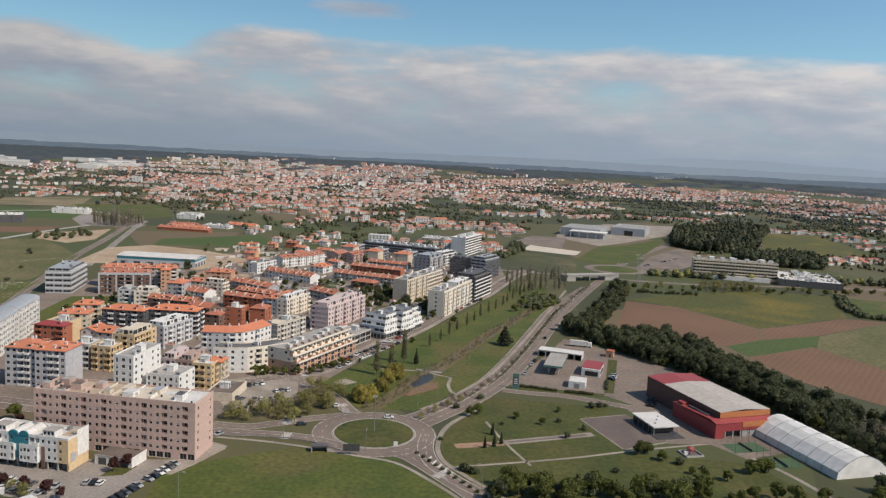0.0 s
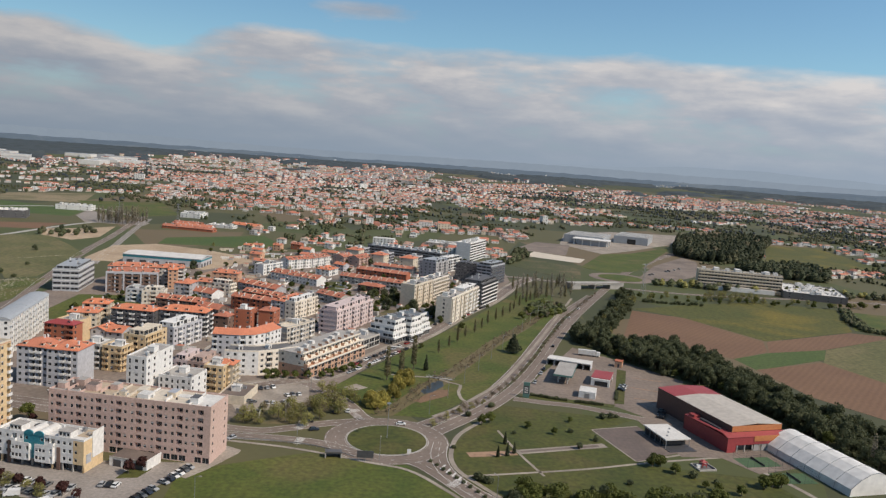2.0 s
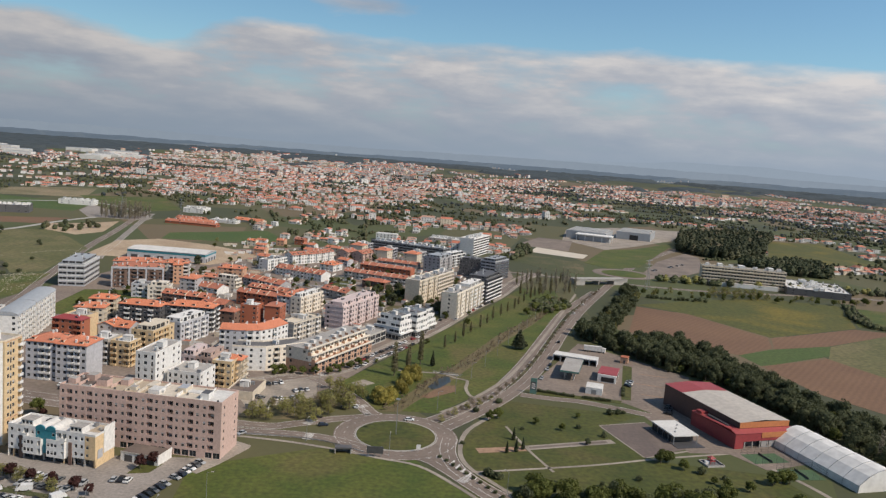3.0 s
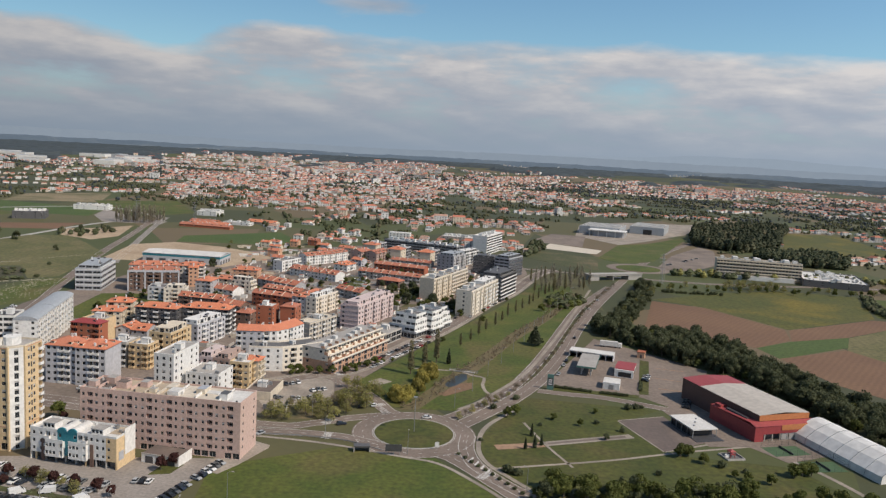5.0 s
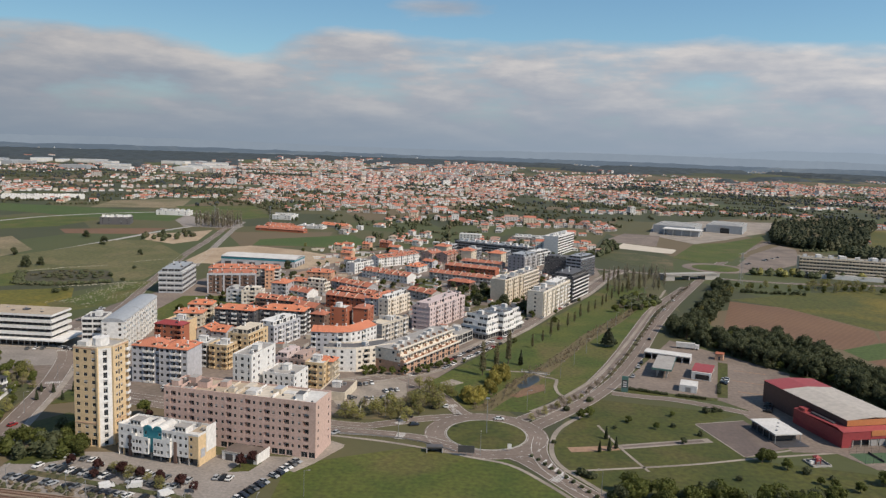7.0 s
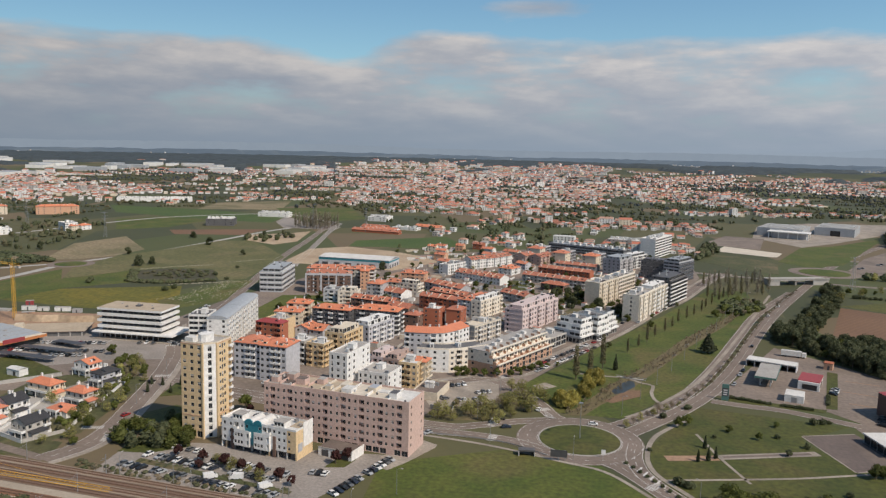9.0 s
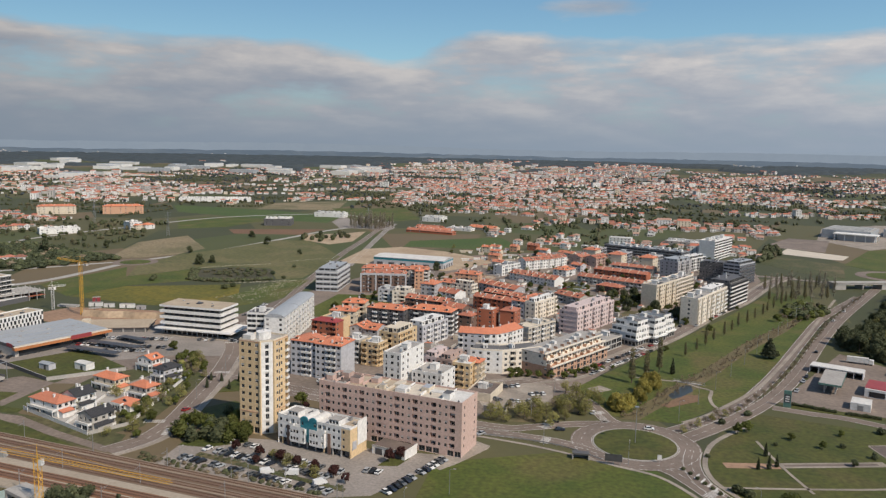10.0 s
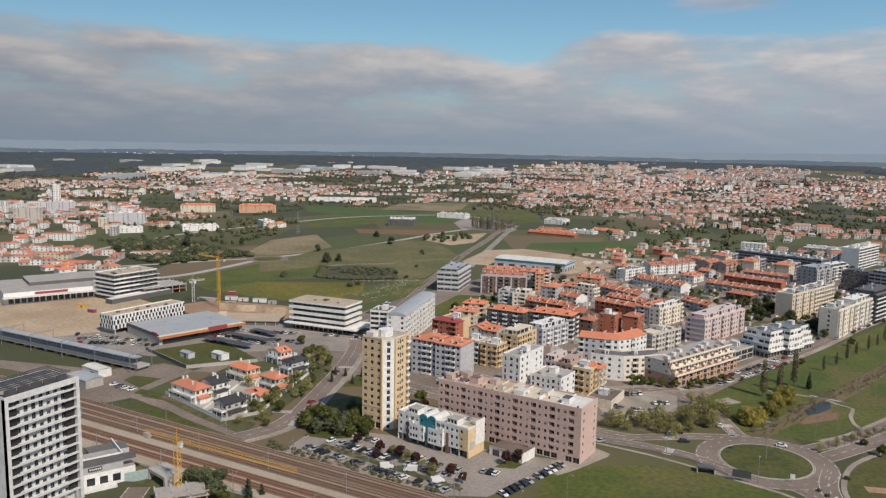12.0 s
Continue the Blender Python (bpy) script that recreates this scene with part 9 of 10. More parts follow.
# slope by the upper car park
for k in range(16):
    plant("spring" if k % 3 else "bare", -88 + k * 2.6 + tq.uniform(-2, 2), 326 + k * 1.2 + tq.uniform(-3, 8), tq.uniform(0.6, 0.95))
for k in range(12):
    plant("green", -92 + k * 4.5 + tq.uniform(-1, 1), 384 + k * 3.2, tq.uniform(0.35, 0.55))
# round the tower and the car park
for x, y, s_ in ((-174, 262, 1.2), (-180, 264, 1.1), (-187, 268, 1.0), (-192, 266, 0.9), (-186, 276, 1.1), (-178, 278, 1.0), (-193, 282, 0.9), (-187, 292, 0.9), (-180, 300, 0.8)):
    plant("wood" if s_ < 1.1 else "green", x, y, s_ * (0.7 if s_ < 1.1 else 0.95))
for x, y in ((-168, 304), (-160, 250), (-150, 248), (-142, 246), (-134, 244), (-126, 243), (-112, 262), (-109, 266), (-120, 240), (-172, 253), (-158, 244)):
    plant("red", x, y, tq.uniform(0.8, 1.2))
for x, y in ((-146, 246), (-139, 245), (-153, 249), (-132, 240)):
    plant("spring", x, y, tq.uniform(0.5, 0.7))
for k in range(18):
    plant("bare" if k % 3 else "shrub", -196 + k * 5.6, 231 - k * 0.9 + tq.uniform(-1, 1), tq.uniform(0.4, 0.6) if k % 3 else 1.4)
for x, y in ((-216, 251), (-222, 256), (-226, 262), (-228, 248), (-222, 268), (-230, 275), (-226, 290), (-230, 300), (-234, 310), (-238, 330), (-248, 345), (-252, 350), (-258, 355), (-244, 338), (-242, 262), (-248, 268)):
    plant("spring" if tq.random() < 0.6 else "green", x, y, tq.uniform(0.55, 0.85))
for x, y in ((-216, 318), (-213, 324), (-218, 330)):
    plant("cypress", x, y, 0.8)
for x, y in ((-196, 158), (-188, 168), (-182, 172), (-190, 176), (-178, 180), (-170, 182), (-176, 168)):
    plant("wood", x, y, tq.uniform(0.55, 0.8))
# gardens between the town buildings
for x, y in ((-110, 470), (-60, 540), (-52, 560), (-20, 560), (-5, 548), (-15, 575), (10, 530), (-80, 620), (-100, 610), (-130, 640), (-60, 600), (-45, 585), (-232, 500), (-225, 520), (-240, 540), (-95, 560), (20, 660), (25, 690), (5, 700), (-190, 310), (-200, 318), (-196, 330)):
    plant("green", x, y, tq.uniform(0.6, 0.95))
for k in range(150):
    x, y = tq.uniform(-262, 40), tq.uniform(400, 880)
    if x < -262 + (y - 380) * 0.62 + 150 and all(not inside(x, y, [tuple(c) for c in corners(*f, 2.0)]) for f in FOOT):
        plant("green" if k % 3 else "spring" if k % 2 else "wood", x, y, tq.uniform(0.4, 0.8))
for k in range(40):
    x, y = tq.uniform(-62, 0), tq.uniform(560, 640)
    if all(not inside(x, y, [tuple(c) for c in corners(*f, 2.0)]) for f in FOOT):
        plant("green" if k % 3 else "wood", x, y, tq.uniform(0.6, 0.95))
# before the curved block, on the slope and round the streets
for x, y in ((-92, 386), (-88, 387), (-83, 389), (-78, 389), (-72, 390), (-65, 392), (-61, 397), (-56, 406), (-52, 412)):
    plant("green", x, y, tq.uniform(0.6, 0.85))
for x, y in ((-56, 331), (-56, 354), (-48, 341), (-60, 322), (-47, 365), (-61, 369), (-73, 326), (-87, 321), (-81, 320), (-52, 348), (-58, 340), (-64, 330), (-50, 356), (-55, 362), (-67, 324), (-44, 358)):
    plant("spring", x, y, tq.uniform(0.75, 1.1))
for x, y in ((-232, 327), (-226, 327), (-227, 316)):
    plant("cypress", x, y, tq.uniform(0.7, 0.9))
for x, y in ((-205, 268), (-200, 267), (-195, 269), (-185, 272), (-178, 271), (-190, 262), (-172, 307)):
    plant("green", x, y, tq.uniform(0.9, 1.2))
for x, y in ((-270, 360), (-262, 357), (-244, 310), (-240, 295), (-254, 344), (-232, 273), (-283, 367), (-266, 352), (-258, 350), (-249, 322), (-236, 283), (-262, 268), (-276, 282), (-258, 290)):
    plant("spring" if tq.random() < 0.5 else "green", x, y, tq.uniform(0.6, 0.95))
for x, y in ((-54, 593), (-46, 581), (-35, 601), (-23, 610), (-12, 610), (18, 706), (-97, 659), (-90, 669), (-106, 563), (-178, 716), (0, 727), (-64, 612), (-70, 640), (-84, 652), (-30, 548), (-8, 560), (-120, 590), (-150, 640), (-140, 560), (-165, 600), (-185, 560), (-195, 640), (-160, 700), (-110, 730), (-60, 720), (-20, 760), (10, 790), (-80, 800), (-140, 790), (-225, 640), (-232, 700), (-235, 600)):
    if all(not inside(x, y, [tuple(c) for c in corners(*f)]) for f in FOOT):
        plant("green" if tq.random() < 0.7 else "wood", x, y, tq.uniform(0.6, 0.95))
# hedges and field trees right of the boulevard
for k in range(46):
    plant("green" if k % 3 else "spring", 165 + k * 7 + tq.uniform(-3, 3), 715 + k * 1.0 + tq.uniform(-12, 12), tq.uniform(0.5, 1.0), stand="hedge trees along the fields")
for k in range(10):
    plant("spring", 250 + k * 6, 742 + tq.uniform(-5, 5), tq.uniform(0.9, 1.3), stand="hedge trees along the fields")
for k in range(14):
    plant("shrub", 180 + k * 4, 700 + tq.uniform(-3, 3), tq.uniform(1.2, 2.2), stand="hedge trees along the fields")
# stand of bare poplars and field trees to the north
for k in range(40):
    plant("aspen", -464 + tq.uniform(0, 62), 1030 + tq.uniform(-26, 18), tq.uniform(1.0, 1.6), stand="bare poplars by the road")
for k in range(9):
    x, y = tq.gauss(-415, 26) if k % 2 else tq.gauss(-372, 22), tq.gauss(600, 30) if k % 3 else tq.gauss(548, 9)
    plant("shrub", x, y, tq.uniform(1.2, 2.2), stand="dark brambles in the meadows")
for x, y in ((-446, 652), (-452, 640), (-398, 742), (-520, 850), (-610, 700), (-640, 640), (-650, 600), (-470, 800), (-505, 700)):
    plant("wood", x, y, tq.uniform(0.6, 1.1))
# lawn trees and shrubs of the park
for k in range(16):
    x, y = tq.uniform(6, 128), tq.uniform(262, 350)
    if inside(x, y, [(4, 272), (6, 300), (28, 352), (62, 346), (76, 308), (96, 300), (122, 300), (140, 262)]):
        plant("wood" if k % 3 else "shrub", x, y, tq.uniform(0.22, 0.4) if k % 3 else tq.uniform(0.6, 1.2))
# gardens and verge between the villas and the avenue
for kind, x, y, size in (("spring", -240, 297, 0.75), ("bare", -233, 290, 0.8), ("spring", -228, 288, 0.6), ("green", -243, 322, 0.7), ("green", -253, 344, 0.8), ("spring", -248, 338, 0.7), ("green", -266, 349, 0.85), ("green", -263, 356, 0.8), ("bare", -244, 331, 0.7), ("spring", -237, 277, 0.65), ("green", -236, 268, 0.6), ("spring", -245, 312, 0.6)):
    plant(kind, x, y, size)
# beside the railway
for x, y, k, z in ((-194, 192, "wood", 0.8), (-191, 195, "wood", 0.7), (-200, 192, "wood", 0.75), (-187, 189, "wood", 0.8), (-177, 193, "cypress", 1.3), (-172, 194, "cypress", 1.2), (-174, 190, "cypress", 1.35), (-182, 187, "green", 0.8), (-166, 188, "green", 0.7)):
    plant(k, x, y, z)
# small street trees in the old quarter
for k in range(60):
    x, y = tq.uniform(-205, 20), tq.uniform(420, 860)
    if x < -215 + (y - 400) * 0.5 + 190 and all(not inside(x, y, [tuple(c) for c in corners(*f, 1.5)]) for f in FOOT):
        plant("green" if k % 4 else "spring", x, y, tq.uniform(0.4, 0.75))
# each kind stands at least once by itself
for kind in KINDS:
    for proto in KINDS[kind]:
        if proto.name not in USED:
            USED.add(proto.name)
            proto.matrix_basis = pose(-620 + tq.uniform(-60, 40), 600 + tq.uniform(-60, 60), 0)
            tagged(proto, "tree standing alone in a rough meadow")


def joined_stand(label, trees):
    """All the trees of one stand as one mesh."""
    vs, fs, ms, at, mats = [], [], [], 0, []
    for proto, m in trees:
        for ob in proto.children:
            me = ob.data
            co = np.empty(len(me.vertices) * 3, np.float32)
            me.vertices.foreach_get("co", co)
            co = np.hstack((co.reshape(-1, 3), np.ones((len(me.vertices), 1), np.float32))) @ np.array(m, np.float32).T
            vs.append(co[:, :3])
            if me.materials[0] not in mats:
                mats.append(me.materials[0])
            for p in me.polygons:
                fs.append(tuple(i + at for i in p.vertices))
                ms.append(mats.index(me.materials[0]))
            at += len(me.vertices)
    me = bpy.data.meshes.new("wood")
    me.from_pydata(np.vstack(vs), [], fs)
    for k in mats:
        me.materials.append(k)
    me.polygons.foreach_set("material_index", ms)
    tagged(new("wood", me), label, "wood", kind="stuff")


# reeds along the ditch and rough clumps in the meadow
for p in curve_points([(-29, 343), (-21, 362), (-15, 376), (-6, 408), (7, 430), (30, 495), (60, 564), (86, 638)], 2.2):
    for k in range(3):
        plant("shrub" if tq.random() < 0.08 else "bare", p.x + tq.uniform(-4.5, 4.5), p.y + tq.uniform(-2, 2), tq.uniform(0.14, 0.30), stand="dry reeds and scrub along the ditch")

for label in STANDS:
    joined_stand(label, STANDS[label])


# ---- cars ----
PAINTS = [mat("car_paint_" + n, c, tuple(k * 0.9 for k in c), big=0.5, fine=3.0, rough=0.3) for n, c in (("white", (0.70, 0.70, 0.69)), ("silver", (0.36, 0.37, 0.38)), ("grey", (0.12, 0.125, 0.13)), ("black", (0.018, 0.018, 0.02)), ("red", (0.30, 0.02, 0.02)), ("blue", (0.022, 0.030, 0.05)))]
NAMES = ["white", "silver", "grey", "black", "red", "dark blue"]


def car(paint, name, van=False, wheels=True):
    home = thing("van" if van else "car", 0, 0, 0, f"{name} {'panel van' if van else 'hatchback car'} parked on the asphalt" if van else f"{name} car standing on the asphalt", "van" if van else "car")
    s = Shape()
    w = 0.88 if not van else 0.98
    if van:
        prof = [(-2.5, 0.35), (-2.5, 2.15), (1.1, 2.2), (1.9, 1.35), (2.5, 1.1), (2.55, 0.35)]
    else:
        prof = [(-2.1, 0.3), (-2.15, 0.85), (-1.95, 0.98), (0.95, 0.95), (1.95, 0.78), (2.1, 0.55), (2.05, 0.3)]
    for side in (-w, w):
        s.face([(px, side, pz) for px, pz in prof])
    for (xa, za), (xb, zb) in zip(prof, prof[1:] + prof[:1]):
        s.face([(xa, -w, za), (xb, -w, zb), (xb, w, zb), (xa, w, za)])
    body, low = s, []
    s = Shape()
    if van:
        s.face([(1.12, -w * 0.9, 2.12), (1.12, w * 0.9, 2.12), (1.92, w * 0.9, 1.38), (1.92, -w * 0.9, 1.38)])
        s.v = [(vx + 0.03, vy, vz + 0.03) for vx, vy, vz in s.v]
        part("windscreen", s, GLASS, home)
    else:
        q = [(-1.9, 0.97), (-1.45, 1.42), (0.15, 1.45), (1.0, 0.95)]
        for side in (-1, 1):
            s.face([(px, side * (w - (0.2 if pz > 1.2 else 0.06)), pz) for px, pz in q])
        for (xa, za), (xb, zb) in zip(q, q[1:]):
            ia, ib = (w - (0.2 if za > 1.2 else 0.06)), (w - (0.2 if zb > 1.2 else 0.06))
            s.face([(xa, -ia, za), (xb, -ib, zb), (xb, ib, zb), (xa, ia, za)], 1 if za > 1.2 and zb > 1.2 else 0)
        part("cabin", s, [GLASS, paint], home)
    for px in (-1.35, 1.3):
        s = Shape()
        for side in (-w + 0.08, w - 0.08):
            s.tube((px, side - 0.1, 0.31), (px, side + 0.1, 0.31), 0.31, 0.31, 10)
            if wheels:
                part("wheel", s, TYRE, home)
                s = Shape()
        if not wheels:
            low.append(s)
    for s in low:
        for face in s.f:
            body.face([s.v[i] for i in face], 1)
    part("body", body, [paint, TYRE], home)
    return home


NEAR_CARS = [car(p, n) for p, n in zip(PAINTS, NAMES)]
CARS = [car(p, n, wheels=False) for p, n in zip(PAINTS, NAMES)]
VAN = car(PAINTS[0], "white", True)
PARKED = set()
cq = random.Random(5)


def park(x, y, a, kind=None):
    proto = kind or cq.choices(NEAR_CARS if y < 282 and x > -230 else CARS, (5, 4, 4, 5, 1.5, 1))[0]
    m = pose(x, y, 0.1, 0, 0, a)
    if proto.name not in PARKED:
        PARKED.add(proto.name)
        proto.matrix_basis = m
    else:
        copy_thing(proto, m)


def row(x0, y0, x1, y1, n, turn, fill=0.8):
    a = math.degrees(math.atan2(y1 - y0, x1 - x0))
    for k in range(n):
        if cq.random() < fill:
            f = (k + 0.5) / n
            park(x0 + (x1 - x0) * f, y0 + (y1 - y0) * f, a + turn + cq.choice((0, 180)) + cq.uniform(-4, 4))


row(-192, 262, -165, 258, 8, 90)
row(-163, 254, -124, 247, 14, 90, 0.95)
row(-184, 250, -124, 241, 22, 80, 0.85)
row(-188, 240, -118, 230, 24, 75, 0.75)
row(-104, 236, -93, 272, 13, 80, 0.95)
row(-118, 252, -111, 252, 3, 90, 0.9)
row(-98, 352, -88, 346, 4, 90)
row(-100, 362, -84, 372, 6, 80)
row(-84, 346, -72, 352, 5, 90)
row(-80, 358, -70, 364, 4, 90)
row(-56, 412, -20, 490, 24, 0, 0.45)
row(0, 540, 40, 645, 26, 0, 0.5)
row(94, 408, 100, 425, 4, 70, 0.8)
row(104, 366, 109, 380, 4, 75, 0.9)
row(118, 402, 121, 404, 1, 0, 1)
row(-416, 318, -398, 329, 5, 90, 0.6)
row(-406, 312, -386, 326, 8, 90, 0.85)
row(-398, 306, -372, 318, 9, 90, 0.8)
row(-384, 322, -366, 330, 5, 90, 0.8)
row(-372, 316, -350, 326, 6, 90, 0.6)
row(-285, 392, -262, 398, 6, 90, 0.7)
row(-350, 372, -300, 386, 18, 90, 0.9)
row(-345, 357, -290, 370, 19, 90, 0.8)
row(-340, 346, -296, 360, 15, 90, 0.5)
row(-300, 408, -262, 398, 9, 20, 0.6)
row(-100, 310, -84, 300, 3, 85, 0.9)
row(-190, 270, -176, 268, 5, 85, 0.9)
row(-53, 404, -24, 466, 16, 0, 0.6)
row(-16, 516, 8, 590, 14, 0, 0.6)
row(-292, 448, -300, 500, 10, 90, 0.6)
row(-246, 384, -236, 360, 6, 0, 0.8)
row(-318, 260, -300, 258, 4, 80, 0.9)
row(230, 880, 290, 960, 12, 90, 0.5)
row(44, 398, 58, 446, 5, 0, 0.5)
row(-270, 400, -228, 384, 8, 0, 0.7)
for x, y, a in ((-150, 238, 40), (-128, 236, 50), (-141, 240, 200)):
    park(x, y, a, VAN)
for x, y, a in ((-56, 318, 20), (-100, 310, 175), (70, 500, 75), (96, 600, 72), (-20, 332, 5), (-217, 285, 80), (-234, 330, 75), (110, 640, 70), (125, 690, 250), (-60, 327, 15)):
    park(x, y, a)
for k in range(16):
    row(-470 + (k % 4) * 14, 300 + (k // 4), -462 + (k % 4) * 14, 300 + (k // 4), 1, 80, 0.4)
for k in range(40):
    if cq.random() < 0.3:
        park(-230 + cq.uniform(0, 190), 340 + cq.uniform(0, 5), 85)


for ax, ay, bx, by, n in ((-196, 360, -180, 404, 8), (-193, 445, -190, 480, 6), (-184, 500, -176, 560, 10), (-142, 405, -133, 436, 6), (-120, 470, -100, 496, 6), (-80, 540, -70, 590, 8), (-108, 632, -88, 696, 9), (-96, 700, -48, 716, 10), (-258, 560, -246, 610, 9), (-250, 556, -238, 600, 7), (-60, 655, -46, 660, 3), (-95, 480, -84, 508, 5), (-12, 560, 2, 600, 7), (-4, 690, 20, 720, 6), (-230, 505, -205, 520, 5)):
    row(ax, ay, bx, by, n, 0, 0.75)


# ---- the town beyond ----
PINES = [(325, 1102), (395, 1330), (560, 1470), (595, 1420), (520, 1280), (466, 1146), (388, 1056), (359, 1060)]
PINES_LOW = [(372, 1006), (430, 1042), (500, 1060), (498, 1004), (458, 930), (405, 928)]
CLEAR = [[(70, 1070), (170, 1330), (300, 1480), (480, 1520), (420, 1300), (345, 1050), (262, 830), (150, 810), (80, 900)], PINES, PINES_LOW, [(392, 1042), (470, 1140), (573, 1390), (674, 1416), (640, 1130), (539, 1085)], [(-520, 640), (-560, 640), (-620, 760), (-740, 1000), (-900, 1215), (-700, 1210), (-770, 1360), (-665, 1466), (-590, 1300), (-500, 1360), (-400, 1170), (-330, 1000), (-230, 1000), (-200, 860), (-330, 700), (-500, 640)], [(158, 653), (240, 720), (300, 750), (440, 735), (440, 590), (200, 380)]]


def open_land(x, y):
    return y < 1150 and abs(x + 420 + (y - 1040) * 0.21) < 20 or any(inside(x, y, p) for p in CLEAR)


def copse(label, poly, step, tall, wide, slots, seed, leaves=26):
    """Crowns of one stand of trees, close together, each of a few uneven lobes with leaf clumps standing out."""
    q = random.Random(seed)
    s = Shape()
    xs, ys = [p[0] for p in poly], [p[1] for p in poly]
    gx = min(xs)
    while gx < max(xs):
        gy = min(ys)
        while gy < max(ys):
            x, y = gx + q.uniform(-0.5, 0.5) * step, gy + q.uniform(-0.5, 0.5) * step
            gy += step
            if not inside(x, y, poly):
                continue
            h, r = tall * q.uniform(0.65, 1.15), wide * q.uniform(0.75, 1.2)
            slot = q.choices(range(len(slots)), [k[1] for k in slots])[0]
            z = height(x, y)
            i, m = len(s.v), 6
            for lev, (f, zz) in enumerate(((0.7, 0.08), (1.0, 0.38), (0.85, 0.66), (0.45, 0.9))):
                for j in range(m):
                    w = 2 * math.pi * j / m + lev * 0.5
                    k = r * f * q.uniform(0.7, 1.2)
                    s.v.append((x + k * math.cos(w), y + k * math.sin(w), z + h * zz * q.uniform(0.9, 1.1)))
            s.v.append((x + q.uniform(-1, 1), y + q.uniform(-1, 1), z + h))
            for lev in range(3):
                for j in range(m):
                    jj = (j + 1) % m
                    s.f.append((i + lev * m + j, i + lev * m + jj, i + lev * m + m + jj, i + lev * m + m + j))
            for j in range(m):
                s.f.append((i + 3 * m + j, i + 3 * m + (j + 1) % m, i + 4 * m))
            s.m += [slot] * (len(s.f) - len(s.m))
            for _ in range(leaves):
                w, zz = q.uniform(0, 6.283), q.uniform(0.15, 1.0)
                k = r * math.sin(math.pi * (0.12 + 0.8 * zz)) * q.uniform(0.85, 1.15)
                p = Vector((x + k * math.cos(w), y + k * math.sin(w), z + h * zz))
                u = Vector((q.gauss(0, 1), q.gauss(0, 1), q.gauss(0, 0.6))).normalized() * wide * q.uniform(0.14, 0.34)
                v = Vector((q.gauss(0, 1), q.gauss(0, 1), q.gauss(0, 1))).normalized() * wide * q.uniform(0.14, 0.34)
                s.face([p - u, p + v, p + u, p - v * 0.7], slot)
        gx += step
    tagged(part("wood", s, [k[0] for k in slots]), label, "wood", kind="stuff")


copse("dark pine stand beside the exhibition halls", PINES, 8.0, 15.5, 5.6, [(LEAF_PINE, 4), (SCRUB, 1)], 71, 30)
copse("dark pine stand behind the hotel slab", PINES_LOW, 7.5, 12, 5.0, [(LEAF_PINE, 4), (SCRUB, 1)], 72, 30)
copse("thick scrub and young trees beside the country road", [(-575, 545), (-650, 560), (-745, 632), (-709, 687), (-614, 659), (-541, 634)], 6.5, 5.0, 4.0, [(LEAF_PINE, 5), (LEAF_DARK, 3), (TWIG, 0.4)], 73)
copse("dense bushes and poplars along the stream", [(60, 600), (78, 596), (96, 622), (94, 650), (72, 645)], 5.5, 5.5, 3.4, [(LEAF_DARK, 4), (SCRUB, 2), (LEAF_MID, 2)], 75)
copse("trees along the link road", [(210, 800), (215, 812), (420, 830), (560, 850), (560, 815), (380, 806)], 9.0, 8, 4.0, [(SCRUB, 2), (LEAF_DARK, 4), (LEAF_SPRING, 1)], 76)
copse("rough scrub between car park and railway", [(-204, 239), (-182, 236), (-165, 235), (-150, 233), (-122, 230), (-122, 227.5), (-152, 230), (-182, 232), (-204, 235)], 2.6, 1.2, 1.1, [(SCRUB, 4), (LEAF_DARK, 1), (TWIG, 2)], 78, 14)
copse("low planting between the parked cars", [(-184, 248), (-118, 237), (-118, 234), (-184, 244)], 2.4, 0.5, 0.9, [(SCRUB, 3), (LEAF_DARK, 3)], 79, 12)
copse("garden shrubs round the detached houses", [(-232, 262), (-229, 266), (-248, 334), (-262, 350), (-270, 346), (-252, 320), (-240, 285)], 4.2, 2.8, 1.7, [(SCRUB, 3), (LEAF_MID, 3), (LEAF_SPRING, 1)], 80, 18)
copse("trees at the foot of the residential tower", [(-206, 262), (-196, 258), (-182, 268), (-176, 266), (-174, 262), (-184, 256), (-196, 252)], 5.5, 6.0, 3.0, [(LEAF_MID, 3), (LEAF_DARK, 3)], 81, 90)
copse("hedge trees beside the earth plot", [(70, 880), (60, 905), (84, 965), (92, 1040), (106, 1030), (100, 960)], 8.0, 7, 3.6, [(SCRUB, 2), (LEAF_DARK, 4)], 77)


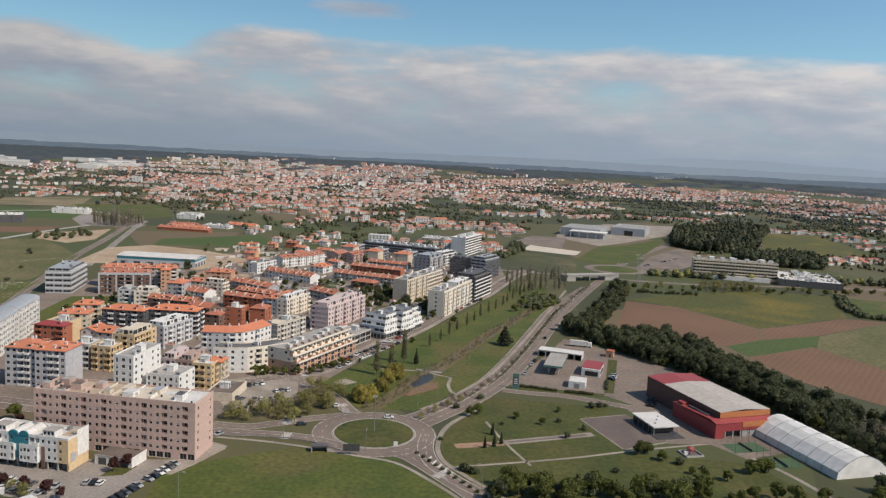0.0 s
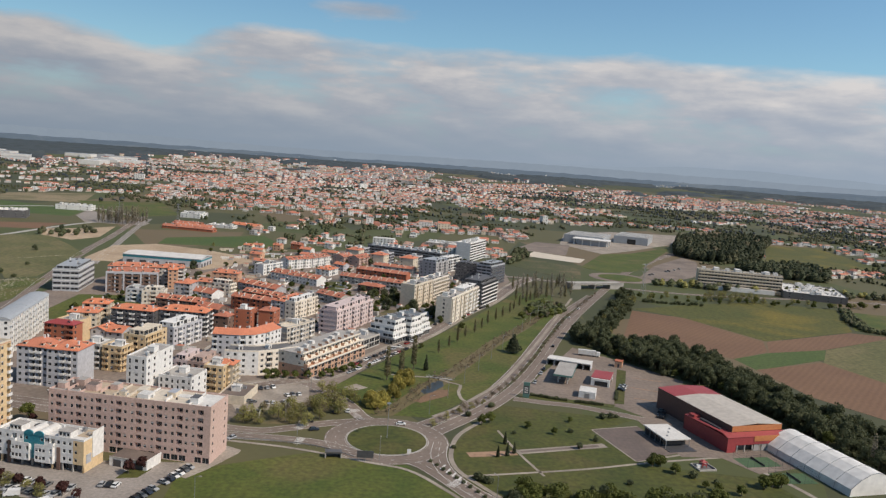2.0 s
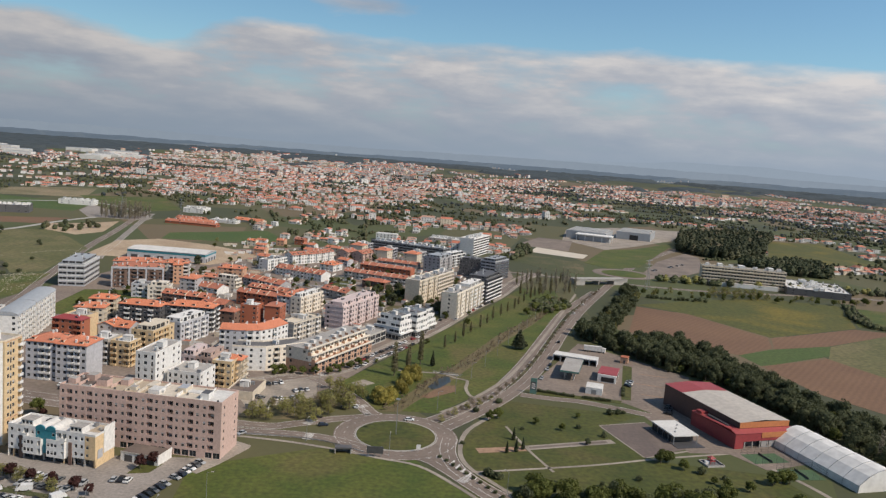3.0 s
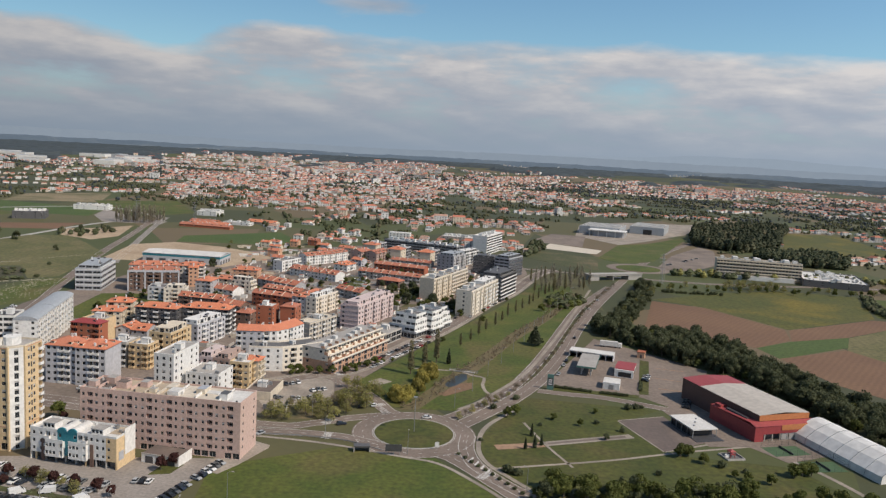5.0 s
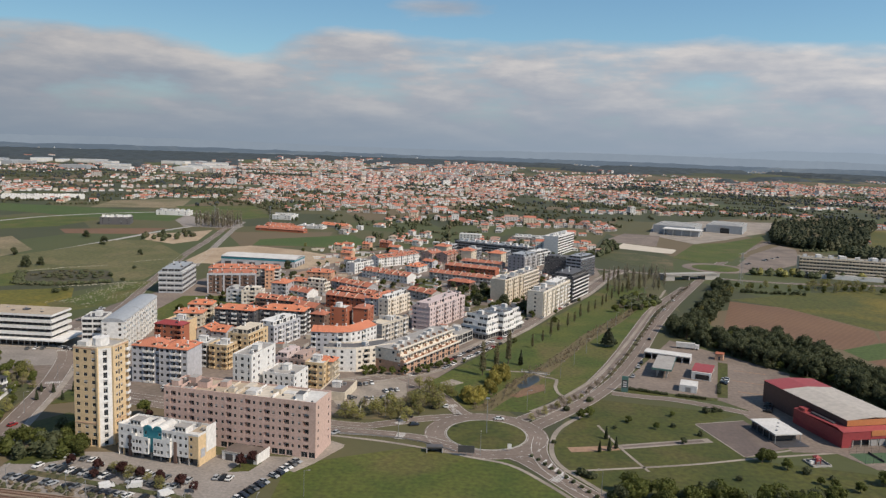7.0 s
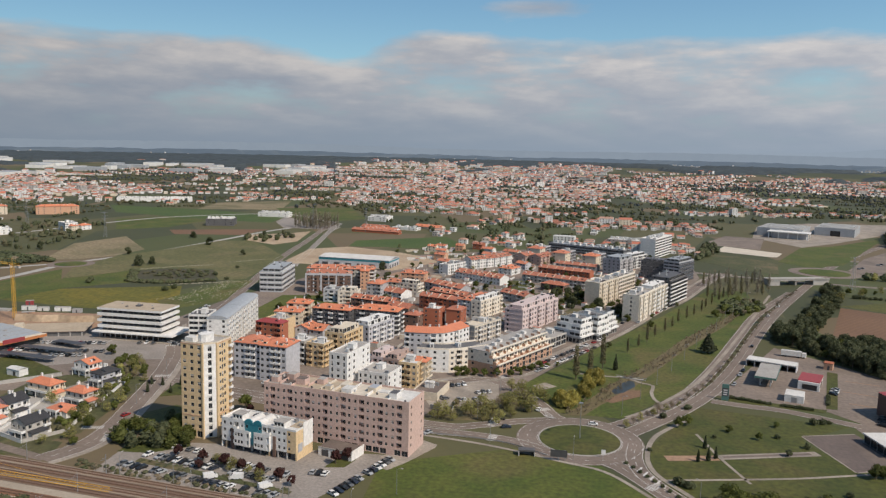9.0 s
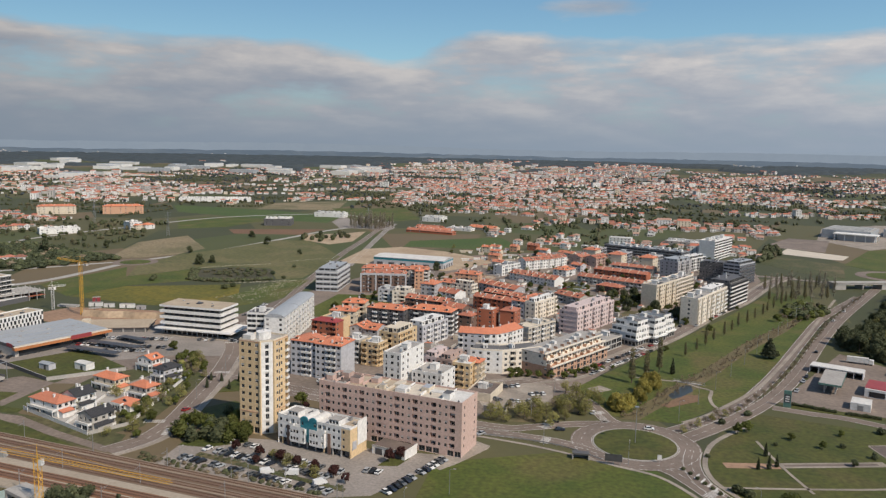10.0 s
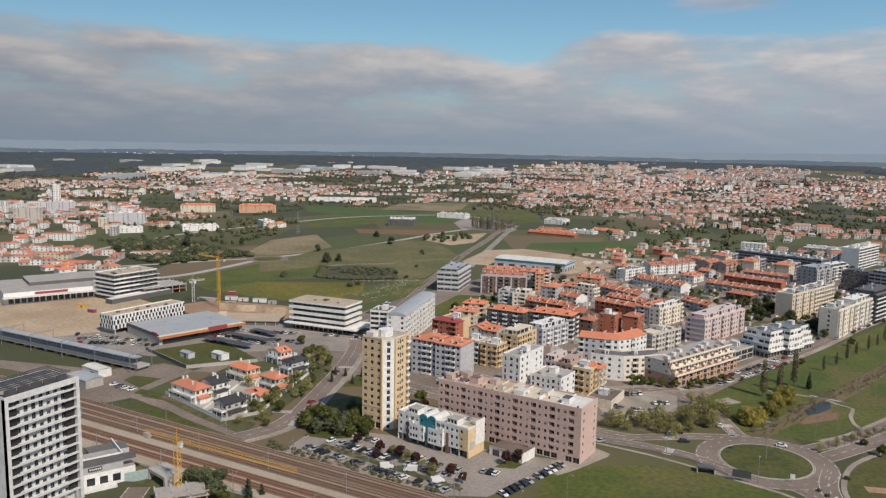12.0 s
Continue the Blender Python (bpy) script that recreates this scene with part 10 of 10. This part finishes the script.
def far_house_proto(k):
    q = random.Random(300 + k)
    r, l, h = q.uniform(9, 13), q.uniform(9, 16), q.choice((3.2, 5.8, 6.2))
    home = thing("house", 0, 0, 0, ("white" if k % 2 else "cream") + " two-storey house with an orange tiled roof" if h > 4 else "white low house with an orange tiled roof", "house", "houses beyond the fields")
    plain_box(home, "wall", 0, 0, 0, r, l, h, WHITE if k % 2 else CREAM)
    part("roof", hip_roof(r, l, h, min(r, l) * 0.22), TILE, home)
    for i in range(int(h / 2.9)):
        for j in range(3):
            m = Matrix.Translation((r * (j + 0.5) / 3, -0.04, 0.8 + 2.9 * i)) @ pose(0, 0, 0, 0, 0, 180) @ Matrix.Diagonal((1.4, 1, 1.3, 1))
            part("window", WINDOWS[j % 3], None, home, m=m)
        for j in range(2):
            m = Matrix.Translation((-0.04, l * (j + 0.5) / 2, 0.8 + 2.9 * i)) @ pose(0, 0, 0, 0, 0, 90) @ Matrix.Diagonal((1.4, 1, 1.3, 1))
            part("window", WINDOWS[j % 3], None, home, m=m)
    part("chimney", CHIMNEY, None, home, m=pose(r * 0.35, l * 0.4, h + 1.4))
    return home


HOUSES = [far_house_proto(k) for k in range(4)]
PLACED = set()
hq = random.Random(23)


def put_house(x, y):
    k = len(PLACED) if len(PLACED) < 4 else hq.randrange(4)
    m = pose(x, y, height(x, y), 0, 0, hq.choice((0, 90)) + hq.uniform(-25, 25) + 70)
    if k not in PLACED:
        PLACED.add(k)
        HOUSES[k].matrix_basis = m
    else:
        copy_thing(HOUSES[k], m)


near_spots = []
for (ax, ay, bx, by, n) in ((-640, 462, -590, 500, 9), (-700, 850, -680, 900, 2)):
    for k in range(n):
        near_spots.append((hq.uniform(ax, bx), hq.uniform(ay, by)))
kept = []
for p in near_spots:
    if all((p[0] - q[0]) ** 2 + (p[1] - q[1]) ** 2 > 260 for q in kept):
        kept.append(p)
        put_house(*p)


def built_up(x, y):
    """How densely the country is built over at a place, 0 to 1."""
    b, d = math.degrees(math.atan2(x, y)), math.hypot(x, y)
    n = noise.noise(Vector((x / 420, y / 420, 3.3))) + 0.5 * noise.noise(Vector((x / 140, y / 140, 8.1)))
    dense = 0.36 + n * 1.05
    if -22 < b < 4 and d > 1500:
        dense += 0.28
    if b > 8:
        dense -= 0.04
    if b < -34 and d < 1900:
        dense -= 0.05
    if -48 < b < -22 and d < 1650:
        dense -= 0.55
    if b > 14 and d < 1500:
        dense -= 0.35
    if not -24 < b < -2:
        dense -= max(0, d - (3000 if b > 2 else 2300)) / 1600
    if d > 3500:
        dense -= (d - 3500) / 500
    return dense


FARTILE = tile_mat("faded_salmon_tiles", (0.55, 0.20, 0.125), (0.45, 0.165, 0.105), (0.46, 0.185, 0.13))
OLDTILE = tile_mat("old_brown_tiles", (0.30, 0.125, 0.08), (0.24, 0.105, 0.07), (0.27, 0.12, 0.08))
PALETILE = tile_mat("pale_weathered_tiles", (0.48, 0.29, 0.215), (0.40, 0.25, 0.19), (0.42, 0.27, 0.20))
FARMATS = [WHITE, CREAM, HAZED_WALL, FARTILE, OLDTILE, PALETILE, ROOFGREY, ROOFWHITE, GLASS, TILE]


def far_house(s, q, x, y, w, r, l, h, glazed, roof=None):
    z = height(x, y)
    u, v = Vector((math.cos(w), math.sin(w))), Vector((-math.sin(w), math.cos(w)))
    o = Vector((x, y)) - u * r / 2 - v * l / 2
    c = [o, o + u * r, o + u * r + v * l, o + v * l]
    wall = q.choices((0, 1, 2), (5.0, 1.2, 2.8))[0]
    for k in range(4):
        a, e = c[k], c[(k + 1) % 4]
        s.face([(*a, z - 1), (*e, z - 1), (*e, z + h), (*a, z + h)], wall)
    roof = roof or q.choices((3, 4, 5, 6, 7), (5, 2.4, 2.2, 0.8, 0.9))[0]
    if roof >= 6:
        s.face([(*p, z + h) for p in c], roof)
    else:
        inset = l * 0.35 if q.random() < 0.5 else 0.0
        mid = [(c[0] + c[3]) / 2 + u * inset, (c[1] + c[2]) / 2 - u * inset]
        eave = [p + (p - (o + u * r / 2 + v * l / 2)).normalized() * 0.5 for p in c]
        top = z + h + l * 0.2
        s.face([(*eave[0], z + h), (*eave[1], z + h), (*mid[1], top), (*mid[0], top)], roof)
        s.face([(*eave[2], z + h), (*eave[3], z + h), (*mid[0], top), (*mid[1], top)], roof)
        s.face([(*eave[1], z + h), (*eave[2], z + h), (*mid[1], top)], roof if inset else wall)
        s.face([(*eave[3], z + h), (*eave[0], z + h), (*mid[0], top)], roof if inset else wall)
    if glazed:
        for i in range(int(h / 2.7)):
            for n, p0, dr, ln in ((-v, o, u, r), (-u, o, v, l), (u, o + u * r, v, l), (v, o + v * l, u, r)):
                if n.y > 0.3:
                    continue
                m = max(2, int(ln / 4))
                for j in range(m):
                    p = p0 + dr * (ln * (j + 0.5) / m) + n * 0.06
                    s.face([(*(p - dr * 0.65), z + 0.9 + i * 2.8), (*(p + dr * 0.65), z + 0.9 + i * 2.8), (*(p + dr * 0.65), z + 2.2 + i * 2.8), (*(p - dr * 0.65), z + 2.2 + i * 2.8)], 8)


HALLS = []


def far_town():
    q = random.Random(31)
    s, taken, made = Shape(), set(), 0
    for _ in range(2600):
        b, d = radians(q.uniform(-60, 42)), math.sqrt(q.uniform(900 ** 2, 3950 ** 2))
        x, y = d * math.sin(b), d * math.cos(b)
        if q.random() > built_up(x, y) * 0.85:
            continue
        turn = 1.2 * noise.noise(Vector((x / 700, y / 700, 4.0))) + q.choice((0.2, 0.2, 1.77))
        run = Vector((math.cos(turn), math.sin(turn)))
        side = Vector((-run.y, run.x))
        along, length = 0.0, q.uniform(70, 260)
        dense = q.uniform(0.5, 0.95)
        bd = math.degrees(b)
        city = -19 < bd < -2 and 2500 < d
        while along < length:
            along += q.uniform(11, 19)
            for k in (-1, 1):
                if q.random() > dense:
                    continue
                p = Vector((x, y)) + run * along + side * k * q.uniform(9, 14)
                cell = (int(p.x // 13), int(p.y // 13))
                if cell in taken or open_land(p.x, p.y) or p.length < 880 or -640 < p.x < -240 and p.y < 930 or abs(p.x) < 330 and p.y < 905:
                    continue
                taken.add(cell)
                made += 1
                big = q.random() < (0.16 if city else 0.1 if bd < -44 and d < 1900 else 0.015)
                if big:
                    r, l, h = q.uniform(14, 30), q.uniform(10, 13), q.choice((9, 12, 15))
                else:
                    r, l, h = q.uniform(7.5, 13), q.uniform(6.5, 9.5), q.choice((2.8, 3.0, 3.0, 5.4, 5.6))
                far_house(s, q, p.x, p.y, turn + q.uniform(-0.12, 0.12) + (1.571 if q.random() < 0.35 else 0), r, l, h, d < 1750 or big)
                if q.random() < 0.3 and d < 2200:
                    p += side * k * q.uniform(8, 12) + run * q.uniform(-5, 5)
                    far_house(s, q, p.x, p.y, turn, q.uniform(4, 9), q.uniform(3.5, 5), 2.6, False)
    tagged(part("far_town", s, FARMATS), "far town of white houses with faded tiled roofs", "town", kind="stuff")
    # close rows of low houses beyond the retail hall, and the quarter behind them
    s = Shape()
    for k in range(16):
        x, y = -815 + (k % 5) * 46 + q.uniform(-6, 6), 452 + (k // 5) * 40 + (k % 5) * 9
        turn = 0.55 + q.uniform(-0.15, 0.15) + (1.57 if q.random() < 0.25 else 0)
        for j in range(int(q.uniform(3, 6))):
            far_house(s, q, x + math.cos(turn) * 9.6 * j, y + math.sin(turn) * 9.6 * j, turn, 9.5, q.uniform(9, 12), q.choice((3.0, 5.6, 5.6)), True, q.choice((9, 9, 3, 4)))
    for k in range(170):
        x, y = q.uniform(-1250, -800), q.uniform(560, 1080)
        if x + 0.9 * y > -180:
            continue
        far_house(s, q, x, y, 0.6 + q.choice((0, 1.57)) + q.uniform(-0.1, 0.1), q.uniform(9, 22), q.uniform(8, 11), q.choice((3.0, 5.6, 5.6, 8.4, 11.2)), True, q.choice((9, 3, 3, 4, 6, 7)))
    tagged(part("far_quarter", s, FARMATS), "quarter of white houses with orange tiled roofs", "town", kind="stuff")
    # hill villages on the ridge
    s = Shape()
    for bd, n, wide in ((-53, 40, 90), (-49.5, 70, 130), (-47, 90, 110), (-42, 60, 100), (-33, 30, 120), (-17.4, 60, 150), (-12.6, 40, 110), (-9, 80, 150), (-7, 40, 100), (4.6, 30, 140), (18, 24, 160)):
        for _ in range(n * 3):
            w = radians(bd) + q.gauss(0, wide) / 4400
            r = 4320 + abs(q.gauss(0, 40))
            x, y = r * math.sin(w), r * math.cos(w)
            z, a, b = ridge_z(r, w) + 2, q.uniform(2.5, 5), q.uniform(2.5, 4)
            s.box(x - a, y - b, z - 6, x + a, y + b, z + q.uniform(1.5, 4), q.choice((0, 2, 2, 2)), top=q.choice((3, 5, 5, 0)))
    tagged(part("hill_village", s, FARMATS), "pale houses of villages on the far ridge", "village", kind="stuff")


def far_halls():
    q = random.Random(51)
    spots = [(radians(q.uniform(-39, -23.5)), q.uniform(2700, 3350)) for k in range(26)] + [(radians(q.uniform(-56, -40)), q.uniform(2300, 3600)) for k in range(24)]
    for b, d in spots:
        x, y = d * math.sin(b), d * math.cos(b)
        HALLS.append((x, y))
        home = thing("factory_hall", x, y, q.uniform(-12, 12) + (10 if q.random() < 0.5 else 100), "long white factory hall with a flat roof", "factory", "factory halls")
        home.matrix_basis.translation.z = height(x, y)
        r, l, h = q.uniform(45, 130), q.uniform(30, 70), q.uniform(9, 15)
        plain_box(home, "wall", 0, 0, -1, r, l, h, q.choice((ROOFWHITE, WHITE, METALROOF)), top=q.choice((ROOFWHITE, METALROOF, ROOFGREY)))
        plain_box(home, "gate_band", 3, -0.3, 0.5, r - 3, 0.0, 3.5, GREYB)
        plain_box(home, "roof_light", r * 0.2, l * 0.4, h, r * 0.8, l * 0.55, h + 1.2, METALROOF)


far_halls()
far_town()


def tree_blob(s, q, x, y, r, h, slot):
    z, i, m = height(x, y), len(s.v), 5
    for lev, (f, zz) in enumerate(((0.75, 0.1), (1.0, 0.5), (0.6, 0.85))):
        for j in range(m):
            w = 2 * math.pi * j / m + lev
            k = r * f * q.uniform(0.65, 1.25)
            s.v.append((x + k * math.cos(w), y + k * math.sin(w), z + h * zz * q.uniform(0.85, 1.15)))
    s.v.append((x + q.uniform(-1, 1), y + q.uniform(-1, 1), z + h))
    for lev in range(2):
        for j in range(m):
            jj = (j + 1) % m
            s.f.append((i + lev * m + j, i + lev * m + jj, i + lev * m + m + jj, i + lev * m + m + j))
    for j in range(m):
        s.f.append((i + 2 * m + j, i + 2 * m + (j + 1) % m, i + 3 * m))
    s.m += [slot] * (len(s.f) - len(s.m))


def far_trees():
    q = random.Random(41)
    s = Shape()
    for _ in range(17000):
        b, d = radians(q.uniform(-62, 44)), math.sqrt(q.uniform(960 ** 2, 3100 ** 2))
        x, y = d * math.sin(b), d * math.cos(b)
        n = noise.noise(Vector((x / 230, y / 230, 5.5))) + 0.6 * noise.noise(Vector((x / 70, y / 70, 1.1)))
        if n < (0.10 if q.random() < 0.8 else -0.3) or open_land(x, y):
            continue
        for _k in range(2):
            # The haze-tinted bluish foliage takes a growing share with distance.
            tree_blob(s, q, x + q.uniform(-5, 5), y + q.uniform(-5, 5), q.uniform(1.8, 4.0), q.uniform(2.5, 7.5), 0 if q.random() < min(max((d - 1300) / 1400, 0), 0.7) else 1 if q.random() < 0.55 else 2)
    # hedges between the plots
    for _ in range(330):
        b, d = radians(q.uniform(-60, 42)), math.sqrt(q.uniform(960 ** 2, 2700 ** 2))
        p, turn = Vector((d * math.sin(b), d * math.cos(b))), q.choice((0.25, 1.8)) + q.uniform(-0.3, 0.3)
        for k in range(int(q.uniform(12, 40))):
            p = p + Vector((math.cos(turn), math.sin(turn))) * 5.5
            if q.random() < 0.8 and not open_land(p.x, p.y):
                tree_blob(s, q, p.x + q.uniform(-1.5, 1.5), p.y + q.uniform(-1.5, 1.5), q.uniform(1.6, 3.2), q.uniform(2.0, 5.5), 2 if q.random() < 0.5 else 1)
    tagged(part("far_hedges", s, [HAZE_BLUE_WOOD, LEAF_DARK, SCRUB]), "hedges and garden trees over the far country", "trees", kind="stuff")


def far_woods():
    """Closed woods beyond the town: one uneven canopy that sinks to the ground at its edges."""
    s, grid = Shape(), {}
    rows, cols = 62, 300
    for i in range(rows):
        d = 2650 + i * 28
        for j in range(cols):
            b = -1.1 + 1.9 * j / (cols - 1)
            x, y = d * math.sin(b), d * math.cos(b)
            n = noise.noise(Vector((x / 380, y / 380, 9.5))) + 0.45 * noise.noise(Vector((x / 110, y / 110, 2.5)))
            bd = math.degrees(b)
            n += (d - (3750 if bd > 3 else 3250)) / 1000 + (0.12 if bd < -22 else 0)
            if -21 < bd < 3 and d < 3950:
                n -= 0.55
            if any((x - hx) ** 2 + (y - hy) ** 2 < 120 ** 2 for hx, hy in HALLS):
                n -= 0.9
            tall = min(max(n * 6, 0), 1)
            rise = tall * (12 + 5 * noise.noise(Vector((x / 22, y / 22, 0.0))) + 3 * noise.noise(Vector((x / 60, y / 60, 7.0))))
            grid[i, j] = (len(s.v), tall)
            s.v.append((x, y, height(x, y) - 1.0 + rise))
    for i in range(rows - 1):
        for j in range(cols - 1):
            k = [grid[i, j], grid[i, j + 1], grid[i + 1, j + 1], grid[i + 1, j]]
            if any(t > 0 for _, t in k):
                s.f.append(tuple(v for v, _ in k))
                s.m.append(0)
    # The canopy's colour carries distance haze as a blue tint.
    tagged(part("far_woods", s, HAZE_BLUE_WOOD), "dark closed woods beyond the town", "woods", kind="stuff")


far_trees()
far_woods()


def meadow_stones():
    """Pale field stones and broken walls strewn over the meadows."""
    q = random.Random(91)
    s = Shape()
    lines = [((-339, 512), (-330, 530), 5, 60), ((-330, 530), (-330, 566), 6, 130), ((-330, 566), (-326, 600), 6, 130), ((-442, 620), (-422, 646), 1.2, 110), ((-422, 646), (-393, 670), 1.2, 110), ((-372, 566), (-342, 588), 1.2, 100), ((-342, 588), (-326, 598), 1.2, 60), ((-387, 690), (-360, 726), 0.8, 60), ((-320, 505), (-308, 560), 5, 80), ((-455, 870), (-405, 930), 16, 120)]
    for (ax, ay), (bx, by), wide, n in lines:
        for _ in range(n):
            f = q.random()
            x, y = ax + (bx - ax) * f + q.gauss(0, wide), ay + (by - ay) * f + q.gauss(0, wide)
            r, h = q.uniform(0.25, 1.0), q.uniform(0.06, 0.32)
            ring_pts = [(x + r * q.uniform(0.6, 1.1) * math.cos(k * 1.257), y + r * q.uniform(0.6, 1.1) * math.sin(k * 1.257)) for k in range(5)]
            top = [(x + (px - x) * 0.6, y + (py - y) * 0.6) for px, py in ring_pts]
            s.face([(*p, h) for p in top])
            for k in range(5):
                j = (k + 1) % 5
                s.face([(*ring_pts[k], -0.1), (*ring_pts[j], -0.1), (*top[j], h), (*top[k], h)])
    tagged(part("field_stones", s, STONE), "pale field stones strewn over a meadow", "stones", kind="stuff")


meadow_stones()


def towns_left():
    q = random.Random(61)
    for x, y, a, r, l, fl, wall, roof, lab in ((-1218, 922, 60, 13, 13, 12, WHITE, "flat", "slim white residential tower far off"), (-900, 760, 50, 50, 14, 5, GREYW, "flat", "long pale apartment block by the meadows"), (-880, 1010, 40, 60, 14, 4, PEACH, "hip", "long apartment block with orange roofs"), (-960, 960, 40, 55, 14, 4, CREAM, "hip", "long apartment block with orange roofs"), (-1100, 820, 55, 40, 16, 6, GREYW, "flat", "grey apartment block beyond the meadows"), (-1010, 700, 55, 36, 14, 7, GREYB, "flat", "grey apartment block beyond the meadows"), (-820, 690, 50, 44, 18, 2, WHITE, "flat", "low white commercial hall"), (-760, 760, 50, 46, 22, 2, WHITE, "flat", "low white commercial hall"), (-700, 850, 60, 16, 22, 3, WHITE, "flat", "white cubic house by the road"), (-541, 991, 110, 30, 38, 3, DARK, "flat", "low black clad hall"), (-819, 1350, 120, 30, 135, 2, WHITE, "flat", "long white retail hall"), (-526, 1140, 95, 20, 50, 2, WHITE, "flat", "white roadside shop building"), (-366, 1143, 85, 30, 30, 2, WHITE, "flat", "low white warehouse with pale roof"), (-300, 985, 80, 12, 70, 1, BRICK, "gable_l", "low red brick shed with tiled roof"), (-310, 1010, 80, 12, 50, 1, WHITE, "gable_l", "low white shed with tiled roof"), (-330, 1030, 80, 14, 40, 1, BRICK, "gable_l", "low red brick shed with tiled roof"), (-290, 1040, 80, 16, 36, 1, WHITE, "flat", "low white shed with flat roof"), (-260, 1060, 70, 14, 44, 1, CREAM, "gable_l", "low warehouse with orange roof"), (402, 770, 74, 70, 60, 2, DARK, "flat", "dark commercial hall with pale roof")):
        block(x, y, a, r, l, lab, fl, wall, roof, "ww.ww.ww", "ww.ww", surface=ROOFWHITE)


towns_left()


copse("dark brambles round the rough plot", [(-441, 612), (-436, 618), (-410, 572), (-378, 575), (-348, 595), (-346, 590), (-378, 565), (-412, 562)], 3.0, 2.6, 2.0, [(SCRUB, 2), (LEAF_DARK, 4)], 83, 12)
copse("dark bushes in the rough plot", [(-425, 600), (-415, 628), (-380, 640), (-362, 610), (-390, 590)], 7.5, 2.2, 2.4, [(SCRUB, 4), (LEAF_DARK, 2)], 84, 12)
copse("thick hedge between the meadow and a paddock", [(374, 730), (381, 728), (361, 668), (353, 636), (368, 628), (364, 620), (345, 630), (348, 668)], 3.6, 4.2, 2.4, [(LEAF_DARK, 4), (SCRUB, 1)], 85, 18)
copse("scattered field trees by the country road", [(-468, 866), (-455, 905), (-430, 930), (-405, 905), (-420, 850), (-450, 838)], 16, 7, 3.4, [(LEAF_DARK, 4), (LEAF_PINE, 2), (SCRUB, 1)], 86, 40)


def pylon(x, y):
    home = thing("power_pylon", x, y, 20, "slim lattice power pylon over the fields", "pylon", "pylons")
    s = Shape()
    for px, py in ((-1.6, -1.6), (1.6, -1.6), (1.6, 1.6), (-1.6, 1.6)):
        s.tube((px, py, 0), (px * 0.25, py * 0.25, 30), 0.14, 0.1, 4)
    for k in range(7):
        f = 1 - 0.75 * k / 7
        s.tube((-1.6 * f, -1.6 * f, k * 4.2), (1.4 * f, -1.4 * f, k * 4.2 + 4), 0.07, 0.07, 4)
        s.tube((1.6 * f, 1.6 * f, k * 4.2), (-1.4 * f, 1.4 * f, k * 4.2 + 4), 0.07, 0.07, 4)
    part("mast", s, STEEL, home)
    s = Shape()
    for z in (22, 25.5, 29):
        s.tube((-4, 0, z), (4, 0, z), 0.12, 0.12, 4)
    part("cross_arm", s, STEEL, home)


for x, y in ((-430, 1010), (-360, 1030), (190, 745), (-620, 820), (-800, 900)):
    pylon(x, y)
